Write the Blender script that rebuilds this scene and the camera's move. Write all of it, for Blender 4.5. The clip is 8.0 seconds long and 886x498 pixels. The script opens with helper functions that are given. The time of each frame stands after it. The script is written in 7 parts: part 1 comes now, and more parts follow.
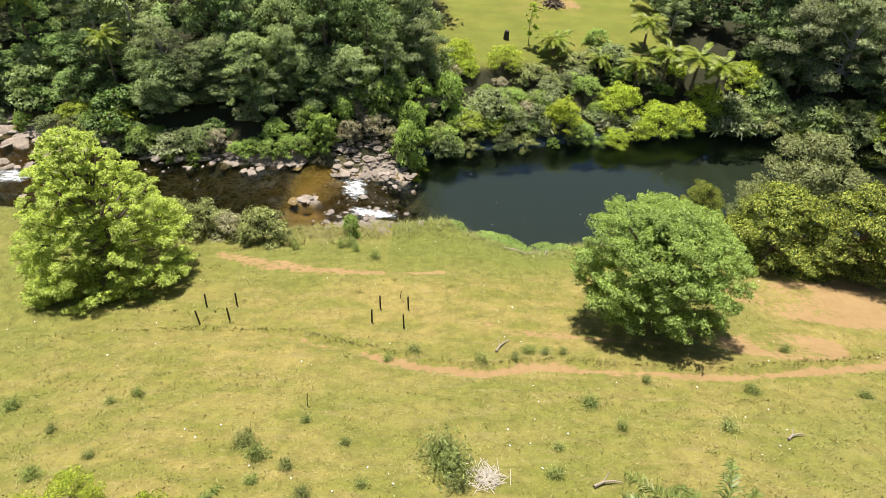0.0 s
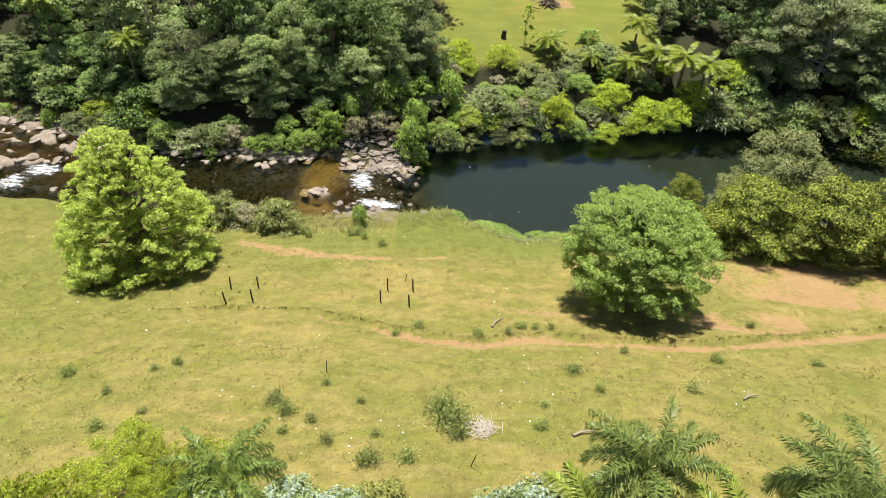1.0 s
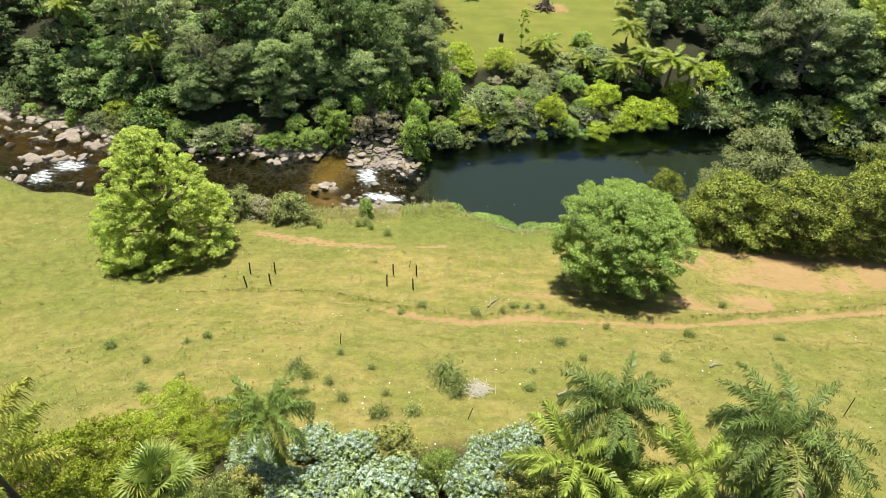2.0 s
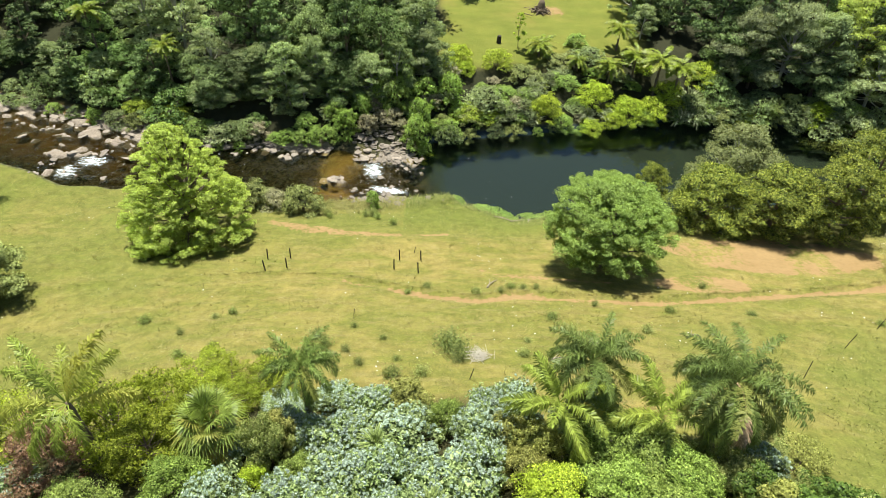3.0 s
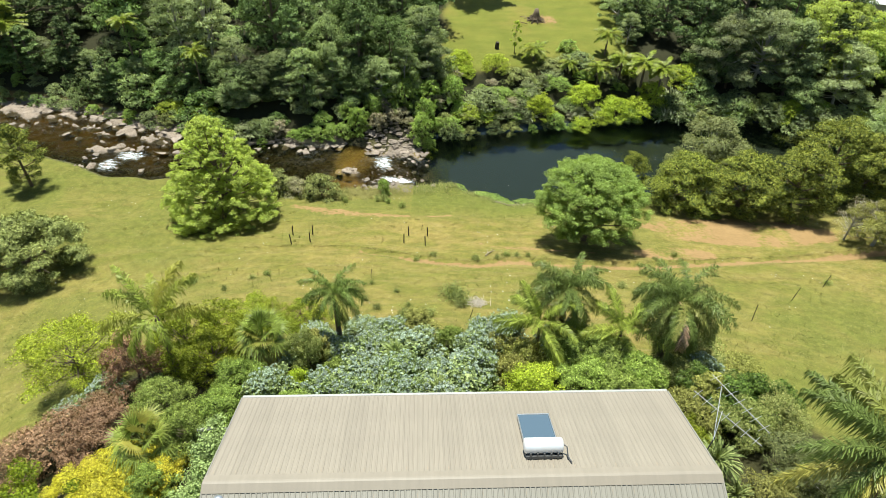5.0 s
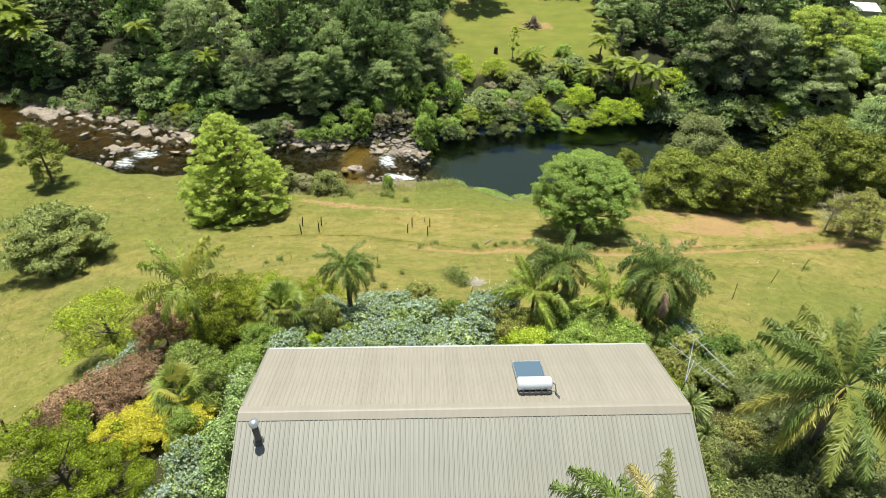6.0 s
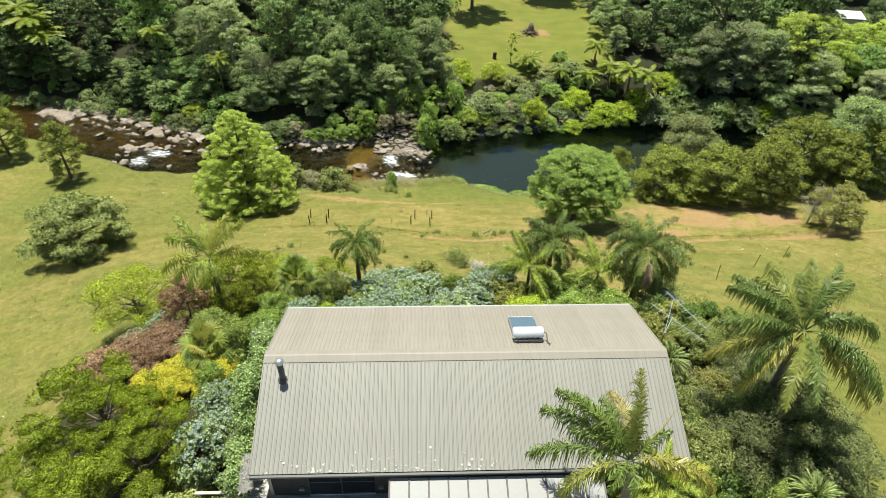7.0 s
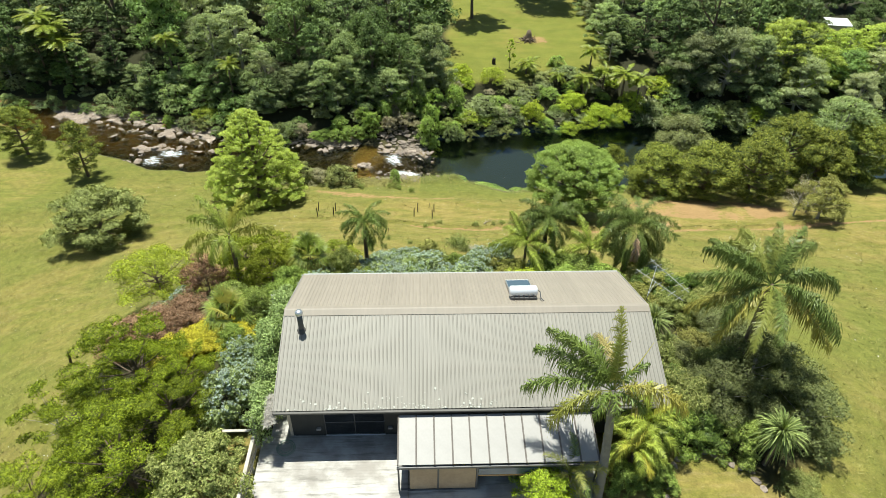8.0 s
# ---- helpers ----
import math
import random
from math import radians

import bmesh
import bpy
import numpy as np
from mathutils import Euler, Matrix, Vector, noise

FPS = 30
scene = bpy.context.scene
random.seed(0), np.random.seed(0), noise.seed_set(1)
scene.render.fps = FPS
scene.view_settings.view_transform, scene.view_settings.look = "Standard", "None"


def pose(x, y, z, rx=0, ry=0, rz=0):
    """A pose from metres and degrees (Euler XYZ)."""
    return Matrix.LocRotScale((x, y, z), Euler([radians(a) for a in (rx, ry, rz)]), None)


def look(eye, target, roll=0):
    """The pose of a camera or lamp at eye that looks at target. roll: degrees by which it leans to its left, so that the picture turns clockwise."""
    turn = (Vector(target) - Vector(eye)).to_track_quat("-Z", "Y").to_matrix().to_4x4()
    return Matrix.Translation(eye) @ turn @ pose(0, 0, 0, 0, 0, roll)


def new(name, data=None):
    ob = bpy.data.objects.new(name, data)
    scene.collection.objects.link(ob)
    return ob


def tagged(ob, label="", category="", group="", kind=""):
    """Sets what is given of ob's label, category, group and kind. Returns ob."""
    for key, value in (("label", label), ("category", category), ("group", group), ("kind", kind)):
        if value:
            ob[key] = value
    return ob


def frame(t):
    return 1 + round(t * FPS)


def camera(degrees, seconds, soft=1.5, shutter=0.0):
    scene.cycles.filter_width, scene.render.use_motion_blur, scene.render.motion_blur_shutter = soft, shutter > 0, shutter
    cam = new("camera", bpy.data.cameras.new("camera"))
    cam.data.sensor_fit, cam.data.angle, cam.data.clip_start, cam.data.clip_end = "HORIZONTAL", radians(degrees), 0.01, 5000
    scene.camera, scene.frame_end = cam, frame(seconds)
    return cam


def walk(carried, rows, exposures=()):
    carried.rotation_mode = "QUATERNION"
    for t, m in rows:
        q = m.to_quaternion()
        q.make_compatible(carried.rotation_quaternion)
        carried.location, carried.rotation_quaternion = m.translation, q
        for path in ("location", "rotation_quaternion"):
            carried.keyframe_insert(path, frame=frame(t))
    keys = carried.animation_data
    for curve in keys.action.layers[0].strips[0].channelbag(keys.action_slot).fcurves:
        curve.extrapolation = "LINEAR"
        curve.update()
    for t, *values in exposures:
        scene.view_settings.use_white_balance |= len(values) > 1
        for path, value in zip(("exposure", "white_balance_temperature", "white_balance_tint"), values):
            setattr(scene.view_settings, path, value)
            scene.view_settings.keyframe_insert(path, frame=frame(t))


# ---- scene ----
cam = camera(71.0, 8.0, soft=0.5)
PATH = [
    (0, (-0.503, 1.997, 32.977), (-0.476, 3.509, 31.668), 2.1),
    (0.5, (-0.544, 0.358, 34.304), (-0.518, 1.858, 32.982), 2.1),
    (1, (-0.608, -1.337, 35.508), (-0.582, 0.155, 34.178), 2.0),
    (1.5, (-0.597, -3.11, 36.685), (-0.573, -1.623, 35.348), 1.9),
    (3, (-1.013, -8.652, 39.634), (-0.984, -7.165, 38.297), 1.9),
    (3.5, (-1.093, -10.532, 40.435), (-1.067, -9.042, 39.101), 1.7),
    (4, (-1.105, -12.392, 41.163), (-1.082, -10.898, 39.833), 1.6),
    (4.5, (-1.064, -14.245, 41.519), (-1.045, -12.742, 40.199), 1.4),
    (6, (-1.243, -19.9, 42.568), (-1.227, -18.368, 41.282), 1.2),
    (6.5, (-1.302, -21.826, 42.771), (-1.287, -20.282, 41.5), 1.1),
    (7, (-1.395, -23.763, 42.855), (-1.379, -22.206, 41.599), 1.2),
    (7.5, (-1.447, -25.686, 42.814), (-1.432, -24.115, 41.576), 1.1),
    (8, (-1.496, -27.598, 42.824), (-1.483, -26.015, 41.603), 1.0),
]
walk(cam, [(t, look(eye, target, roll)) for t, eye, target, roll in PATH], [(0.0, 0.95, 6600, 10), (1.5, 0.95, 6550, 6), (3.0, 1.0, 6500, 0), (3.5, 0.97, 6500, 0), (4.5, 0.88, 6500, 0), (8.0, 0.84, 6500, 0)])

# ---- world and sun ----
SUN_DIR = Vector((-0.075, 0.262, 0.962)).normalized()
world = bpy.data.worlds.new("world")
scene.world = world
world.use_nodes = True
wn = world.node_tree
sky = wn.nodes.new("ShaderNodeTexSky")
sky.sky_type = "NISHITA"
sky.sun_disc = False
sky.sun_elevation = math.asin(SUN_DIR.z)
sky.sun_rotation = math.atan2(SUN_DIR.x, SUN_DIR.y)
wn.links.new(sky.outputs[0], wn.nodes["Background"].inputs[0])
wn.nodes["Background"].inputs[1].default_value = 0.068
sun = new("sun", bpy.data.lights.new("sun", "SUN"))
sun.data.energy = 5.0
sun.data.angle = radians(0.5)
sun.data.color = (1.0, 0.962, 0.905)
sun.matrix_basis = look((0, 0, 120), Vector((0, 0, 120)) - SUN_DIR)

# ---- node helpers ----


def material(name, rough=0.6, spec=0.3):
    m = bpy.data.materials.new(name)
    m.use_nodes = True
    b = m.node_tree.nodes["Principled BSDF"]
    b.inputs["Roughness"].default_value = rough
    b.inputs["Specular IOR Level"].default_value = spec
    return m, m.node_tree, b


def noise_node(nt, scale, detail=4.0, rough=0.55, source="Object", stretch=None):
    tc = nt.nodes.new("ShaderNodeTexCoord")
    n = nt.nodes.new("ShaderNodeTexNoise")
    n.inputs["Scale"].default_value = scale
    n.inputs["Detail"].default_value = detail
    n.inputs["Roughness"].default_value = rough
    if stretch:
        mp = nt.nodes.new("ShaderNodeMapping")
        mp.inputs["Scale"].default_value = stretch
        nt.links.new(tc.outputs[source], mp.inputs[0])
        nt.links.new(mp.outputs[0], n.inputs["Vector"])
    else:
        nt.links.new(tc.outputs[source], n.inputs["Vector"])
    return n.outputs["Fac"]


def world_noise(nt, scale, detail=4.0, rough=0.55, stretch=(1, 1, 1)):
    g = nt.nodes.new("ShaderNodeNewGeometry")
    mp = nt.nodes.new("ShaderNodeMapping")
    mp.inputs["Scale"].default_value = stretch
    n = nt.nodes.new("ShaderNodeTexNoise")
    n.inputs["Scale"].default_value = scale
    n.inputs["Detail"].default_value = detail
    n.inputs["Roughness"].default_value = rough
    nt.links.new(g.outputs["Position"], mp.inputs[0])
    nt.links.new(mp.outputs[0], n.inputs["Vector"])
    return n.outputs["Fac"]


def plug(nt, socket, value):
    if isinstance(value, bpy.types.NodeSocket):
        nt.links.new(value, socket)
    elif isinstance(value, (tuple, list)):
        socket.default_value = (*value, 1.0) if len(value) == 3 and len(socket.default_value) == 4 else value
    else:
        socket.default_value = value


def mix(nt, fac, a, b, blend="MIX"):
    n = nt.nodes.new("ShaderNodeMix")
    n.data_type = "RGBA"
    n.blend_type = blend
    plug(nt, n.inputs[0], fac)
    plug(nt, n.inputs[6], a)
    plug(nt, n.inputs[7], b)
    return n.outputs[2]


def maths(nt, op, a, b=0.0, c=0.0):
    n = nt.nodes.new("ShaderNodeMath")
    n.operation = op
    for s, v in zip(n.inputs, (a, b, c)):
        plug(nt, s, v)
    return n.outputs[0]


def ramp(nt, value, lo, hi, out_lo=0.0, out_hi=1.0):
    n = nt.nodes.new("ShaderNodeMapRange")
    n.clamp = True
    n.interpolation_type = "SMOOTHSTEP"
    for s, v in zip(n.inputs, (value, lo, hi, out_lo, out_hi)):
        plug(nt, s, v)
    return n.outputs[0]


def attribute(nt, name):
    n = nt.nodes.new("ShaderNodeAttribute")
    n.attribute_name = name
    return n.outputs["Fac"]


def island(nt):
    return nt.nodes.new("ShaderNodeNewGeometry").outputs["Random Per Island"]


def object_random(nt):
    return nt.nodes.new("ShaderNodeObjectInfo").outputs["Random"]


def bump(nt, bsdf, height, strength=0.4, distance=0.05):
    n = nt.nodes.new("ShaderNodeBump")
    n.inputs["Strength"].default_value = strength
    n.inputs["Distance"].default_value = distance
    nt.links.new(height, n.inputs["Height"])
    nt.links.new(n.outputs[0], bsdf.inputs["Normal"])


def shade(nt, colour, lo, hi, fac):
    """colour times a grey that runs from lo to hi with fac."""
    return mix(nt, 1.0, colour, mix(nt, fac, (lo, lo, lo), (hi, hi, hi)), "MULTIPLY")


def leaf_material(name, dark, light, through_light=0.32, rough=0.5, patch=0.5, vary=0.35):
    m, nt, b = material(name, rough + 0.1, 0.18)
    dark, light = tuple(min(0.9, 1.15 * v) for v in dark), tuple(min(0.9, 1.7 * v) for v in light)
    big = noise_node(nt, patch, 2.0)
    c = mix(nt, island(nt), dark, light)
    c = mix(nt, ramp(nt, big, 0.35, 0.7), shade(nt, c, 0.7, 0.9, island(nt)), c)
    c = shade(nt, c, 1.0 - vary, 1.0 + vary, object_random(nt))
    other = maths(nt, "FRACT", maths(nt, "MULTIPLY", object_random(nt), 7.31))
    tint = mix(nt, other, (1.0 + 0.35 * vary, 1.0, 1.0 + 0.5 * vary), (1.0 - 0.12 * vary, 1.0, 1.0 - 0.35 * vary))
    c = mix(nt, 1.0, c, tint, "MULTIPLY")
    c = shade(nt, c, 0.72, 1.28, ramp(nt, noise_node(nt, 9.0, 3.0, 0.6), 0.35, 0.65))
    nt.links.new(c, b.inputs["Base Color"])
    t = nt.nodes.new("ShaderNodeBsdfTranslucent")
    nt.links.new(mix(nt, 1.0, c, (1.0, 1.0, 0.55), "MULTIPLY"), t.inputs[0])
    ms = nt.nodes.new("ShaderNodeMixShader")
    ms.inputs[0].default_value = through_light
    nt.links.new(b.outputs[0], ms.inputs[1])
    nt.links.new(t.outputs[0], ms.inputs[2])
    nt.links.new(ms.outputs[0], nt.nodes["Material Output"].inputs[0])
    return m


def plain(name, colour, rough=0.6, spec=0.3, metal=0.0, spots=3.0, depth=0.25, bumpy=0.0):
    m, nt, b = material(name, rough, spec)
    f1, f2 = noise_node(nt, spots, 5.0), noise_node(nt, spots * 9, 4.0)
    c = shade(nt, colour, 1.0 - depth, 1.0 + depth, f1)
    c = shade(nt, c, 1.0 - depth * 0.6, 1.0 + depth * 0.6, f2)
    nt.links.new(c, b.inputs["Base Color"])
    b.inputs["Metallic"].default_value = metal
    if bumpy:
        bump(nt, b, f2, bumpy, 0.03)
    return m


# ---- materials ----
def ground_material():
    m, nt, b = material("pasture", 0.9, 0.15)
    n_big, n_mid = world_noise(nt, 0.07, 3.0), world_noise(nt, 0.45, 5.0, 0.6, (0.7, 1.5, 1.0))
    n_small, n_fine = world_noise(nt, 2.6, 6.0, 0.65), world_noise(nt, 11.0, 4.0, 0.7)
    dry, green, straw = (0.235, 0.186, 0.056), (0.158, 0.15, 0.032), (0.31, 0.262, 0.122)
    c = mix(nt, ramp(nt, n_mid, 0.36, 0.62), green, dry)
    c = mix(nt, ramp(nt, n_big, 0.42, 0.68), c, mix(nt, 0.5, c, (0.132, 0.14, 0.027)))
    c = mix(nt, ramp(nt, n_small, 0.56, 0.75, 0.0, 0.45), c, straw)
    c = mix(nt, ramp(nt, n_small, 0.47, 0.3, 0.0, 0.4), c, (0.12, 0.122, 0.026))
    c = mix(nt, ramp(nt, world_noise(nt, 1.0, 5.0, 0.7, (0.35, 2.2, 1.0)), 0.52, 0.7, 0.0, 0.5), c, (0.238, 0.188, 0.084))
    c = mix(nt, attribute(nt, "fresh"), c, mix(nt, n_small, (0.092, 0.112, 0.02), (0.17, 0.17, 0.038)))
    c = shade(nt, c, 0.84, 1.12, ramp(nt, world_noise(nt, 1.4, 6.0, 0.7), 0.36, 0.64))
    c = shade(nt, c, 0.82, 1.13, ramp(nt, n_fine, 0.3, 0.7))
    lawn = mix(nt, world_noise(nt, 0.35, 4.0), (0.10, 0.125, 0.018), (0.185, 0.178, 0.036))
    lawn = mix(nt, ramp(nt, world_noise(nt, 0.13, 3.0), 0.5, 0.7, 0.0, 0.6), lawn, (0.215, 0.18, 0.045))
    lawn = shade(nt, shade(nt, lawn, 0.7, 1.2, n_mid), 0.8, 1.2, n_fine)
    earth = mix(nt, n_mid, (0.218, 0.136, 0.057), (0.315, 0.21, 0.098))
    earth = shade(nt, earth, 0.75, 1.2, n_small)
    torn = maths(nt, "ADD", attribute(nt, "soil"), maths(nt, "MULTIPLY", maths(nt, "SUBTRACT", n_small, 0.5), 1.7))
    torn = maths(nt, "ADD", torn, maths(nt, "MULTIPLY", maths(nt, "SUBTRACT", n_fine, 0.5), 0.5))
    c = mix(nt, attribute(nt, "lawn"), c, lawn)
    c = mix(nt, ramp(nt, torn, 0.48, 0.76), c, earth)
    # leaf litter and garden soil, near black with the shade over them put in
    shaded_litter = mix(nt, n_small, (0.016, 0.018, 0.008), (0.042, 0.04, 0.018))
    c = mix(nt, attribute(nt, "shaded_litter"), c, shaded_litter)
    bed = mix(nt, ramp(nt, n_small, 0.36, 0.66), (0.018, 0.022, 0.013), (0.135, 0.118, 0.06))
    bed = mix(nt, attribute(nt, "shallow"), bed, mix(nt, n_mid, (0.15, 0.088, 0.03), (0.34, 0.22, 0.085)))
    bed = mix(nt, attribute(nt, "deep"), bed, (0.02, 0.034, 0.044))
    stone = mix(nt, n_small, (0.15, 0.115, 0.085), (0.40, 0.33, 0.265))
    stone = shade(nt, stone, 0.55, 1.25, ramp(nt, n_fine, 0.3, 0.7))
    bed = mix(nt, ramp(nt, attribute(nt, "stone"), 0.4, 0.75), bed, stone)
    c = mix(nt, attribute(nt, "bed"), c, bed)
    nt.links.new(c, b.inputs["Base Color"])
    bump(nt, b, maths(nt, "ADD", n_small, maths(nt, "MULTIPLY", n_fine, 0.8)), 0.55, 0.14)
    return m


def water_material():
    m, nt, b = material("river_water", 0.03, 0.5)
    out = nt.nodes["Material Output"]
    fine = world_noise(nt, 2.2, 3.0, 0.5)
    rip = world_noise(nt, 3.2, 5.0, 0.8, (1.0, 1.7, 1.0))
    rough_water = attribute(nt, "rapid")
    h = mix(nt, rough_water, shade(nt, fine, 0.05, 0.1, fine), rip)
    bp = nt.nodes.new("ShaderNodeBump")
    bp.inputs["Distance"].default_value = 2.0
    nt.links.new(h, bp.inputs["Height"])
    nt.links.new(ramp(nt, rough_water, 0.0, 1.0, 0.05, 1.0), bp.inputs["Strength"])
    clear = nt.nodes.new("ShaderNodeBsdfTransparent")
    clear.inputs[0].default_value = (0.76, 0.71, 0.49, 1)
    gloss = nt.nodes.new("ShaderNodeBsdfGlossy")
    gloss.inputs["Roughness"].default_value = 0.03
    gloss.inputs[0].default_value = (0.78, 0.92, 0.95, 1)
    nt.links.new(bp.outputs[0], gloss.inputs["Normal"])
    fr = nt.nodes.new("ShaderNodeFresnel")
    fr.inputs[0].default_value = 1.5
    nt.links.new(bp.outputs[0], fr.inputs["Normal"])
    ms = nt.nodes.new("ShaderNodeMixShader")
    nt.links.new(maths(nt, "MULTIPLY", fr.outputs[0], ramp(nt, rough_water, 0.1, 0.8, 1.0, 0.8)), ms.inputs[0])
    nt.links.new(clear.outputs[0], ms.inputs[1])
    nt.links.new(gloss.outputs[0], ms.inputs[2])
    b.inputs["Base Color"].default_value = (0.82, 0.85, 0.85, 1)
    b.inputs["Roughness"].default_value = 0.55
    flecks = world_noise(nt, 2.4, 6.0, 0.75, (0.6, 1.5, 1.0))
    white = maths(nt, "ADD", attribute(nt, "foam"), maths(nt, "MULTIPLY", maths(nt, "SUBTRACT", flecks, 0.5), 2.0))
    vor = nt.nodes.new("ShaderNodeTexVoronoi")
    vor.inputs["Scale"].default_value = 1.2
    nt.links.new(nt.nodes.new("ShaderNodeNewGeometry").outputs["Position"], vor.inputs["Vector"])
    spot = maths(nt, "MULTIPLY", ramp(nt, vor.outputs["Distance"], 0.10, 0.06), ramp(nt, world_noise(nt, 0.12, 2.0), 0.42, 0.55))
    spot = maths(nt, "MULTIPLY", spot, ramp(nt, world_noise(nt, 1.3, 2.0), 0.52, 0.58))
    total = maths(nt, "MAXIMUM", ramp(nt, white, 0.45, 1.15), maths(nt, "MULTIPLY", spot, 0.6))
    ms2 = nt.nodes.new("ShaderNodeMixShader")
    nt.links.new(total, ms2.inputs[0])
    nt.links.new(ms.outputs[0], ms2.inputs[1])
    nt.links.new(b.outputs[0], ms2.inputs[2])
    nt.links.new(ms2.outputs[0], out.inputs[0])
    return m


def rock_material():
    m, nt, b = material("river_rock", 0.75, 0.3)
    n1, n2 = noise_node(nt, 1.2, 6.0, 0.6), noise_node(nt, 9.0, 5.0, 0.65)
    c = mix(nt, n1, (0.15, 0.118, 0.09), (0.37, 0.305, 0.25))
    c = shade(nt, c, 0.6, 1.3, n2)
    c = shade(nt, c, 0.7, 1.25, object_random(nt))
    nt.links.new(c, b.inputs["Base Color"])
    bump(nt, b, n2, 0.6, 0.08)
    return m


def roof_material(name, colour):
    m, nt, b = material(name, 0.55, 0.35)
    streak = noise_node(nt, 1.6, 5.0, 0.6, stretch=(3.0, 0.25, 0.3))
    blotch, grain = noise_node(nt, 0.7, 5.0), noise_node(nt, 30.0, 3.0)
    c = shade(nt, colour, 0.84, 1.12, streak)
    c = shade(nt, c, 0.9, 1.1, blotch)
    c = shade(nt, c, 0.93, 1.07, grain)
    c = shade(nt, c, 0.96, 1.04, object_random(nt))
    rusty = ramp(nt, noise_node(nt, 1.1, 4.0, 0.7, stretch=(2.2, 0.5, 0.5)), 0.66, 0.78, 0.0, 0.35)
    c = mix(nt, rusty, c, (0.36, 0.26, 0.16))
    nt.links.new(c, b.inputs["Base Color"])
    return m


def frond_material(name, green, old):
    m, nt, b = material(name, 0.42, 0.3)
    c = mix(nt, island(nt), shade(nt, green, 0.5, 0.5, 0.5), shade(nt, green, 1.35, 1.35, 0.5))
    c = mix(nt, ramp(nt, object_random(nt), 0.62, 1.0, 0.0, 0.75), c, old)
    nt.links.new(c, b.inputs["Base Color"])
    t = nt.nodes.new("ShaderNodeBsdfTranslucent")
    nt.links.new(c, t.inputs[0])
    ms = nt.nodes.new("ShaderNodeMixShader")
    ms.inputs[0].default_value = 0.3
    nt.links.new(b.outputs[0], ms.inputs[1])
    nt.links.new(t.outputs[0], ms.inputs[2])
    nt.links.new(ms.outputs[0], nt.nodes["Material Output"].inputs[0])
    return m


def blade_material():
    m, nt, b = material("grass_blades", 0.7, 0.2)
    n = world_noise(nt, 0.45, 4.0, 0.6, (0.7, 1.5, 1.0))
    c = mix(nt, ramp(nt, n, 0.36, 0.62), (0.148, 0.142, 0.032), (0.218, 0.18, 0.058))
    c = mix(nt, attribute(nt, "fresh"), c, (0.122, 0.142, 0.026))
    c = mix(nt, ramp(nt, island(nt), 0.3, 1.0, 0.0, 0.5), c, (0.25, 0.228, 0.09))
    c = shade(nt, c, 0.7, 1.2, island(nt))
    nt.links.new(c, b.inputs["Base Color"])
    return m


PASTURE, WATER, ROCK = ground_material(), water_material(), rock_material()
BLADES = blade_material()
BARK = plain("bark", (0.16, 0.12, 0.085), 0.9, 0.2, 0, 4.0, 0.4, 0.7)
PALE_BARK = plain("pale_bark", (0.42, 0.39, 0.34), 0.85, 0.2, 0, 4.0, 0.3, 0.5)
GREY_TRUNK = plain("grey_palm_trunk", (0.24, 0.22, 0.19), 0.9, 0.2, 0, 4.0, 0.35, 0.5)
# near black: the shade in a crown's gaps is put into this colour
SHADED_CORE = plain("shaded_core", (0.05, 0.052, 0.025), 0.95, 0.1, 0, 3.0, 0.4, 0.6)
POST_WOOD = plain("weathered_post", (0.055, 0.045, 0.036), 0.9, 0.2, 0, 5.0, 0.3, 0.5)
GREY_WOOD = plain("grey_timber", (0.40, 0.37, 0.32), 0.85, 0.2, 0, 3.0, 0.35, 0.4)
LEAF_BUSH = leaf_material("leaf_native", (0.078, 0.122, 0.032), (0.166, 0.236, 0.076), 0.25, 0.5, 0.5, 0.5)
LEAF_GREY = leaf_material("leaf_grey_green", (0.165, 0.21, 0.09), (0.262, 0.315, 0.142), 0.42, 0.6, 0.5, 0.32)
LEAF_DARK = leaf_material("leaf_dark_conifer", (0.046, 0.078, 0.023), (0.11, 0.155, 0.048), 0.15)
LEAF_FRESH = leaf_material("leaf_fresh_green", (0.18, 0.265, 0.06), (0.30, 0.40, 0.108), 0.5, 0.6, 0.5, 0.12)
LEAF_OAK = leaf_material("leaf_yellow_green", (0.265, 0.325, 0.07), (0.385, 0.45, 0.12), 0.58, 0.6, 0.4, 0.12)
LEAF_TOTARA = leaf_material("leaf_olive_gold", (0.034, 0.062, 0.014), (0.225, 0.245, 0.038), 0.24, 0.55, 0.55, 0.12)
LEAF_LIME = leaf_material("leaf_lime", (0.18, 0.25, 0.022), (0.355, 0.425, 0.045), 0.3, 0.45, 0.8, 0.2)
LEAF_GOLD = leaf_material("leaf_gold_green", (0.115, 0.155, 0.015), (0.285, 0.325, 0.035), 0.42, 0.5, 0.8, 0.2)
LEAF_SHRUB = leaf_material("leaf_garden_green", (0.115, 0.172, 0.03), (0.235, 0.30, 0.068), 0.26, 0.5, 0.8, 0.22)
LEAF_OLIVE = leaf_material("leaf_olive", (0.15, 0.16, 0.036), (0.27, 0.27, 0.08), 0.3, 0.6, 0.8, 0.2)
LEAF_AIRY = leaf_material("leaf_airy_green", (0.062, 0.094, 0.007), (0.19, 0.232, 0.016), 0.3, 0.55, 0.8, 0.15)
LEAF_CREAM = leaf_material("leaf_green_and_cream", (0.10, 0.14, 0.025), (0.26, 0.275, 0.095), 0.28, 0.55, 0.8, 0.12)
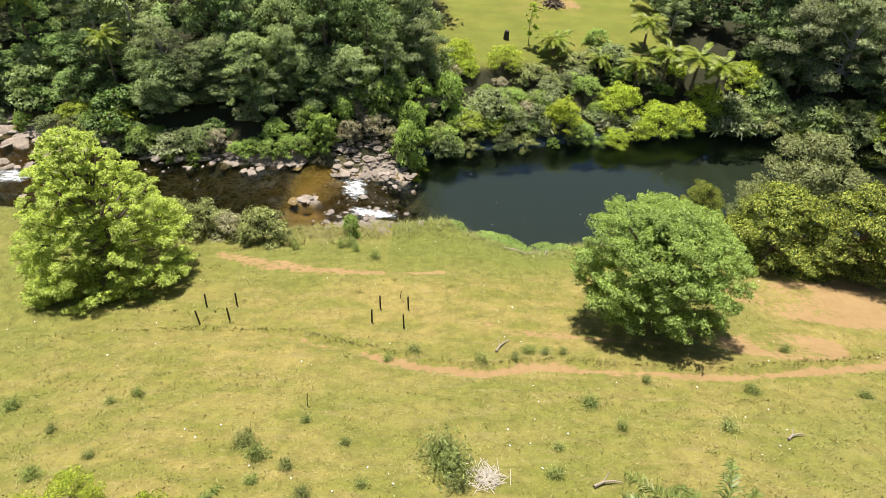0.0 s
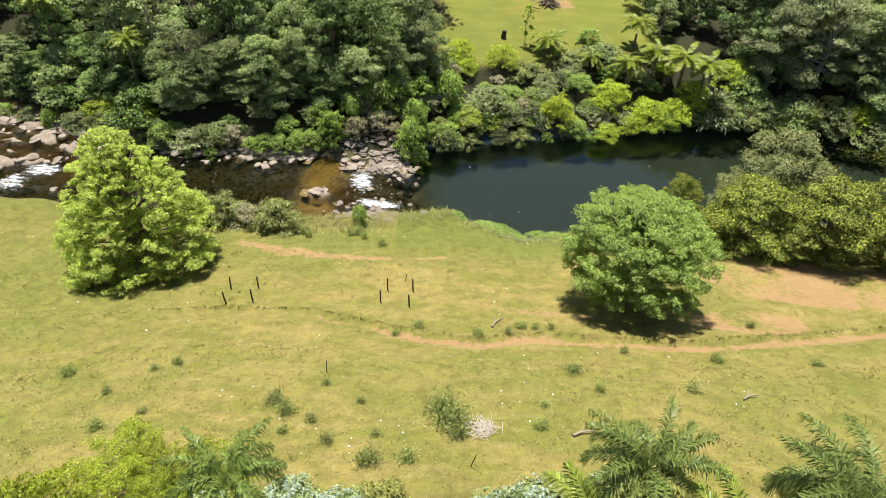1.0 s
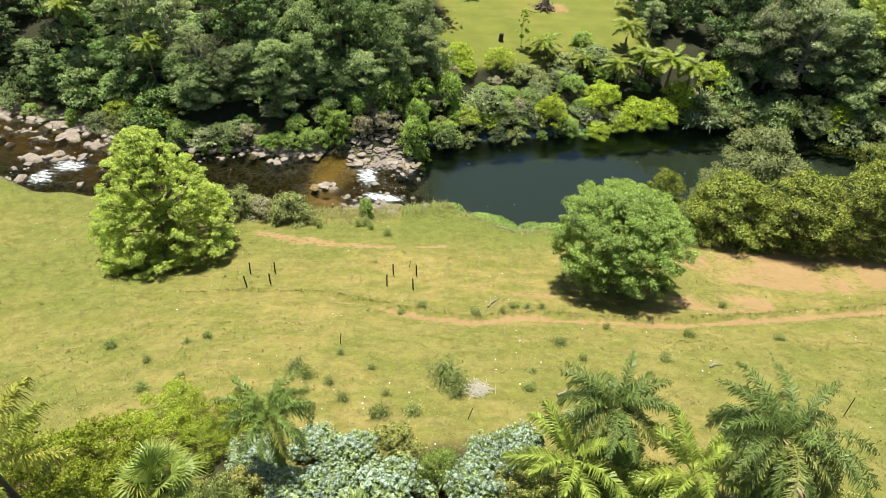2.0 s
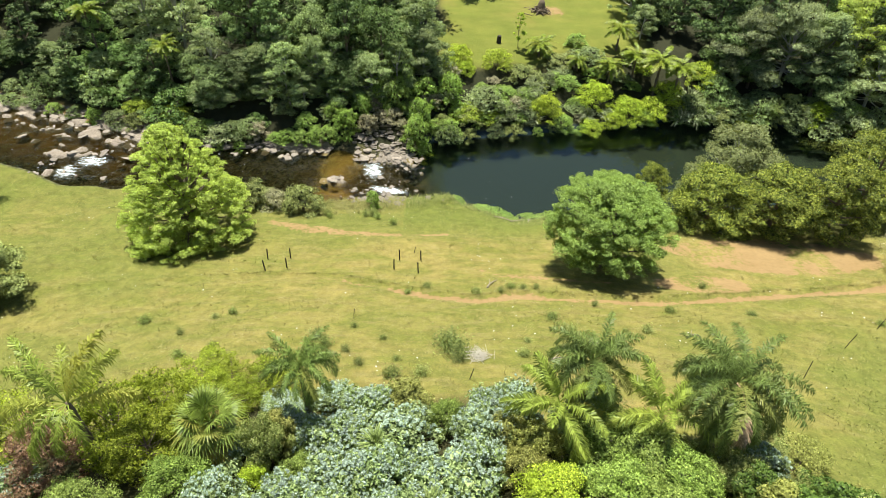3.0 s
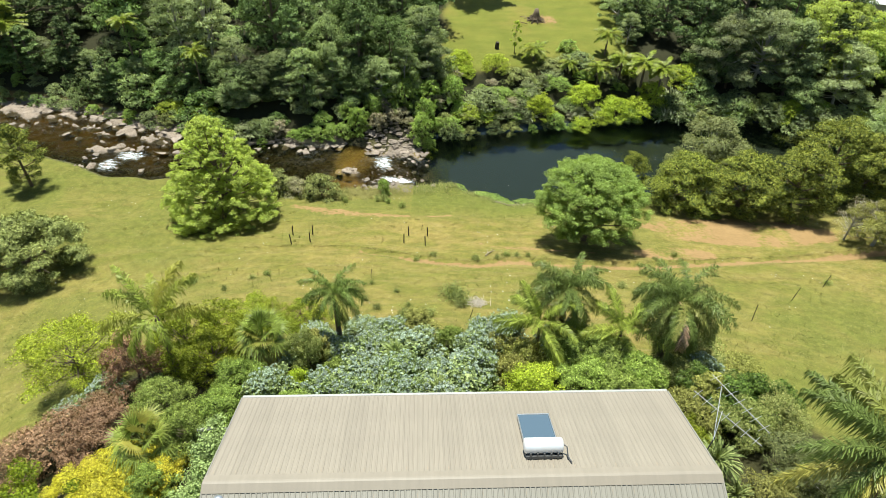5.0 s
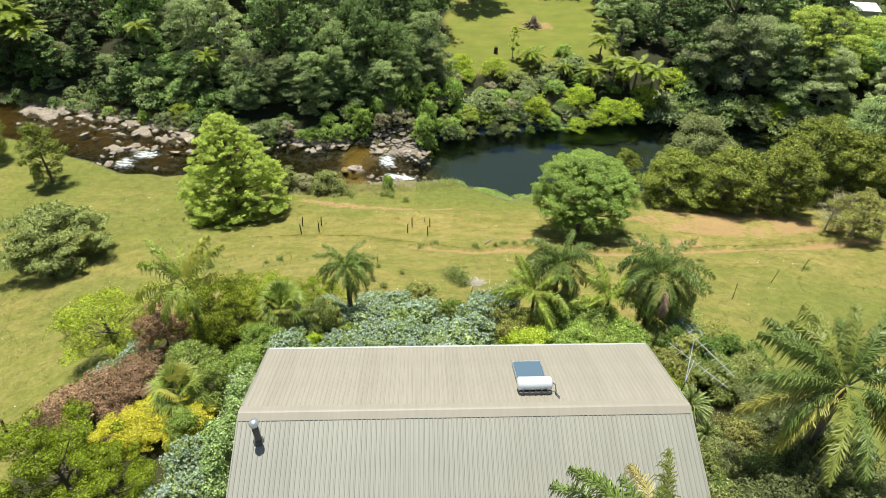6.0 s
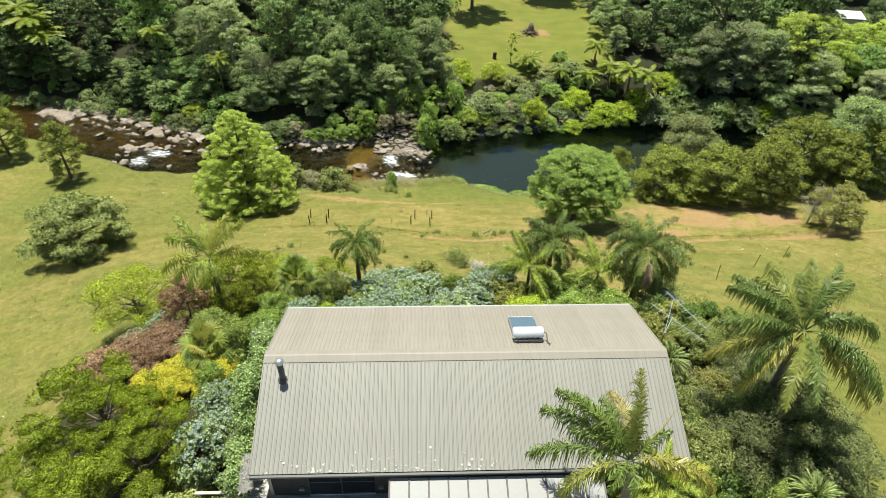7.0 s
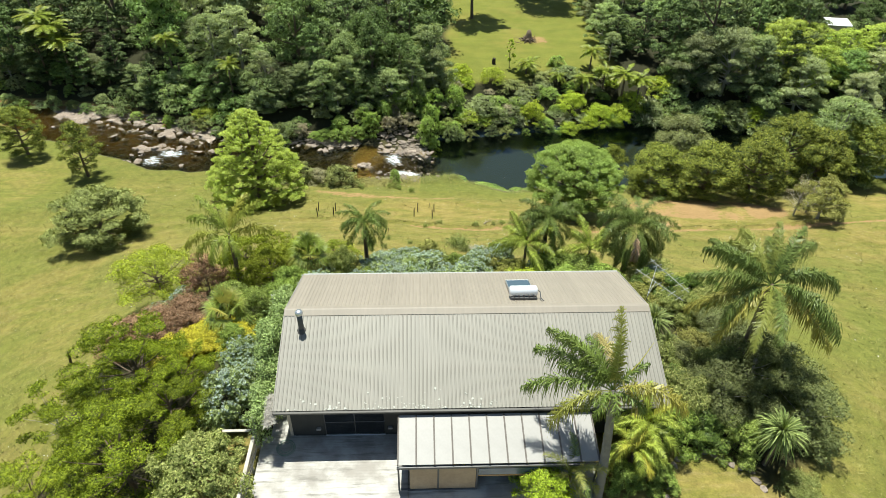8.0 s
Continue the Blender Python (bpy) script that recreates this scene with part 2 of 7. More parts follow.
LEAF_GLOSSY = leaf_material("leaf_deep_glossy", (0.045, 0.085, 0.016), (0.11, 0.165, 0.03), 0.25, 0.35, 0.8, 0.15)
LEAF_SCRUB = leaf_material("leaf_scrub", (0.122, 0.15, 0.042), (0.225, 0.255, 0.082), 0.22, 0.6, 0.8, 0.2)
LEAF_MANUKA = leaf_material("leaf_manuka", (0.105, 0.122, 0.046), (0.15, 0.168, 0.066), 0.35, 0.6, 0.6, 0.15)
LEAF_TWIGGY = leaf_material("leaf_half_bare", (0.20, 0.18, 0.10), (0.33, 0.305, 0.19), 0.2, 0.7, 0.8, 0.2)
LEAF_RED = leaf_material("leaf_maroon", (0.155, 0.097, 0.055), (0.26, 0.165, 0.10), 0.25, 0.6, 0.8, 0.15)
LEAF_YELLOW = leaf_material("leaf_golden", (0.33, 0.31, 0.028), (0.46, 0.42, 0.045), 0.38, 0.5, 0.8, 0.1)
LEAF_WEED = leaf_material("leaf_weed", (0.125, 0.16, 0.045), (0.19, 0.22, 0.07), 0.4, 0.7, 1.0, 0.25)
LEAF_SWORD = leaf_material("leaf_sword", (0.15, 0.19, 0.07), (0.40, 0.43, 0.25), 0.2, 0.4, 1.0, 0.2)
LEAF_CABBAGE = leaf_material("leaf_cabbage_tree", (0.10, 0.14, 0.035), (0.21, 0.25, 0.085), 0.2, 0.4, 1.0, 0.15)
LEAF_HYDRANGEA = leaf_material("leaf_hydrangea", (0.15, 0.205, 0.075), (0.255, 0.31, 0.125), 0.3, 0.5, 0.8, 0.12)
PETAL = leaf_material("petal_pale_blue", (0.23, 0.285, 0.22), (0.285, 0.34, 0.27), 0.22, 0.7, 1.5, 0.1)
FROND_QUEEN = frond_material("frond_queen", (0.185, 0.24, 0.06), (0.34, 0.32, 0.085))
DEAD_LEAF = leaf_material("leaf_dead_frond", (0.36, 0.24, 0.15), (0.42, 0.30, 0.20), 0.15, 0.8, 1.0, 0.1)
FROND_DEEP = frond_material("frond_deep_green", (0.185, 0.25, 0.055), (0.33, 0.32, 0.07))
FROND_BRIGHT = frond_material("frond_bright_green", (0.30, 0.36, 0.06), (0.40, 0.36, 0.06))
FROND_TALL = frond_material("frond_tall_palm", (0.168, 0.222, 0.055), (0.28, 0.29, 0.062))
FROND_OLD = frond_material("frond_old", (0.40, 0.37, 0.085), (0.46, 0.38, 0.16))
FROND_SKIRT = frond_material("frond_skirt", (0.42, 0.36, 0.07), (0.45, 0.36, 0.14))
FROND_GOLD = frond_material("frond_golden", (0.34, 0.40, 0.065), (0.55, 0.47, 0.07))
FROND_FERN = frond_material("frond_fern", (0.23, 0.285, 0.03), (0.28, 0.28, 0.04))
FROND_FAN = frond_material("frond_fan", (0.26, 0.325, 0.065), (0.42, 0.36, 0.08))
ROOF_NORTH = roof_material("roof_paint_tan", (0.235, 0.205, 0.165))
ROOF_SOUTH = roof_material("roof_paint_grey", (0.215, 0.202, 0.172))
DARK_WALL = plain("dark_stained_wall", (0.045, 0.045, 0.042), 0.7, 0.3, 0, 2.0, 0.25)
def deck_material():
    """Bleached boards with grey water marks that run along them."""
    m, nt, b = material("bleached_deck", 0.8, 0.25)
    n1, n2 = noise_node(nt, 0.9, 5.0), noise_node(nt, 1.3, 5.0, 0.65, stretch=(0.35, 3.0, 1.0))
    c = mix(nt, ramp(nt, n1, 0.35, 0.65), (0.27, 0.25, 0.225), (0.42, 0.405, 0.375))
    c = mix(nt, ramp(nt, n2, 0.5, 0.68, 0.0, 0.8), c, (0.17, 0.16, 0.14))
    c = shade(nt, c, 0.9, 1.1, noise_node(nt, 14.0, 4.0, stretch=(0.3, 2.0, 1.0)))
    wave = nt.nodes.new("ShaderNodeTexWave")
    wave.bands_direction = "Y"
    wave.inputs["Scale"].default_value = 2.2
    nt.links.new(nt.nodes.new("ShaderNodeTexCoord").outputs["Object"], wave.inputs["Vector"])
    c = shade(nt, c, 0.93, 1.0, ramp(nt, wave.outputs["Fac"], 0.02, 0.12))
    nt.links.new(c, b.inputs["Base Color"])
    return m


CONCRETE = deck_material()
WHITE_SHEET = plain("white_translucent_sheet", (0.268, 0.256, 0.24), 0.5, 0.3, 0, 1.1, 0.12)
STEEL = plain("galvanised_steel", (0.62, 0.63, 0.64), 0.35, 0.5, 0.85, 6.0, 0.15)
DARK_STEEL = plain("dark_steel", (0.10, 0.10, 0.10), 0.5, 0.5, 0.3, 6.0, 0.2)
TANK_PAINT = plain("tank_silver", (0.74, 0.75, 0.77), 0.3, 0.5, 0.25, 2.0, 0.05)
BEIGE = plain("beige_screen", (0.50, 0.43, 0.34), 0.8, 0.2, 0, 2.0, 0.12)
GUTTER = plain("gutter_paint", (0.075, 0.07, 0.062), 0.5, 0.4, 0, 3.0, 0.2)
PALE_GUTTER = plain("pale_gutter", (0.3, 0.3, 0.28), 0.5, 0.4, 0, 3.0, 0.3)
BATTEN_PAINT = plain("batten_paint", (0.115, 0.10, 0.088), 0.7, 0.3, 0, 4.0, 0.2)
TAN_SCREEN = plain("tan_screen", (0.36, 0.275, 0.185), 0.8, 0.2, 0, 1.2, 0.3)
SHED_ROOF = plain("white_roof_paint", (0.78, 0.78, 0.76), 0.5, 0.3, 0, 1.0, 0.05)
DEAD_WOOD = plain("dead_wood", (0.27, 0.225, 0.165), 0.9, 0.2, 0, 4.0, 0.3)
LICHEN = plain("lichen", (0.42, 0.42, 0.37), 0.95, 0.1, 0, 12.0, 0.25)


def glass_material(name, colour):
    m, nt, b = material(name, 0.04, 0.7)
    b.inputs["Base Color"].default_value = (*colour, 1)
    return m


# the collector's blue is lifted to stand in for reflected sky
GLASS, COLLECTOR = glass_material("dark_window_glass", (0.012, 0.014, 0.015)), glass_material("sky_tinted_glass", (0.07, 0.105, 0.14))


# ---- mesh helpers ----
def mesh_of(name, verts, faces, mat, smooth=False):
    """A mesh from an (n, 3) array of places and an (m, k) array of faces."""
    v, f = np.asarray(verts, float), np.asarray(faces, int)
    me = bpy.data.meshes.new(name)
    me.vertices.add(len(v))
    me.vertices.foreach_set("co", v.ravel())
    me.loops.add(f.size)
    me.loops.foreach_set("vertex_index", f.ravel())
    me.polygons.add(len(f))
    me.polygons.foreach_set("loop_start", np.arange(0, f.size, f.shape[1]))
    me.polygons.foreach_set("use_smooth", np.full(len(f), smooth))
    me.materials.append(mat)
    me.update(calc_edges=True)
    return me


def joined(pieces):
    """Several (verts, faces) of one face size as one."""
    vs, fs, n = [], [], 0
    for v, f in pieces:
        vs.append(np.asarray(v, float))
        fs.append(np.asarray(f, int) + n)
        n += len(vs[-1])
    return np.concatenate(vs), np.concatenate(fs)


def thing(name, m, label, category, group="", kind=""):
    ob = new(name)
    ob.matrix_basis = m
    ob.empty_display_size = 0.2
    return tagged(ob, label, category, group, kind)


def part(name, me, parent, label="", m=None):
    ob = new(name, me)
    ob.parent = parent
    if m is not None:
        ob.matrix_basis = m
    return tagged(ob, label)


def bm_mesh(bm, name, mat, smooth=False):
    me = bpy.data.meshes.new(name)
    bm.to_mesh(me)
    bm.free()
    me.materials.append(mat)
    if smooth:
        me.polygons.foreach_set("use_smooth", np.full(len(me.polygons), True))
    return me


def box(name, lo, hi, mat, bevel=0.01):
    bm = bmesh.new()
    c = [(a + b) / 2 for a, b in zip(lo, hi)]
    s = [abs(b - a) for a, b in zip(lo, hi)]
    bmesh.ops.create_cube(bm, size=1.0, matrix=Matrix.Translation(c) @ Matrix.Diagonal((*s, 1)))
    if bevel:
        bmesh.ops.bevel(bm, geom=bm.edges[:], offset=min(bevel, min(s) * 0.3), segments=1, affect="EDGES")
    return bm_mesh(bm, name, mat)


def tube(points, radii, sides=7):
    """Verts and quads of a tapered tube along points."""
    p = np.asarray(points, float)
    r = np.broadcast_to(np.asarray(radii, float), (len(p),))
    d = np.gradient(p, axis=0)
    d /= np.linalg.norm(d, axis=1, keepdims=True) + 1e-9
    ref = np.where(np.abs(d[:, 2:3]) > 0.9, [[1.0, 0, 0]], [[0, 0, 1.0]])
    a = np.cross(d, ref)
    a /= np.linalg.norm(a, axis=1, keepdims=True) + 1e-9
    b = np.cross(d, a)
    ang = np.linspace(0, 2 * np.pi, sides, endpoint=False)
    v = p[:, None] + r[:, None, None] * (np.cos(ang)[None, :, None] * a[:, None] + np.sin(ang)[None, :, None] * b[:, None])
    i = np.arange(len(p) - 1)[:, None] * sides
    j, k = np.arange(sides), (np.arange(sides) + 1) % sides
    f = np.stack([i + j, i + k, i + sides + k, i + sides + j], -1).reshape(-1, 4)
    v = v.reshape(-1, 3)
    n = len(v)
    cap = [[n - sides, n - sides + c, n - sides + c + 1, n - sides + min(c + 2, sides - 1)] for c in range(1, sides - 2, 2)]
    return v, np.concatenate([f, np.array(cap, int).reshape(-1, 4)]) if cap else f


def rod(name, a, b, r, mat, sides=8, r2=None):
    v, f = tube([a, b], [r, r2 if r2 else r], sides)
    return mesh_of(name, v, f, mat)


# ---- the lie of the land ----
def lattice(ix, iy, seed):
    h = np.sin(ix * 127.1 + iy * 311.7 + seed * 74.7) * 43758.5453
    return h - np.floor(h)


def relief(x, y, size, seed=0):
    """Smooth noise from -1 to 1 with bumps about size metres across."""
    u, w = np.asarray(x, float) / size, np.asarray(y, float) / size
    iu, iw = np.floor(u), np.floor(w)
    fu, fw = u - iu, w - iw
    fu, fw = fu * fu * (3 - 2 * fu), fw * fw * (3 - 2 * fw)
    a, b = lattice(iu, iw, seed), lattice(iu + 1, iw, seed)
    c, d = lattice(iu, iw + 1, seed), lattice(iu + 1, iw + 1, seed)
    return 2 * ((a * (1 - fu) + b * fu) * (1 - fw) + (c * (1 - fu) + d * fu) * fw) - 1


def step(v, lo, hi):
    t = np.clip((np.asarray(v, float) - lo) / (hi - lo), 0, 1)
    return t * t * (3 - 2 * t)


def near_shore(x):
    base = np.interp(x, [-150, -67, -56, -47, -44, -40, -34, -19, -13, -7, -4, -1, 1, 3, 5, 8, 12, 30, 46, 150], [75, 56, 50, 46.0, 45.0, 43.3, 43.0, 42.4, 40.9, 41.7, 42.6, 43.8, 43.8, 42.8, 41.4, 40.7, 41.2, 43.4, 45, 52])
    return base + 0.35 * relief(x, 0 * np.asarray(x, float), 2.3, 3)


def far_shore(x):
    base = np.interp(x, [-150, -70, -57, -47, -38, -33, -27, -8, -4, -1.4, 3, 9, 18, 26, 30, 36, 46, 60, 150], [80, 62, 60, 58, 56.2, 54, 51.9, 51.6, 52.6, 55.3, 56.6, 57.7, 58.8, 60.6, 62, 61.6, 60.5, 59.5, 64])
    return base + 0.4 * relief(x, 0 * np.asarray(x, float), 3.1, 5)


def water_level(x, y=47.0):
    slant = np.asarray(x, float) + 0.35 * (np.asarray(y, float) - 47)
    return np.interp(slant, [-70, -46, -42.5, -38, -34, -12, -9.5, -8, -6.5, -4, 0], [1.0, 0.85, 0.6, 0.2, 0.12, 0.08, 0.0, -0.3, -0.55, -0.78, -0.8])


TRACK = [(-40, 20), (-30.6, 23.6), (-23.3, 24.8), (-18.8, 25.6), (-14.2, 26.0), (-8.6, 25.8), (-4.4, 24.3), (-1.2, 22.9), (2, 22.3), (5.2, 23.1), (9.6, 22.7), (15.7, 22.7), (24.5, 24.3), (34.5, 26.6), (48, 29)]
RIVER_TRACK = [(-16, 36.4), (-13.5, 35.2), (-8.8, 34.2), (-4, 34.2), (0, 34.6)]
SHORT_TRACK = [(2.6, 28.1), (4.1, 27.0), (8.7, 26.3), (13, 26.2)]
SCRATCH = [(-24, 20.5), (-12, 21.5), (0, 19.4), (12, 19.6), (30, 21)]


def off_line(x, y, line):
    """Distance from a bent line, and the side: plus beyond it (towards the river)."""
    best, side = np.full(np.shape(x), 1e9), np.zeros(np.shape(x))
    for (ax, ay), (bx, by) in zip(line, line[1:]):
        dx, dy = bx - ax, by - ay
        s = np.clip(((x - ax) * dx + (y - ay) * dy) / (dx * dx + dy * dy), 0, 1)
        px, py = ax + s * dx, ay + s * dy
        d = np.hypot(x - px, y - py)
        side = np.where(d < best, np.sign((y - py) + 1e-9), side)
        best = np.minimum(best, d)
    return best, side


CENTRE_Y = [-400, -90, -60, -20, -10, -4, 0, 4, 10, 14.5, 20, 24.5, 28, 34, 40, 60]
CENTRE_Z = [60, 20, 18.0, 17.15, 17.1, 16.9, 16.0, 14.5, 12.2, 10.3, 7.8, 5.9, 4.25, 2.6, 1.0, -1.5]


def soil_at(x, y):
    x, y = np.asarray(x, float), np.asarray(y, float)
    wob = 0.5 * relief(x, y, 3.0, 11) + 0.25 * relief(x, y, 0.9, 12)
    d, _ = off_line(x, y, TRACK)
    width = np.interp(x, [-40, -20, -6, 2, 9, 16, 30, 48], [0.05, 0.08, 0.2, 0.45, 0.22, 0.2, 0.28, 0.28])
    s = step(d + 0.35 * wob, width + 0.26, width * 0.5)
    s *= np.interp(x, [-40, -24, -12, -6, -2], [0.1, 0.15, 0.35, 0.7, 1])
    d, _ = off_line(x, y, RIVER_TRACK)
    s = np.maximum(s, 0.78 * step(d + 0.5 * wob, np.interp(x, [-16, -10, -3, 0], [1.1, 0.95, 0.4, 0.2]) + 0.3, 0.15))
    d, _ = off_line(x, y, SHORT_TRACK)
    s = np.maximum(s, 0.75 * step(d + 0.5 * wob, 0.55, 0.1))
    bare = step(np.hypot((x - 29) / 10.5, (y - 31.6) / 3.4) + 0.22 * wob, 1.05, 0.8)
    bare = np.maximum(bare, step(np.hypot((x - 20.5) / 4.5, (y - 26.3) / 2.0) + 0.3 * wob, 1.0, 0.7))
    bare *= 0.5 + 0.5 * step(relief(x, y, 4.0, 13) + 0.5 * relief(x, y, 1.5, 14), -0.5, 0.5)
    bare = np.maximum(bare, 0.75 * step(np.hypot((x - 15.0) / 3.0, (y - 81.0) / 3.2) + 0.6 * wob, 1.1, 0.6))
    return np.maximum(s, bare)


def fall_at(x, y, cx, cy, rx, ry):
    return step(np.hypot((x - cx) / rx, (y - cy) / ry), 1.0, 0.25)


def stone_at(x, y):
    """Where bedrock stands out of the river."""
    far = far_shore(x)
    strip = step(far - y, 8.5, 0.8) * step(x, -30, -36) * step(x, -66, -58)
    edge = 0.85 * step(far - y, 1.5, 0.1) * step(x, -10, -13) * step(x, -23, -20)
    bar = fall_at(x, y, -7.2, 51.6, 5.0, 3.4) + 0.85 * fall_at(x, y, -5.2, 42.6, 5.0, 2.0) + 0.55 * fall_at(x, y, -8.6, 46.4, 3.8, 4.2)
    islet = fall_at(x, y, -12.0, 46.2, 2.4, 1.0) + 0.8 * fall_at(x, y, -10.4, 49.6, 1.6, 1.0)
    upper = 0.85 * fall_at(x, y, -41.5, 49.6, 7.5, 4.2) + 0.6 * fall_at(x, y, -41.5, 45.4, 3.0, 1.6)
    zone = np.clip(np.maximum(np.maximum(strip, edge), np.maximum(bar + islet, upper)), 0, 1)
    a, b = 0.9 * x - 0.44 * y, 0.44 * x + 0.9 * y
    lump = 0.5 * relief(0.5 * a, b, 1.5, 96) + 0.5 * relief(0.7 * a, b, 0.75, 97) + 0.2 * relief(a, b, 0.45, 98)
    white = fall_at(x, y, -8.0, 48.9, 1.5, 2.4) + fall_at(x, y, -6.0, 45.2, 2.7, 1.0) + fall_at(x, y, -38.6, 48.4, 2.2, 1.6) + fall_at(x, y, -40.4, 45.9, 1.6, 2.2)
    return step(1.5 * zone + lump - 1.05 - 1.2 * np.clip(white, 0, 1), -0.12, 0.3)


def land(x, y):
    """The ground's height."""
    x, y = np.asarray(x, float), np.asarray(y, float)
    z = np.interp(y, CENTRE_Y, CENTRE_Z)
    for k in (-1.5, 1.5):
        z = z + np.interp(y + k, CENTRE_Y, CENTRE_Z)
    z = z / 3
    k = np.clip((28 - y) / 28, 0, 1.5)
    z = z - k * (4.9 * (np.maximum(-12 - x, 0) / 13.5) ** 1.1 + 2.4 * (np.maximum(x - 12, 0) / 14) ** 1.3)
    hill = 0.22 * relief(x, y, 7.0, 1) + 0.07 * relief(x, y, 1.7, 2) + 0.03 * relief(x, y, 0.6, 4)
    terrace = 0.16 * relief(x * 0.15, y, 2.2, 7)
    z = z + (hill + terrace) * step(np.hypot(x / 13, (y + 7) / 8), 0.9, 1.5)
    z = np.maximum(z, -40 + 0 * z)
    d, side = off_line(x, y, TRACK)
    z = z - 0.16 * step(d, 0.8, 0.3) + 0.2 * step(np.abs(d - 0.75), 0.4, 0.05) * (side > 0) * step(x, -28, -8)
    d, side = off_line(x, y, SCRATCH)
    z = z + 0.10 * step(np.abs(d - 0.4), 0.5, 0.1) * (side > 0)
    near, far, lev = near_shore(x), far_shore(x), water_level(x, y)
    z = np.maximum(z, lev + 0.2 + 0.10 * np.clip(near - y, 0, 12))
    z = np.minimum(z, lev + 0.3 + 0.62 * np.maximum(near - y, 0) + 4 * step(x, 2, -3) + 0 * z)
    pool = step(x + 0.35 * (y - 47), -7, -1)
    out = np.minimum(y - near, far - y)
    depth = np.where(pool > 0.5, 2.2, 0.55) + (1 - pool) * (0.32 * relief(x, y, 2.4, 8) + 0.25 * relief(x, y, 0.9, 9))
    bed = lev - depth * step(out, -0.1, 1.3)
    s = stone_at(x, y)
    bed = bed + s * (lev + 0.16 + 0.22 * relief(x, y, 0.8, 94) + 0.15 * relief(x, y, 2.0, 95) - bed)
    inland = np.interp(y - far, [0, 0.8, 2.5, 5, 9, 14, 20, 60, 200, 800], [0.0, 0.45, 1.5, 3.0, 4.9, 5.7, 6.0, 7.5, 17.0, 60.0])
    beyond = lev + inland + 0.25 * relief(x, y, 6.0, 6) * step(y - far, 0.5, 3)
    z = np.where(y > near, z + (bed - z) * step(y - near, -0.15, 0.9), z)
    return np.where(y > (near + far) / 2, np.where(y > far, beyond, bed), z)


def ground_z(x, y):
    return float(land(np.array([x]), np.array([y]))[0])


def spaced(stops):
    """Grid lines from (start, end, pitch) stretches."""
    vals = [np.arange(a, b, p) for a, b, p in stops]
    return np.concatenate([*vals, [stops[-1][1]]])


GX = spaced([(-900, -300, 60), (-300, -110, 12), (-110, -60, 2.0), (-60, -2, 0.26), (-2, 46, 0.36), (46, 62, 0.6), (62, 110, 2.0), (110, 300, 12), (300, 900, 60)])
GY = spaced([(-400, -100, 30), (-100, -24, 4), (-24, 8, 0.6), (8, 42, 0.33), (42, 58, 0.24), (58, 66, 0.5), (66, 120, 1.5), (120, 300, 10), (300, 1000, 60)])
mx, my = np.meshgrid(GX, GY)
mx, my = mx.ravel(), my.ravel()
nx = len(GX)
cells = (np.arange(len(GY) - 1)[:, None] * nx + np.arange(nx - 1)[None]).ravel()
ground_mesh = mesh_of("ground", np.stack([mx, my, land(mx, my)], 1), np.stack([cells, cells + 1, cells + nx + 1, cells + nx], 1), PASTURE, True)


def paint(me, name, values):
    me.attributes.new(name, "FLOAT", "POINT").data.foreach_set("value", np.ascontiguousarray(values, dtype=np.float32))


def lawn_at(x, y):
    wob = relief(x, y, 4.0, 21)
    return step(x + wob, -1.5, 0.5) * step(x + wob, 29, 26) * step(y - 65.2 - 0.2 * x + wob, -0.8, 0.8)


def garden_at(x, y):
    wob = 0.12 * relief(x, y, 3.0, 31)
    a = step(np.hypot((x + 3.5) / 17.5, (y + 1.0) / 10.6) + wob, 1.03, 0.93)
    b = step(np.hypot((x - 13.5) / 5.5, (y + 3.5) / 9.0) + wob, 1.03, 0.9)
    c = step(np.hypot((x + 18) / 6.0, (y + 4) / 12.0) + wob, 1.03, 0.9)
    clear = step(np.hypot((x - 11.2) / 2.7, (y + 12.6) / 2.8) + 0.5 * wob, 1.1, 0.85)
    return np.maximum(np.maximum(a, b), c) * (1 - clear)


def fresh_at(x, y):
    """Where the pasture is greener."""
    near = near_shore(x)
    bank = step(y - near, -9, -1.5) * (0.4 + 0.75 * (x > -4)) * (y < near + 3)
    low = 0.55 * step(relief(x, y, 9.0, 41), 0.15, 0.6) * step(y, 24, 30)
    sides = 0.7 * step(x, -13, -24) + 0.9 * step(x, 12, 20) * step(y, 25, 15)
    sides = sides * (0.45 + 0.55 * step(relief(x, y, 5.0, 43) + 0.5 * relief(x, y, 1.6, 44), -0.5, 0.5))
    return np.clip(bank + low + sides, 0, 1)


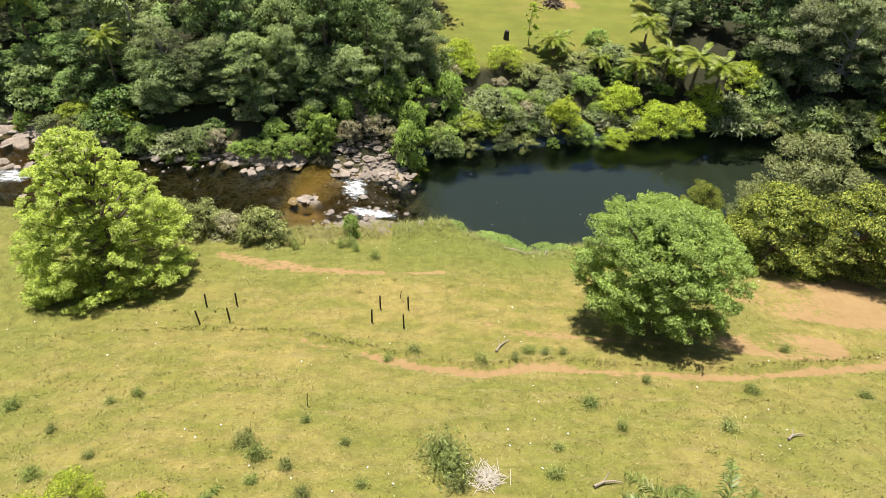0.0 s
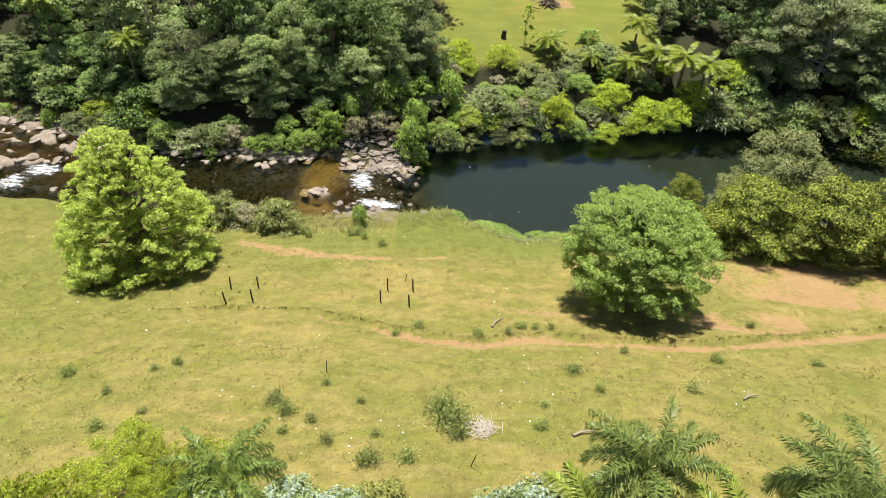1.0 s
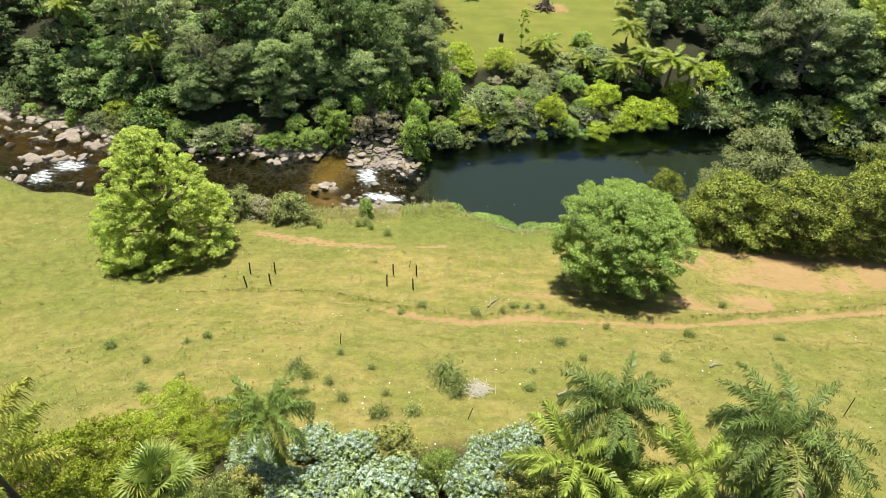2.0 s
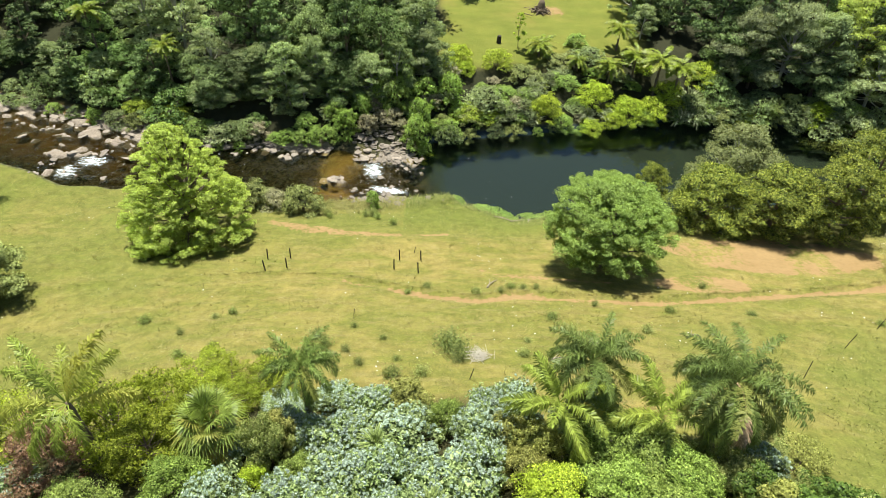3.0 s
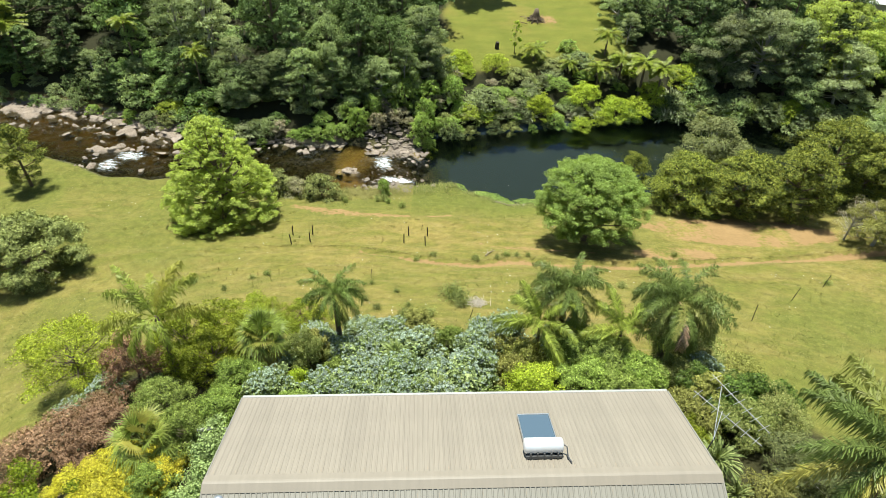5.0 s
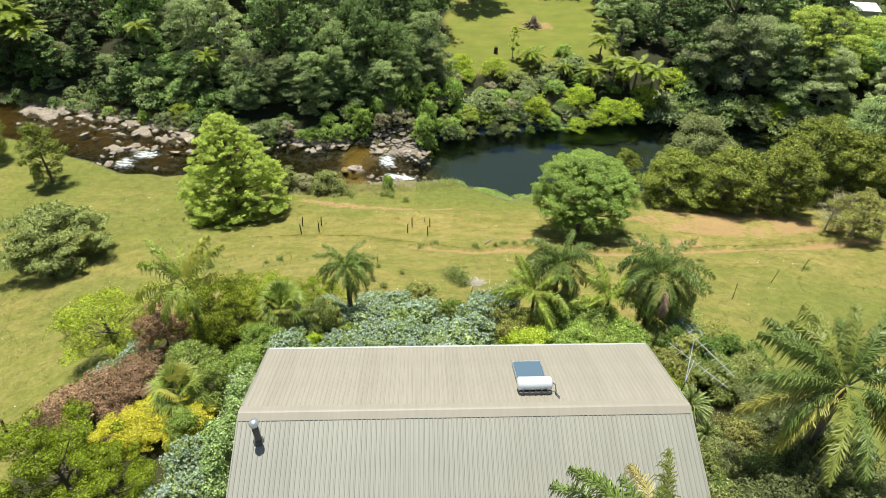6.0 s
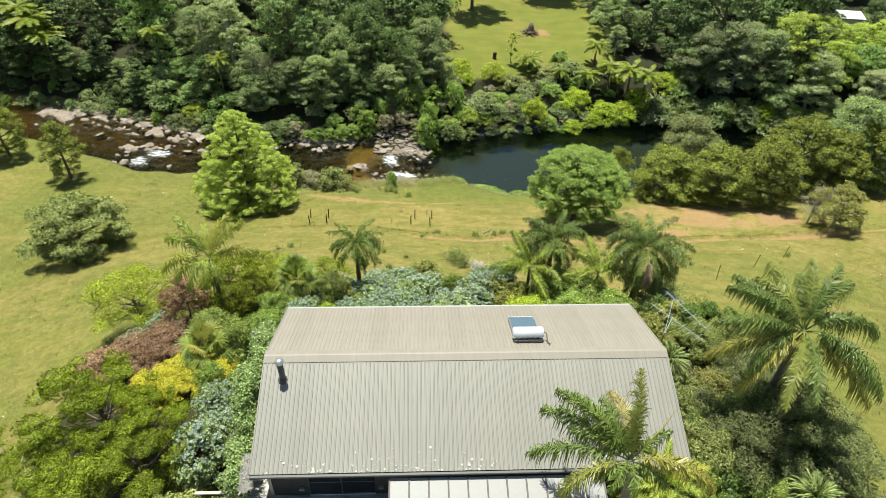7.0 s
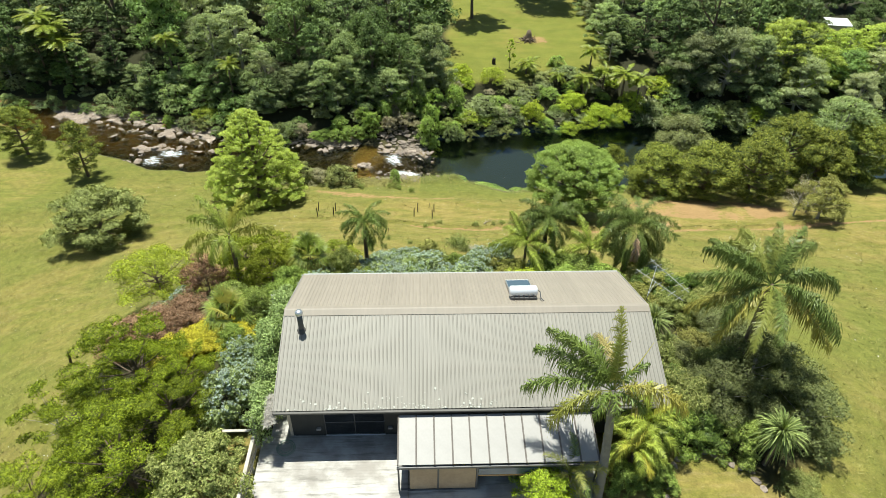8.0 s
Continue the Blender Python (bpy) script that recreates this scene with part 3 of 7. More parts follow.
near_m, far_m = near_shore(mx), far_shore(mx)
lawn_m = lawn_at(mx, my)
bed_m = step(my - near_m, -0.3, 0.4) * step(far_m + 1.6 - my, 0, 0.8)
paint(ground_mesh, "soil", soil_at(mx, my) * ((my < near_m) | (my > 80)))
paint(ground_mesh, "lawn", lawn_m)
paint(ground_mesh, "shaded_litter", np.maximum(step(my - far_m, 0.5, 1.6) * (1 - lawn_m), 0.92 * garden_at(mx, my)))
paint(ground_mesh, "bed", bed_m)
paint(ground_mesh, "deep", bed_m * step(mx + 0.35 * (my - 47), -5, 1))
paint(ground_mesh, "shallow", np.clip(1.3 * step(far_m - my, 11.0, 5.0) * step(mx, -33, -37) + 0.2 * step(np.hypot((mx + 10.5) / 4.5, (my - 49) / 3.5), 1.1, 0.5) + 0.4 * step(np.hypot((mx + 12) / 4, (my - 44) / 2.5), 1.1, 0.5) + 0.4 * step(np.hypot((mx + 10) / 8, (my - 47.5) / 5.5), 1.0, 0.3), 0, 1) * (0.75 + 0.3 * relief(mx, my, 2.0, 91)))
paint(ground_mesh, "stone", stone_at(mx, my) * bed_m)
paint(ground_mesh, "fresh", fresh_at(mx, my))
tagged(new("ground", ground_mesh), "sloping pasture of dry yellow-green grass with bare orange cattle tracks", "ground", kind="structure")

# the river's surface
WX = spaced([(-150, -60, 2.0), (-60, 10, 0.3), (10, 60, 1.0), (60, 150, 4.0)])
WY = spaced([(38, 66, 0.3), (66, 84, 1.0)])
wx, wy = np.meshgrid(WX, WY)
wx, wy = wx.ravel(), wy.ravel()


foam = 0.72 * fall_at(wx, wy, -8.0, 48.9, 1.9, 2.7) + 0.68 * fall_at(wx, wy, -6.0, 45.2, 3.4, 1.2) + 0.2 * fall_at(wx, wy, -6.2, 46.6, 4.5, 4.0)
foam = foam + 0.7 * fall_at(wx, wy, -38.6, 48.4, 2.8, 1.7) + 0.7 * fall_at(wx, wy, -40.4, 45.9, 2.0, 2.4) + 0.22 * fall_at(wx, wy, -43, 51, 8, 6) + 0.18 * fall_at(wx, wy, -58, 58, 9, 4)
rapid = np.clip(fall_at(wx, wy, -6, 46.5, 7, 6) + fall_at(wx, wy, -42, 49, 12, 8) + 0.75 * step(wx, -12, -16) + 0.12 * step(wx, 3, -3), 0, 1)
wz = water_level(wx, wy) + rapid * 0.035 * relief(wx, wy, 0.8, 51) + 0.08 * np.clip(foam, 0, 1) * relief(wx, wy, 0.7, 52)
nx = len(WX)
cells = (np.arange(len(WY) - 1)[:, None] * nx + np.arange(nx - 1)[None]).ravel()
water_mesh = mesh_of("river", np.stack([wx, wy, wz], 1), np.stack([cells, cells + 1, cells + nx + 1, cells + nx], 1), WATER, True)
paint(water_mesh, "foam", foam)
paint(water_mesh, "rapid", rapid)
tagged(new("water", water_mesh), "dark still river pool below shallow brown rapids with white water", "river", kind="structure")


# ---- foliage ----
def leaves(rng, p, n, length, width, fold=0.12):
    """Folded diamond leaves at places p that face n."""
    k = len(p)
    t = np.cross(n, rng.normal(size=(k, 3)))
    t /= np.linalg.norm(t, axis=1, keepdims=True) + 1e-9
    b = np.cross(n, t)
    size = rng.uniform(0.7, 1.35, (k, 1))
    l, w = t * length * 0.5 * size, b * width * 0.5 * size
    up = n * width * fold * size
    v = np.stack([p - l, p + w + up, p + l, p - w + up], 1).reshape(-1, 3)
    return v, np.arange(4 * k).reshape(-1, 4)


def tufts(rng, p, n, length, width, blades=3):
    """Sprays of slim three-cornered leaves that fan out from places p round n."""
    t = np.cross(n, rng.normal(size=p.shape))
    t /= np.linalg.norm(t, axis=1, keepdims=True) + 1e-9
    b = np.cross(n, t)
    out = []
    for j in range(blades):
        a = 2 * np.pi * (j + rng.uniform(-0.3, 0.3, (len(p), 1))) / blades
        d = np.cos(a) * t + np.sin(a) * b + n * rng.uniform(-0.3, 0.55, (len(p), 1))
        d /= np.linalg.norm(d, axis=1, keepdims=True)
        side = np.cross(d, n + 0.45 * rng.normal(size=p.shape))
        side /= np.linalg.norm(side, axis=1, keepdims=True) + 1e-9
        size = rng.uniform(0.6, 1.35, (len(p), 1))
        foot = p + d * length * 0.08
        blade = np.stack([foot - side * width * 0.5 * size, foot + side * width * 0.5 * size, foot + d * length * size], 1)
        under = (np.cross(blade[:, 1] - blade[:, 0], blade[:, 2] - blade[:, 0]) * n).sum(1) < 0
        blade[under] = blade[under][:, [1, 0, 2]]
        out.append(blade)
    v = np.concatenate(out).reshape(-1, 3)
    return v, np.arange(len(v)).reshape(-1, 3), np.repeat(np.tile(n, (blades, 1)), 3, axis=0)


def flecks(rng, p, n, out, length, width, lift=None):
    """Single small three-cornered leaves at places p, lit as the clump's side out."""
    t = np.cross(n, rng.normal(size=p.shape))
    t /= np.linalg.norm(t, axis=1, keepdims=True) + 1e-9
    b = np.cross(n, t)
    size = rng.uniform(0.6, 1.4, (len(p), 1))
    l, w = t * length * size, b * width * 0.5 * size * rng.uniform(0.7, 1.3, (len(p), 1))
    v = np.stack([p - 0.4 * l - w, p + 0.6 * l, p - 0.4 * l + w], 1)
    under = (np.cross(v[:, 1] - v[:, 0], v[:, 2] - v[:, 0]) * n).sum(1) < 0
    v[under] = v[under][:, [1, 0, 2]]
    full = 0.42 * out + 0.33 * n + np.array([0.0, 0.0, lift if lift is not None else 0.34 if length > 0.092 else 0.16])
    v = v.reshape(-1, 3)
    return v, np.arange(len(v)).reshape(-1, 3), np.repeat(full / (np.linalg.norm(full, axis=1, keepdims=True) + 1e-9), 3, axis=0)


def unit(rng, n):
    d = rng.normal(size=(n, 3))
    return d / (np.linalg.norm(d, axis=1, keepdims=True) + 1e-9)


def clothe(rng, blobs, count, length, width, low=-0.45, wild=0.42, up=0.4, split=6, maker=leaves, crisp=False):
    """Leaves over the outer sides of a set of ragged clumps (x, y, z, rx, ry, rz), each broken into lesser ones."""
    blobs = np.asarray(blobs, float)
    lesser = []
    for c in blobs:
        d = unit(rng, split)
        d[:, 2] = np.abs(d[:, 2]) * 0.9 - 0.25
        k = rng.uniform(0.34, 0.68, (split, 1))
        lesser.append(np.concatenate([c[:3] + d * c[3:] * rng.uniform(0.45, 1.05, (split, 1)), c[3:] * k * [1, 1, 0.8]], 1))
    lesser = np.concatenate(lesser)
    dense = 3.4 * count / (4 * np.pi * (lesser[:, 3] * lesser[:, 4]).sum())
    ps, ns = [], []
    for c in lesser:
        area = 4 * np.pi * ((c[3] * c[4] + c[3] * c[5] + c[4] * c[5]) / 3)
        d = unit(rng, max(int(area * dense), 4))
        d = d[d[:, 2] > low - rng.uniform(0, 0.35, len(d))]
        reach = rng.uniform(0.66, 1.14, (len(d), 1)) + 0.5 * rng.random((len(d), 1)) ** 7 if crisp else rng.uniform(0.45, 1.25, (len(d), 1)) + 0.6 * rng.random((len(d), 1)) ** 5
        p = c[:3] + d * c[3:] * reach
        close = lesser[(np.abs(lesser[:, :3] - c[:3]) < lesser[:, 3:] + c[3:] * 1.22).all(1)]
        inside = (((p[:, None] - close[None, :, :3]) / close[None, :, 3:]) ** 2).sum(-1).min(1) < 0.3
        ps.append(p[~inside])
        ns.append(d[~inside])
    p, n = np.concatenate(ps), np.concatenate(ns)
    some = rng.permutation(len(p))[:count]
    p, n = p[some], n[some]
    out = n
    n = n + wild * rng.normal(size=n.shape) + np.array([0, 0, up])
    n /= np.linalg.norm(n, axis=1, keepdims=True)
    return flecks(rng, p, n, out, length, width, None if crisp else 0.6) if maker is flecks else maker(rng, p, n, length, width)


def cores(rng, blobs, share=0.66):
    """Rough inner masses of twigs and leaves inside the clumps, often coloured dark as gap shade."""
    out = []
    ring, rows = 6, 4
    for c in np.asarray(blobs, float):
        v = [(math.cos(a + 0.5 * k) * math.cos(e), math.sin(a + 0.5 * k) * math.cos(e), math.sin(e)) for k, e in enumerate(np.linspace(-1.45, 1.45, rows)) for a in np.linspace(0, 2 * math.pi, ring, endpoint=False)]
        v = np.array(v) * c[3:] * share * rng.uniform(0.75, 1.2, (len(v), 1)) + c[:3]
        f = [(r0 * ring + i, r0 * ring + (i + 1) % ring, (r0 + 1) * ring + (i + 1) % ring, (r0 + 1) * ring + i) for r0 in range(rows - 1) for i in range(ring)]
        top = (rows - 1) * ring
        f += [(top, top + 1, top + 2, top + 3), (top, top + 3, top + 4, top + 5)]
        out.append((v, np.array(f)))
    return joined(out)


def crown_blobs(rng, radius, low, high, count, lump, form="round", flat=0.8):
    """Clumps over the outside of a crown that reaches from low to high."""
    out = []
    for i in range(count):
        f = (i + 0.5) / count
        z = low + (high - low) * (f**1.35 if form == "cone" else 1 - (1 - f) ** 1.15)
        s = (z - low) / (high - low)
        if form == "round":
            r = radius * math.sqrt(max(0.06, 1 - (1.75 * s - 0.72) ** 2))
        elif form == "cone":
            r = radius * (1.0 - 0.97 * s) ** 0.64 * min(1, 0.88 + 1.2 * s)
        elif form == "flame":
            r = radius * math.sin(math.pi * min(0.97, 0.2 + 0.78 * s)) ** 0.8
        else:
            r = radius * math.sqrt(max(0.05, 1 - s * s))
        a = i * 2.399963 + rng.uniform(-0.4, 0.4)
        q = r * (rng.uniform(0.68, 1.03) if rng.random() < (0.85 if count < 200 else 0.72) else rng.uniform(0.1, 0.65))
        b = lump * rng.uniform(0.45, 1.3) * (1.0 - 0.5 * s if form == "cone" else 1.0)
        out.append((q * math.cos(a), q * math.sin(a), z + rng.uniform(-0.2, 0.2) * lump, b, b, b * flat))
    return out


def woody(rng, blobs, height, r0, fork=0.3, limbs=14, lean=0.15):
    """A tapered trunk with limbs that reach into the clumps."""
    top = np.array([rng.uniform(-lean, lean), rng.uniform(-lean, lean), height])
    s = np.linspace(0, 1, 7)[:, None]
    path = top * s + np.array([0, 0, -0.35]) * (1 - s) + 0.06 * height * np.sin(3 * s) * np.array([rng.uniform(-1, 1), rng.uniform(-1, 1), 0]) * 0.5
    pieces = [tube(path, r0 * (1.25 - 1.1 * s[:, 0]), 8)]
    picks = rng.permutation(len(blobs))[:limbs]
    for i in picks:
        end = np.array(blobs[i][:3])
        start = top * min(0.95, max(fork, (end[2] / height) * 0.65))
        u = np.linspace(0, 1, 5)[:, None]
        mid = (start + end) / 2 + np.array([0, 0, -0.08 * height])
        bend = (1 - u) ** 2 * start + 2 * u * (1 - u) * mid + u * u * end
        pieces.append(tube(bend, r0 * 0.42 * (1.05 - 0.85 * u[:, 0]), 4))
    return joined(pieces)


def tree_kind(seed, height, radius, low, count, lump, leaf, count_leaves, mat, form="round", bark=BARK, r0=0.2, slim=0.6, flat=0.8, limbs=14, core=0.66, fine=0.0, loose=False):
    """The shared meshes of one tree: trunk and crown."""
    rng = np.random.default_rng(seed)
    blobs = crown_blobs(rng, radius, low, height - lump * 0.6, count, lump, form, flat)
    wood = woody(rng, blobs, height * 0.82, r0, 0.25, limbs)
    if fine:
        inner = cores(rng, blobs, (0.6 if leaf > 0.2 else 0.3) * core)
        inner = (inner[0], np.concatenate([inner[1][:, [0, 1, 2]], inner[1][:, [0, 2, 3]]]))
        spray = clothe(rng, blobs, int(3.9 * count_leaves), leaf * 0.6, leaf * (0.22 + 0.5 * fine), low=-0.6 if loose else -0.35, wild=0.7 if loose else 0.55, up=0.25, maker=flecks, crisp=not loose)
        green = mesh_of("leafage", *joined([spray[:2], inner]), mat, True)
        # inner masses get the painted-in gap shade, leaves keep their green
        green.materials.append(SHADED_CORE)
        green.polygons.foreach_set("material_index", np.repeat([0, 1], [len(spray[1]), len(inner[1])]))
        near = np.repeat(np.asarray(blobs, float)[:, :3], len(inner[0]) // len(blobs), axis=0)
        full = np.concatenate([spray[2], inner[0] - near])
        green.normals_split_custom_set_from_vertices(full / (np.linalg.norm(full, axis=1, keepdims=True) + 1e-9))
        return mesh_of("wood", *wood, bark, True), green
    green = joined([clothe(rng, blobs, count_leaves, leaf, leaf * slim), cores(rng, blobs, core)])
    return mesh_of("wood", *wood, bark, True), mesh_of("leafage", *green, mat)


def plant(name, kind, x, y, label, category, group="", size=1.0, tall=None, turn=None, sink=0.0, seed_turn=0.0):
    """Sets one tree or shrub of a kind on the ground."""
    turn = (x * 57.3 + y * 31.7 + seed_turn) % 360 if turn is None else turn
    m = pose(x, y, ground_z(x, y) - sink, 0, 0, turn) @ Matrix.Diagonal((size, size, tall if tall else size, 1))
    ob = thing(name, m, label, category, group)
    part("trunk" if "tree" in name else "stem", kind[0], ob)
    part("crown" if "tree" in name else "foliage", kind[1], ob)
    for extra in kind[2:]:
        tagged(part("blossom", extra, ob, "pale blue and white flower heads"), kind="stuff")
    return ob


def pinnate(rng, length, e0, e1, count, leaf, width, droop, sweep=0.6, vee=0.25, plume=0.4, start=0.16, bend=1.15, hang=0.0):
    """Verts and quads of a feather frond that starts at the origin and grows towards +x."""
    s = np.linspace(0, 1, 12)
    el = np.radians(e0 + (e1 - e0) * s**bend)
    stp = np.stack([np.cos(el), 0.04 * rng.normal(size=12), np.sin(el)], 1) * length / 11
    pos = np.cumsum(stp, 0) - stp[0]
    pieces = [tube(pos, np.linspace(0.035, 0.007, 12) * (length / 3) ** 0.5, 4)]
    vs = []
    for q in np.linspace(start, 0.995, count):
        base = np.array([np.interp(q, s, pos[:, k]) for k in range(3)])
        tan = np.array([np.interp(q, s, stp[:, k]) for k in range(3)])
        tan /= np.linalg.norm(tan)
        nor = np.array([-tan[2], 0, tan[0]])
        size = leaf * math.sin(math.pi * (0.16 + 0.8 * (q - start) / (1 - start))) ** 0.55 * rng.uniform(0.85 - 0.25 * hang, 1.1)
        for side in (-1, 1):
            w = sweep + rng.normal() * (0.08 + 0.22 * hang) + 0.35 * q
            d = side * np.array([0, 1, 0]) * math.cos(w) + tan * math.sin(w) + nor * (vee + rng.uniform(-plume, plume))
            d /= np.linalg.norm(d)
            fall = droop * size * rng.uniform(0.7 - 0.45 * hang, 1.2 + 0.3 * hang)
            mid = base + d * size * 0.5 + np.array([0, 0, -0.22 * hang * fall])
            tip = base + d * size * (0.92 - 0.35 * hang * rng.uniform(0.6, 1.2)) + np.array([0, 0, -fall])
            h = tan * width * 0.5
            vs.append(np.stack([base - h, base + h, mid + h, mid - h, tip + 0.2 * h, tip - 0.2 * h]))
    v = np.concatenate(vs)
    i = np.arange(len(vs))[:, None] * 6
    f = np.concatenate([i + [0, 1, 2, 3], i + [3, 2, 4, 5]])
    pieces.append((v, f))
    return joined(pieces)


def fan_leaf(rng, stalk, radius, count, lift, droop):
    """A fan leaf on a stalk that starts at the origin and grows towards +x."""
    el = math.radians(lift)
    hub = np.array([math.cos(el), 0, math.sin(el)]) * stalk
    s = np.linspace(0, 1, 5)[:, None]
    pieces = [tube(hub * s, np.linspace(0.03, 0.015, 5), 4)]
    tan = hub / np.linalg.norm(hub)
    nor = np.array([-tan[2], 0, tan[0]])
    vs = []
    for k in range(count):
        a = math.radians(-112 + 224 * k / (count - 1))
        d = tan * math.cos(a) + np.array([0, 1, 0]) * math.sin(a) + nor * (0.1 - 0.12 * abs(math.sin(a)))
        side = np.cross(d, nor)
        r = radius * rng.uniform(0.86, 1.05) * (1 - 0.18 * abs(a) / 2.4)
        w = radius * 0.034
        mid, tip = hub + d * r * 0.45, hub + d * r + np.array([0, 0, -droop * r * rng.uniform(0.6, 1.3)])
        vs.append(np.stack([hub - side * w * 0.15, hub + side * w * 0.15, mid + side * w, mid - side * w, tip + side * w * 0.1, tip - side * w * 0.1]))
    i = np.arange(len(vs))[:, None] * 6
    pieces.append((np.concatenate(vs), np.concatenate([i + [0, 1, 2, 3], i + [3, 2, 4, 5]])))
    return joined(pieces)


def swords(rng, count, length, width, lo, hi, droop):
    """A rosette of sword leaves about the origin."""
    vs = []
    for k in range(count):
        a, el = rng.uniform(0, 2 * math.pi), math.radians(rng.uniform(lo, hi))
        d = np.array([math.cos(a) * math.cos(el), math.sin(a) * math.cos(el), math.sin(el)])
        side = np.array([-math.sin(a), math.cos(a), 0]) * width * 0.5
        n = length * rng.uniform(0.7, 1.1)
        p1, p2 = d * n * 0.5, d * n * 0.8 - np.array([0, 0, droop * n * 0.25])
        p3 = d * n - np.array([0, 0, droop * n * rng.uniform(0.5, 1.1)])
        vs.append(np.stack([-side * 0.6, side * 0.6, p1 + side, p1 - side, p2 + side * 0.8, p2 - side * 0.8, p3 + side * 0.1, p3 - side * 0.1]))
    i = np.arange(len(vs))[:, None] * 8
    return np.concatenate(vs), np.concatenate([i + [0, 1, 2, 3], i + [3, 2, 4, 5], i + [5, 4, 6, 7]])


def frond_set(seed, length, mat, count=46, leaf=0.55, width=0.05, droop=0.45, angles=((80, -15), (62, -55), (40, -78), (8, -88)), **more):
    rng = np.random.default_rng(seed)
    return [mesh_of("frond", *pinnate(rng, length * rng.uniform(0.92, 1.05), a, b, count, leaf, width, droop, **more), mat) for a, b in angles]


def palm(x, y, height, r, fronds, counts, label, seed=0, lean=(0, 0), bark=BARK, name="palm_tree", dead=0, group="garden palms"):
    """A palm: a ringed trunk with fronds of four ages set round its top."""
    rng = np.random.default_rng(seed + 500)
    root = thing(name, pose(x, y, ground_z(x, y)), label, "palm tree" if "palm" in name else "tree fern", group)
    s = np.linspace(0, 1, 26)
    path = np.stack([lean[0] * s**2, lean[1] * s**2, -0.3 + (height + 0.3) * s], 1)
    rad = r * (1.3 - 0.45 * s) * (1 + 0.06 * np.cos(np.arange(26) * math.pi))
    part("trunk", mesh_of("trunk", *tube(path, rad, 10), bark, True), root)
    top = Matrix.Translation((lean[0], lean[1], height - 0.05))
    k = 0
    for mesh, n in zip(fronds, counts):
        for i in range(n):
            az = 360 * i / n + 137.5 * k + rng.uniform(-18, 18)
            part("frond", mesh, root, m=top @ pose(0, 0, 0.08 * (3 - k), rng.uniform(-16, 16), rng.uniform(-14, 14), az))
        k += 1
    for i in range(dead):
        part("frond", DEAD_FROND, root, "dead brown hanging frond", top @ pose(0, 0, 0.3, 0, 0, -98 + 45 * i))
    return root


DEAD_FROND = mesh_of("frond", *pinnate(np.random.default_rng(77), 3.5, 40, -112, 44, 0.5, 0.1, 0.25, start=0.5), DEAD_LEAF)

# ---- tree kinds ----
NATIVE = [tree_kind(s, h, r, h * 0.08, n, 1.25, 0.32, 3500, LEAF_BUSH, "dome", BARK, 0.2, 0.62, 0.75, 6, 0.55, 0.42) for s, h, r, n in ((1, 8.5, 3.4, 30), (2, 10.0, 3.5, 34), (3, 7.4, 3.0, 26))]
KANUKA = [tree_kind(s, h, r, h * 0.1, int(1.25 * n), 1.0, 0.28, 4000, LEAF_GREY, "dome", PALE_BARK, 0.17, 0.5, 0.62, 10, 0.5, 0.36) for s, h, r, n in ((4, 8.0, 3.1, 32), (5, 9.6, 3.3, 36))]
CONIFER = [tree_kind(s, h, r, h * 0.12, 46, 1.1, 0.45, 2200, LEAF_DARK, f, BARK, 0.28, 0.42, 0.5, 6, 0.55, 0.36) for s, h, r, f in ((6, 12.5, 3.8, "flame"), (7, 11.0, 3.5, "cone"))]
FAR_NATIVE = [tree_kind(s, h, r, h * 0.3, 22, 1.5, 0.55, 1150, mt, "dome", BARK, 0.2, 0.62, 0.75, 4, 0.55, 0.45) for s, h, r, mt in ((14, 9.0, 3.6, LEAF_BUSH), (15, 10.0, 3.7, LEAF_GREY), (16, 8.0, 3.3, LEAF_BUSH))]
UNDER = [tree_kind(s, h, r, 0.3, 20, 0.85, 0.34, 750, mt, "dome", BARK, 0.1, 0.6, 0.8, 10, 0.55, 0.36) for s, h, r, mt in ((8, 3.6, 2.2, LEAF_BUSH), (9, 3.0, 1.9, LEAF_GREY))]
GOLD_ROW = [tree_kind(s, h, r, h * 0.12, 100, 0.72, 0.21, 9500, LEAF_TOTARA, "round", BARK, 0.24, 0.5, 0.5, 12, 0.45, 0.42, True) for s, h, r in ((10, 7.6, 3.3), (11, 8.6, 3.4), (12, 7.0, 3.0))]
DARK_ROW = [tree_kind(13, 7.4, 3.8, 0.6, 50, 1.1, 0.26, 9000, LEAF_TOTARA, "dome", BARK, 0.24, 0.5, 0.55, 12, 0.5, 0.42, True)]

# ---- meadow trees ----
ROUND_TREE = tree_kind(21, 8.3, 4.4, 2.1, 620, 0.42, 0.165, 42000, LEAF_FRESH, "round", BARK, 0.24, 0.55, 0.65, 50, 0.3, 0.44, True)
OAK_TREE = tree_kind(22, 11.0, 5.5, 1.3, 900, 0.44, 0.165, 50000, LEAF_OAK, "cone", BARK, 0.24, 0.5, 0.6, 60, 0.3, 0.42, True)
plant("meadow_tree", OAK_TREE, -22.4, 33.4, "leafy yellow-green broad conical tree on the pasture", "tree", "meadow trees", 1.07, 1.05)
plant("meadow_tree", ROUND_TREE, 12.7, 29.1, "dense round fresh green tree on the pasture", "tree", "meadow trees", 1.1, 1.02)
LOW_TREE = tree_kind(23, 5.4, 4.0, 0.5, 70, 0.85, 0.26, 11000, LEAF_SCRUB, "round", BARK, 0.18, 0.5, 0.55, 40, 0.35, 0.36, True)
plant("meadow_tree", LOW_TREE, -35.2, 22.6, "low spreading olive-green tree on the pasture", "tree", "meadow trees")
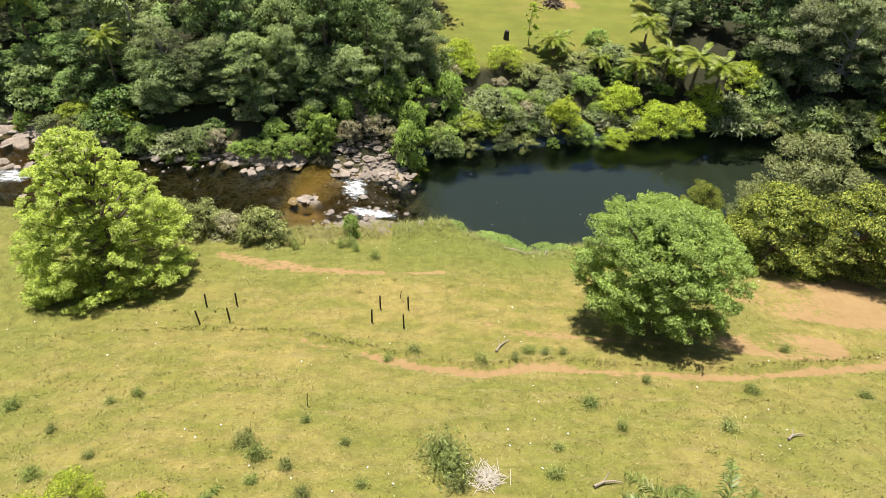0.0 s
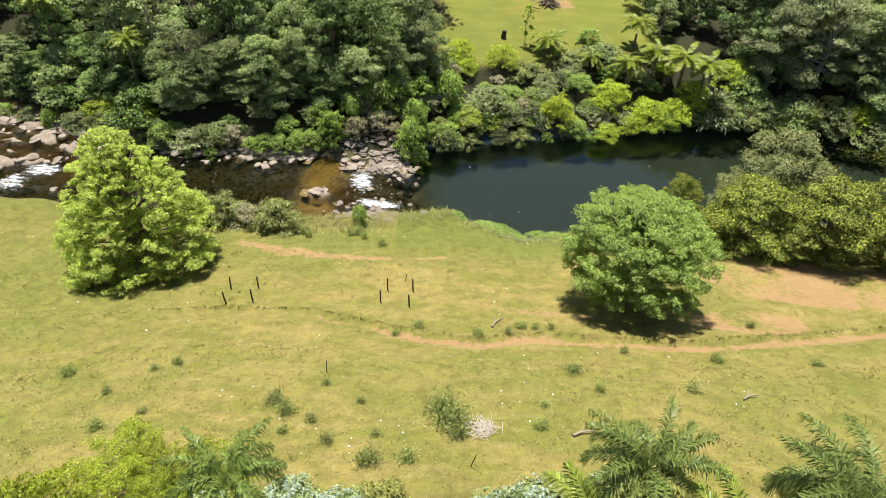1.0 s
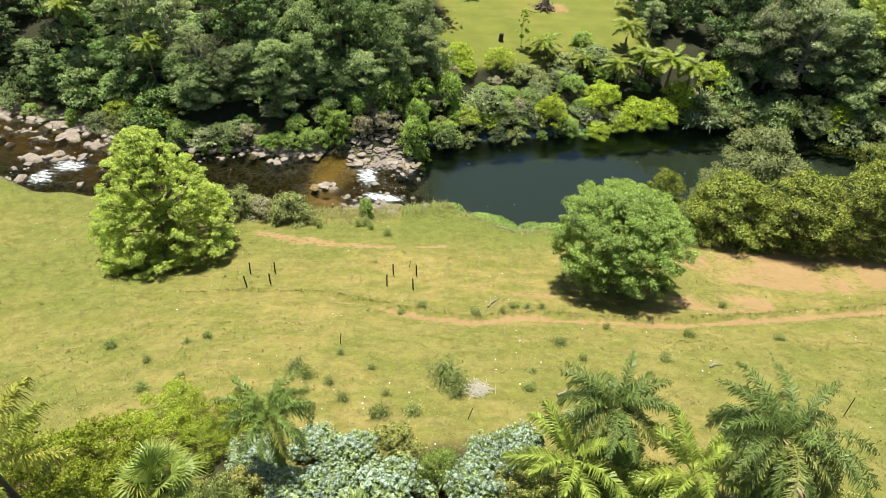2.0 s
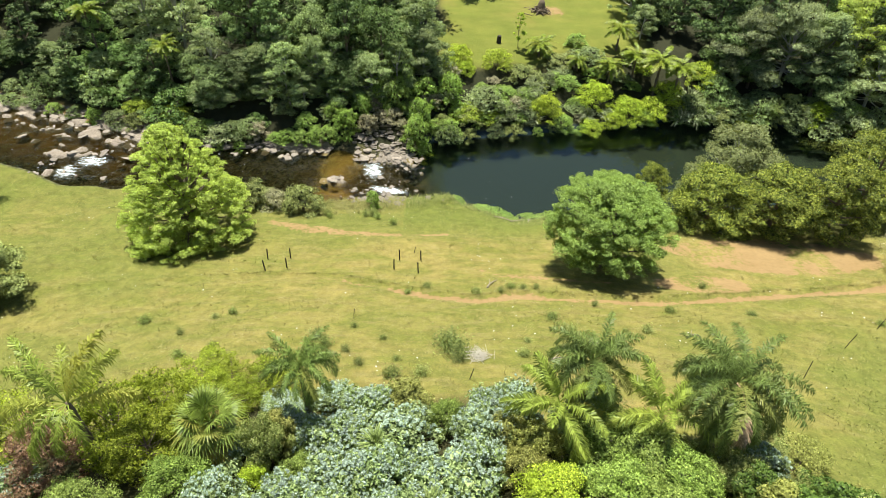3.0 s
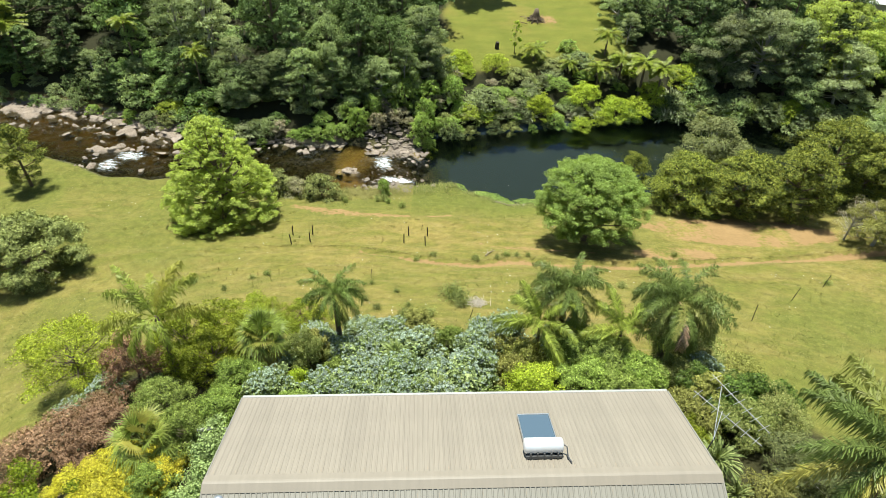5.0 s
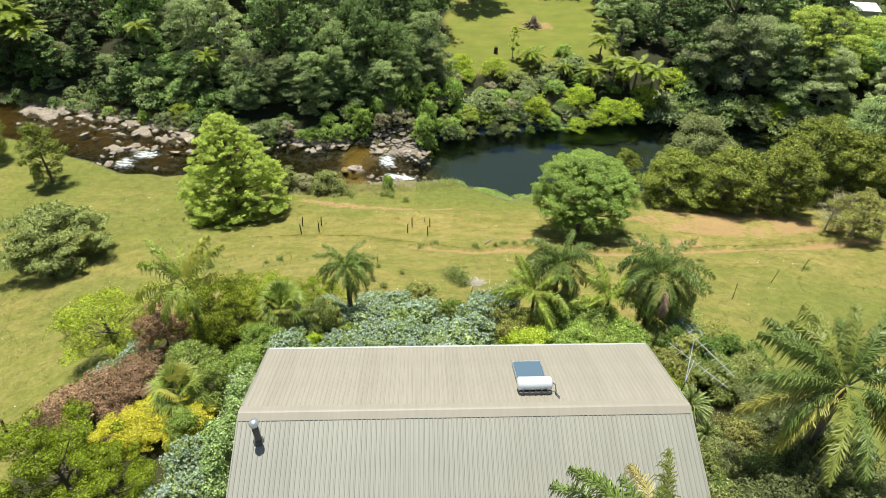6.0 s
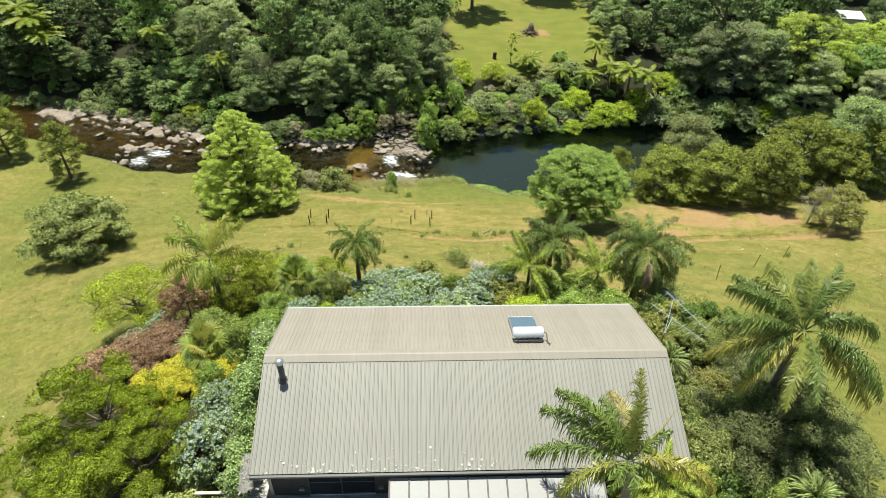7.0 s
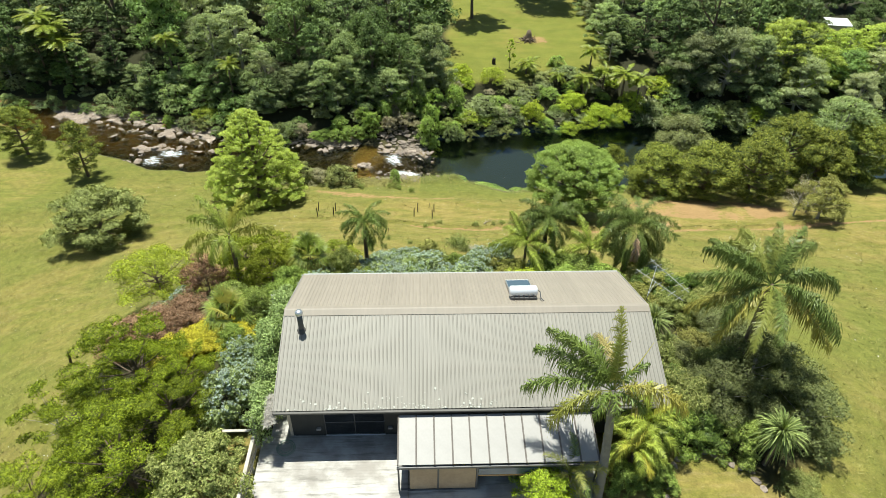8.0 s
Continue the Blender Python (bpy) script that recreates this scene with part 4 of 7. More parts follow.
THIN_OAK = tree_kind(25, 7.6, 2.2, 1.0, 60, 0.6, 0.22, 3600, LEAF_TOTARA, "flame", BARK, 0.16, 0.5, 0.7, 20, 0.35, 0.42, True)
plant("meadow_tree", THIN_OAK, -45.8, 39.9, "slim yellow-green tree beside the river bank", "tree", "meadow trees")
plant("meadow_tree", GOLD_ROW[1], -55.5, 44.5, "yellow-green tree at the river bank", "tree", "meadow trees", 0.75, 0.85)
THIN_TREE = tree_kind(24, 5.2, 2.5, 1.0, 34, 0.66, 0.22, 4200, LEAF_OLIVE, "round", PALE_BARK, 0.15, 0.45, 0.7, 34, 0.3, 0.34, True)
plant("meadow_tree", THIN_TREE, 40.3, 29.0, "small olive tree with pale bare twigs on bare soil", "tree", "meadow trees")

# near-bank row by the pool
ROW = "trees along the near bank"
for x, y, kind, size, tall in ((25.2, 37.9, DARK_ROW[0], 0.9, 0.88), (30.5, 36.4, GOLD_ROW[2], 1.1, 1.05), (35.8, 36.2, GOLD_ROW[0], 1.08, 1.12), (41.4, 41.0, GOLD_ROW[1], 1.08, 1.2), (46.6, 41.2, GOLD_ROW[2], 1.1, 1.15), (51.8, 42.4, GOLD_ROW[0], 1.1, 1.2), (59.5, 43.5, GOLD_ROW[1], 1.0, 1.1), (67, 44.5, GOLD_ROW[0], 1.1, 1.1)):
    gold = kind is not DARK_ROW[0]
    plant("bank_tree", kind, x, y, "bushy tree with golden new growth over dark shade" if gold else "bushy dark green tree on the river bank", "tree", ROW, size, tall)
plant("bank_tree", GOLD_ROW[1], 20.3, 41.2, "slim yellow-green tree between the pool and the round tree", "tree", ROW, 0.5, 0.72)
MANUKA = tree_kind(19, 8.6, 3.2, 1.2, 34, 1.0, 0.24, 6500, LEAF_MANUKA, "dome", PALE_BARK, 0.17, 0.5, 0.62, 24, 0.45, 0.36, True)
PALE_CANOPY = tree_kind(20, 8.6, 3.2, 1.2, 34, 1.0, 0.24, 6500, LEAF_GREY, "dome", PALE_BARK, 0.17, 0.5, 0.62, 24, 0.45, 0.36, True)
plant("bank_tree", MANUKA, 29.2, 43.2, "grey-green fine-leaved tree leaning over the pool", "tree", ROW, 1.25, 1.2)
plant("bank_tree", MANUKA, 25.8, 42.6, "low grey-green fine-leaved tree at the pool's edge", "tree", ROW, 0.68, 0.62)
plant("bank_tree", KANUKA[1], 49.8, 44.6, "grey-green fine-leaved tree on the bank", "tree", ROW, 1.35, 1.2)
plant("bank_tree", KANUKA[0], 60.5, 45.8, "grey-green fine-leaved tree on the bank", "tree", ROW, 1.2, 1.0)
BANK_BUSH = [tree_kind(31, 2.6, 1.8, 0.15, 26, 0.6, 0.24, 1300, LEAF_SCRUB, "dome", BARK, 0.07, 0.5, 0.8, 10, 0.6, 0.36), tree_kind(32, 2.2, 1.5, 0.15, 20, 0.5, 0.24, 800, LEAF_TWIGGY, "dome", PALE_BARK, 0.06, 0.5, 0.8, 16, 0.5, 0.22)]
for x, y, k, s in ((-18.9, 40.6, 0, 1.05), (-14.0, 39.5, 0, 1.12), (-16.7, 40.1, 1, 0.95), (-21.6, 41.2, 0, 1.0), (-24.5, 41.8, 1, 0.9)):
    plant("bank_bush", BANK_BUSH[k], x, y, "rounded olive bush at the river's edge" if k == 0 else "grey half-bare bush at the river's edge", "bush", "near-bank bushes", s)

BARE = tree_kind(26, 4.2, 1.7, 0.8, 40, 0.5, 0.16, 420, LEAF_TWIGGY, "round", PALE_BARK, 0.1, 0.5, 0.8, 40, 0.1, 0.3, True)
for x, y, size in ((38.6, 30.6, 1.0), (40.4, 31.4, 0.9)):
    plant("bank_tree", BARE, x, y, "small pale leafless tree with bare grey twigs", "tree", ROW, size, size * 1.15)

# ---- far bank ----
rng = np.random.default_rng(5)
FERN_FROND = frond_set(60, 2.6, FROND_FERN, 36, 0.5, 0.085, 0.12, ((30, -14), (16, -24), (2, -34), (-5, -40)), sweep=0.35, vee=0.0)


def tree_fern(x, y, height, size, seed):
    ob = palm(x, y, height, 0.14, FERN_FROND[:3], (7, 10, 8), "tree fern with a flat umbrella of yellow-green fronds", seed, name="tree_fern", group="tree ferns on the far bank")
    ob.scale = (0.86 * size, 0.86 * size, 1)
    return ob


FERNS = ((17.0, 66.6, 1.4, 0.8), (24.1, 66.0, 3.6, 1.0), (26.9, 64.6, 4.8, 1.3), (29.0, 63.4, 5.6, 1.2), (20.9, 65.2, 2.6, 1.0), (12.2, 69.0, 1.6, 1.05), (22.8, 71.0, 3.0, 1.0), (-60.4, 65.6, 8.0, 1.7), (-58.2, 64.2, 6.8, 1.4), (-62.4, 67.4, 8.2, 1.5), (-32, 58.5, 6.2, 0.8), (-42, 63, 7.5, 0.9))
for i, (x, y, h, s) in enumerate(FERNS):
    tree_fern(x, y, h, s, i)

LIME_BUSH = tree_kind(33, 2.6, 1.9, 0.1, 46, 0.55, 0.16, 2400, LEAF_LIME, "dome", BARK, 0.06, 0.5, 0.8, 8, 0.66, 0.42)
FRESH_BUSH = tree_kind(34, 2.6, 1.7, 0.1, 30, 0.55, 0.22, 1200, LEAF_FRESH, "dome", BARK, 0.06, 0.5, 0.8, 8, 0.62, 0.42)
for x, y, s, h in ((18.6, 62.2, 1.15, 1.25), (23.0, 61.0, 1.25, 1.1), (26.0, 61.6, 1.2, 1.1), (28.6, 63.6, 1.1, 1.3), (12.6, 59.9, 1.0, 1.3), (33.5, 66.4, 1.2, 1.2), (1.8, 66.2, 0.9, 1.0)):
    plant("bank_bush", LIME_BUSH, x, y, "dense rounded lime-green bush on the far bank", "bush", "far-bank bushes", s, h)
for x, y, s, h in ((-8.6, 59.6, 1.0, 1.5), (-5.4, 60.2, 1.1, 1.5), (-2.4, 59.4, 1.0, 1.4), (0.6, 60.2, 1.0, 1.5), (-5.6, 57.4, 1.0, 1.6), (-9.6, 55.8, 0.8, 1.2), (-3.0, 56.2, 0.9, 1.6), (-12.6, 54.8, 0.8, 1.2), (-7.6, 57.8, 0.8, 1.3), (-11.5, 53.4, 0.8, 1.4), (-10.9, 54.0, 0.6, 1.2), (-13.4, 53.0, 0.75, 0.75), (-14.8, 53.0, 0.7, 0.7), (-16.4, 52.6, 0.75, 0.62), (-18.0, 52.6, 0.7, 0.55), (-19.4, 52.5, 0.55, 0.45), (-16.0, 54.2, 0.8, 0.8), (-3.4, 54.2, 0.95, 1.5), (-2.6, 53.6, 0.7, 1.0)):
    plant("bank_bush", FRESH_BUSH, x, y, "bright green bush above the river rocks", "bush", "far-bank bushes", s, h)
for x, y, s, h in ((0.4, 56.4, 1.1, 1.5), (-1.2, 56.6, 0.8, 1.2), (2.6, 58.8, 1.3, 1.3), (4.8, 60.4, 1.5, 1.6), (7.2, 60.0, 1.2, 1.3), (9.6, 60.2, 1.0, 1.2), (6.6, 66.0, 1.2, 1.6), (9.8, 64.6, 1.4, 1.4), (10.6, 62.0, 1.2, 1.2), (15.4, 64.0, 1.2, 1.1), (14.6, 67.4, 1.2, 0.9), (18.6, 68.0, 1.3, 1.2), (17.4, 71.2, 1.0, 1.2), (-28.5, 53.6, 1.2, 1.3), (-31.2, 55.4, 1.1, 1.5), (-25.4, 53.0, 1.1, 1.0), (-36.0, 57.2, 1.2, 1.2)):
    plant("bank_bush", (UNDER[1], BANK_BUSH[0], FRESH_BUSH, LIME_BUSH, BANK_BUSH[1])[int(x * 7.3) % 5], x, y, "grey-green scrubby bush on the far bank", "bush", "far-bank bushes", s * 0.8, h * 0.55)
for x, y, s, h in ((-9.0, 54.2, 0.75, 1.1), (-7.4, 55.2, 0.8, 0.9), (-6.0, 56.0, 0.7, 0.8), (-5.0, 55.2, 0.6, 0.7), (-21.4, 53.2, 0.8, 0.9), (-8.4, 56.4, 0.7, 0.9)):
    plant("bank_bush", BANK_BUSH[1], x, y, "pale grey half-bare bush among the bank stones", "bush", "far-bank bushes", s, h)
for x, y, s, h in ((-22.6, 53.4, 0.9, 0.9), (-24.2, 53.0, 0.8, 0.9), (-13.6, 55.6, 0.7, 0.8), (-9.6, 57.6, 0.8, 0.9), (-4.0, 57.4, 0.8, 0.8), (-18.8, 55.6, 0.8, 0.7)):
    plant("bank_bush", UNDER[1], x, y, "grey-green fine-leaved bush above the river stones", "bush", "far-bank bushes", s * 0.8, h * 0.8)
fill = np.random.default_rng(37)
for i in range(40):
    x = fill.uniform(-3, 29)
    shore, edge = float(far_shore(np.array([x]))[0]), 65.2 + 0.2 * x
    y = shore + 1.5 + (edge - shore - 2.0) * fill.random()
    kind = (BANK_BUSH[1], FRESH_BUSH, BANK_BUSH[0], FRESH_BUSH, LIME_BUSH if x > 10 else BANK_BUSH[1], UNDER[1], LIME_BUSH)[i % 7]
    size = fill.uniform(0.4, 0.75) if x > 12 else fill.uniform(0.55, 1.0)
    plant("bank_bush", kind, x, y, "mixed green scrub on the slope below the lawn", "bush", "far-bank bushes", size, size * fill.uniform(0.5, 0.95))
for i in range(7):
    plant("forest_tree", KANUKA[i % 2], -26.0 + 2.4 * i, 56.6 + 0.5 * (i * 3 % 4), "young grey-green tree at the foot of the far forest", "tree", "far forest", 0.5 + 0.06 * (i % 3), 0.48 + 0.05 * (i * 2 % 3))
FLAX = [mesh_of("leaf_rosette", *swords(np.random.default_rng(s), 110, 2.1, 0.13, 25, 85, 0.35), LEAF_SWORD) for s in (1, 2)]
for i, (x, y, s) in enumerate(((17.8, 60.4, 1.0), (20.4, 60.6, 0.9), (11.2, 59.4, 0.8), (30.2, 61.6, 1.5), (32.0, 61.8, 1.6), (33.6, 62.4, 1.4), (31.4, 63.8, 1.4), (-2.2, 59.4, 0.9), (0.4, 60.2, 1.0))):
    root = thing("flax_plant", pose(x, y, ground_z(x, y), 0, 0, 40 * i) @ Matrix.Scale(s, 4), "flax clump with long arching sword leaves at the water", "flax", "flax clumps")
    part("leaf_rosette", FLAX[i % 2], root)

# the ragged fringe along the far waterline
fringe = np.random.default_rng(15)
for i in range(112):
    x = -72 + 1.32 * i + fringe.uniform(-0.5, 0.5)
    if -21 < x < -1:
        continue
    y = float(far_shore(np.array([x]))[0]) + (fringe.uniform(-0.2, 0.5) if i % 2 else fringe.uniform(1.2, 2.8))
    kind = (UNDER[0], UNDER[1], UNDER[1], FRESH_BUSH, UNDER[0], BANK_BUSH[0], LIME_BUSH)[int(fringe.random() * (7 if x > 8 else 6))]
    size = fringe.uniform(0.45, 0.75) * (0.75 if -34 < x < -12 else 0.6 if 10 < x < 30 else 1.0)
    plant("bank_bush", kind, x, y, "overhanging scrub at the far waterline", "bush", "far-bank bushes", size, size * fringe.uniform(0.8, 1.25), sink=0.25)

for i in range(30):
    x = -78 + 2.3 * i if i < 28 else 36 + 3 * (i - 28)
    if -12 < x < 0:
        continue
    y = float(far_shore(np.array([x]))[0]) + (fringe.uniform(3.0, 7.0) if x < -25 or x > 2 else fringe.uniform(6.5, 8.5))
    kind = (NATIVE[0], KANUKA[0], NATIVE[2])[i % 3]
    size = fringe.uniform(0.45, 0.7)
    plant("forest_tree", kind, x, y, "young tree at the forest edge", "tree", "far forest", size, size * fringe.uniform(0.75, 1.05))
for i in range(4):
    x = 14.5 + 3.4 * i + fringe.uniform(-0.4, 0.4)
    y = float(far_shore(np.array([x]))[0]) + fringe.uniform(-0.1, 0.6)
    plant("bank_bush", LIME_BUSH if i % 3 else FRESH_BUSH, x, y, "lime-green bush that hangs over the pool", "bush", "far-bank bushes", fringe.uniform(0.7, 0.95), fringe.uniform(0.6, 0.9))

# forest on the far side, behind the bank
spots = []
for iy in range(20):
    for ix in range(40):
        x = -112 + ix * 6.3 + rng.uniform(-1.9, 1.9) + (iy % 2) * 3.1
        y = 54.5 + iy * 4.7 * (1 + 0.05 * iy) + rng.uniform(-1.4, 1.4)
        back = y - float(far_shore(np.array([x]))[0])
        if -25 < x < 0.5 and back < 8.5:
            continue
        if back < 1.2 or y > 104 or abs(x) > 30 + 0.62 * y:
            continue
        if -2.5 < x < 31 and y > 55:
            if y < 122 or x < 1 or x > 27:
                if not (x > 29.5 and y > 76):
                    continue
        if 27 < x < 36 and back < 6:
            continue
        if (60 < x < 79 and 73 < y < 95) or (53 < x < 65 and 63 < y < 76):
            continue
        spots.append((x, y, back))
for x, y, back in spots:
    u = rng.random()
    far_off = relief(np.array([x]), np.array([y]), 18.0, 61)[0]
    if back < 3.0:
        kind, size, what = (UNDER[int(u * 2)], rng.uniform(0.9, 1.4), "scrubby bush under the far forest edge")
    elif x > 26 and y > 70 and x < 60 and u < 0.6:
        u = u / 0.6
        kind, size, what = (CONIFER[int(u * 2)], rng.uniform(0.85, 1.15), "tall dark conifer in the far forest")
    elif far_off > 0.1:
        kind, size, what = (KANUKA[int(u * 2)], rng.uniform(0.75, 1.4), "grey-green canopy tree in the far forest")
    elif far_off < -0.2:
        kind, size, what = (CONIFER[int(u * 2)], rng.uniform(0.7, 1.0), "dark conifer in the far forest")
    else:
        kind, size, what = (NATIVE[int(u * 3)], rng.uniform(0.65, 1.45), "dark green canopy tree in the far forest")
    if back < 9 and kind not in UNDER:
        size *= 0.82
    if back > 20 and kind not in CONIFER:
        kind = FAR_NATIVE[int(u * 3) % 3]
    low_bush = kind in UNDER
    plant("forest_bush" if low_bush else "forest_tree", kind, x, y, what, "bush" if low_bush else "tree", "far forest", size, size * rng.uniform(0.8, 1.3))
taken = np.array([(x, y) for x, y, _ in spots])
for iy in range(17):
    for ix in range(46):
        x, y = -92 + 4.2 * ix + rng.uniform(-1, 1), 55 + 3.0 * iy + rng.uniform(-1, 1)
        back = y - float(far_shore(np.array([x]))[0])
        open_ground = lawn_at(np.array([x]), np.array([y]))[0] > 0.1 or -3.5 < x < 32 or (60 < x < 79 and 73 < y < 95)
        if (ix + 2 * iy) % 3 == 0 or open_ground or back < (8.0 if -25 < x < 0.5 else 4.0) or abs(x) > 30 + 0.62 * y or np.hypot(taken[:, 0] - x, taken[:, 1] - y).min() < 4.1:
            continue
        plant("forest_bush", UNDER[(ix + iy) % 2], x, y, "undergrowth in a gap of the far forest", "bush", "far forest", rng.uniform(0.8, 1.2))
SHADE = tree_kind(17, 15.0, 5.2, 7.0, 46, 1.6, 0.6, 4200, LEAF_DARK, "round", BARK, 0.3, 0.6, 0.7)
plant("forest_tree", SHADE, 4.2, 92.0, "tall tree that shades the far lawn", "tree", "far forest", 0.85, 1.3)
plant("forest_tree", SHADE, 18.0, 103.0, "tall tree that shades the far lawn", "tree", "far forest", 1.1, 1.2)
FAR_LIME = tree_kind(18, 9.0, 4.0, 1.2, 60, 0.95, 0.36, 3200, LEAF_OAK, "round", PALE_BARK, 0.2, 0.6, 0.6, 24, 0.4, 0.44)
for x, y, size, tall in ((57.0, 66.0, 0.9, 0.85), (51.5, 67.0, 1.1, 1.2), (62.5, 69.5, 0.9, 0.85), (68.0, 70.5, 0.95, 0.9), (58.5, 73.0, 0.8, 0.8)):
    plant("forest_tree", FAR_LIME, x, y, "yellow-green tree in the far forest", "tree", "far forest", size, tall)
plant("forest_tree", PALE_CANOPY, 38, 66.5, "tall grey-green tree on the far bank", "tree", "far forest", 1.15, 1.2)
plant("forest_tree", PALE_CANOPY, 43, 66.0, "tall grey-green tree on the far bank", "tree", "far forest", 1.25, 1.3)

for x, y, kind, size, tall in ((47.0, 65.5, PALE_CANOPY, 1.1, 1.15), (48.5, 61.5, NATIVE[2], 0.75, 0.8), (53.5, 62.5, PALE_CANOPY, 1.1, 1.1), (61.5, 66.5, NATIVE[0], 0.9, 0.8), (62.0, 61.5, PALE_CANOPY, 0.9, 0.9), (66.5, 66.0, KANUKA[0], 1.1, 0.9), (57.0, 71.5, NATIVE[1], 0.8, 0.65), (-4.6, 63.0, NATIVE[2], 0.8, 0.9), (-7.6, 61.5, NATIVE[0], 0.9, 1.05), (-4.2, 68.5, NATIVE[1], 0.8, 0.9), (-11.6, 60.6, CONIFER[0], 0.7, 0.9), (-15.6, 60.6, NATIVE[0], 0.8, 1.0), (-20.0, 60.2, CONIFER[0], 0.7, 0.8), (36.5, 67.5, NATIVE[2], 1.0, 1.1), (34.5, 64.0, UNDER[0], 1.0, 1.0), (39.5, 61.8, UNDER[1], 1.1, 1.1), (44.0, 60.6, UNDER[0], 1.0, 0.9), (47.6, 59.4, UNDER[1], 1.3, 1.3), (51.4, 59.2, UNDER[1], 1.4, 1.5), (55.6, 58.8, UNDER[1], 1.3, 1.3), (60.0, 58.9, UNDER[0], 1.2, 1.2), (66.0, 83.0, UNDER[0], 0.8, 0.7), (70.0, 82.0, UNDER[1], 0.9, 0.7), (75.0, 85.5, UNDER[0], 0.9, 0.9), (70.5, 86.8, UNDER[1], 0.8, 0.75), (73.5, 87.0, UNDER[0], 0.7, 0.65), (63.0, 78.0, NATIVE[2], 0.6, 0.5), (67.5, 77.0, KANUKA[0], 0.6, 0.5), (72.5, 77.5, NATIVE[0], 0.6, 0.45), (77.0, 89.0, NATIVE[2], 0.8, 0.8), (66.5, 91.5, NATIVE[1], 0.8, 0.8)):
    bushy = kind in UNDER
    plant("forest_bush" if bushy else "forest_tree", kind, x, y, "green canopy tree at the forest edge" if not bushy else "scrubby bush at the forest edge", "bush" if bushy else "tree", "far forest", size, tall)

for i in range(18):
    x = 31.5 + 1.75 * i
    y = float(far_shore(np.array([x]))[0]) + fringe.uniform(0.2, 1.6)
    size = fringe.uniform(0.8, 1.25)
    plant("bank_bush", (UNDER[1], FRESH_BUSH, BANK_BUSH[0], UNDER[1], LIME_BUSH)[i % 5], x, y, "sunlit scrub on the bank beyond the pool", "bush", "far-bank bushes", size, size * fringe.uniform(0.8, 1.2))
for i, (x, back) in enumerate(((-24.2, 5.6), (-21.0, 6.4), (-18.2, 5.2), (-15.0, 6.2), (-11.8, 5.6), (-8.8, 6.6), (-5.6, 6.8), (-2.6, 7.6), (-26.8, 4.6), (-13.4, 8.6), (-19.6, 8.8))):
    y = float(far_shore(np.array([x]))[0]) + back
    plant("forest_tree", (NATIVE[0], PALE_CANOPY, KANUKA[1], PALE_CANOPY)[i % 4], x, y, "leafy tree hanging over the far bank", "tree", "far forest", 0.62 + 0.06 * (i % 3), 0.66 + 0.07 * (i % 4))

# the far lawn
for i in range(14):
    x, y = 26.6 + 1.2 * (i % 3), 74 + 2.4 * i
    plant("forest_tree", (KANUKA[0], CONIFER[1], NATIVE[2])[i % 3], x, y, "tree at the edge of the far lawn", "tree", "far forest", 0.55 + 0.12 * (i % 4), 0.6 + 0.1 * (i % 4))
sapling = tree_kind(35, 4.8, 0.8, 1.4, 14, 0.32, 0.2, 420, LEAF_LIME, "flame", BARK, 0.04, 0.5)
plant("lawn_tree", sapling, 9.6, 70.6, "thin sapling on the mown lawn", "tree")
mound = thing("stump", pose(13.7, 81.5, ground_z(13.7, 81.5)) @ Matrix.Diagonal((0.8, 0.8, 0.9, 1)), "weathered tree stump on bare soil in the lawn", "tree stump")
srng = np.random.default_rng(9)
pieces = [tube([(0, 0, -0.3), (0.05, 0, 0.5), (0.1, 0.05, 1.2), (0.1, 0.1, 1.9)], [1.0, 0.75, 0.6, 0.35], 11)]
for a in range(9):
    d = np.array([math.cos(a * 0.7), math.sin(a * 0.7), 0])
    pieces.append(tube([d * 0.3 + [0, 0, 0.4], d * 1.0 + [0, 0, 0.18], d * 1.9 + [0, 0, -0.15]], [0.3, 0.2, 0.08], 6))
for a in range(70):
    p = srng.normal(size=2) * (0.9, 0.7)
    d = np.array([srng.normal(), srng.normal(), 0.35 * srng.normal()]) * 0.4
    q = np.array([p[0], p[1], 0.1 + max(0.0, 0.9 - 0.6 * np.hypot(*p))])
    pieces.append(tube([q - d, q, q + d], [0.05, 0.08, 0.03], 4))
part("wood", mesh_of("wood", *joined(pieces), BARK, True), mound)
bit = thing("log", pose(7.1, 71.8, ground_z(7.1, 71.8)), "short dark upright log on the mown lawn", "log")
part("wood", mesh_of("wood", *tube([(0, 0, -0.1), (0, 0, 0.45), (0.05, 0, 0.95)], [0.33, 0.3, 0.26], 10), POST_WOOD), bit)
hut = thing("shed", pose(70.0, 86.5, ground_z(70.0, 86.5) + 0.0, 0, 0, -8) @ Matrix.Diagonal((0.72, 0.72, 0.9, 1)), "small far shed with a white roof among trees", "shed")
part("wall", box("wall", (-2.6, -2, -0.5), (2.6, 2, 2.4), BEIGE), hut)
part("roof", box("roof", (-2.9, -2.2, 2.4), (2.9, 2.2, 2.52), SHED_ROOF), hut, m=pose(0, 0, 0.15, 6, 0, 0))

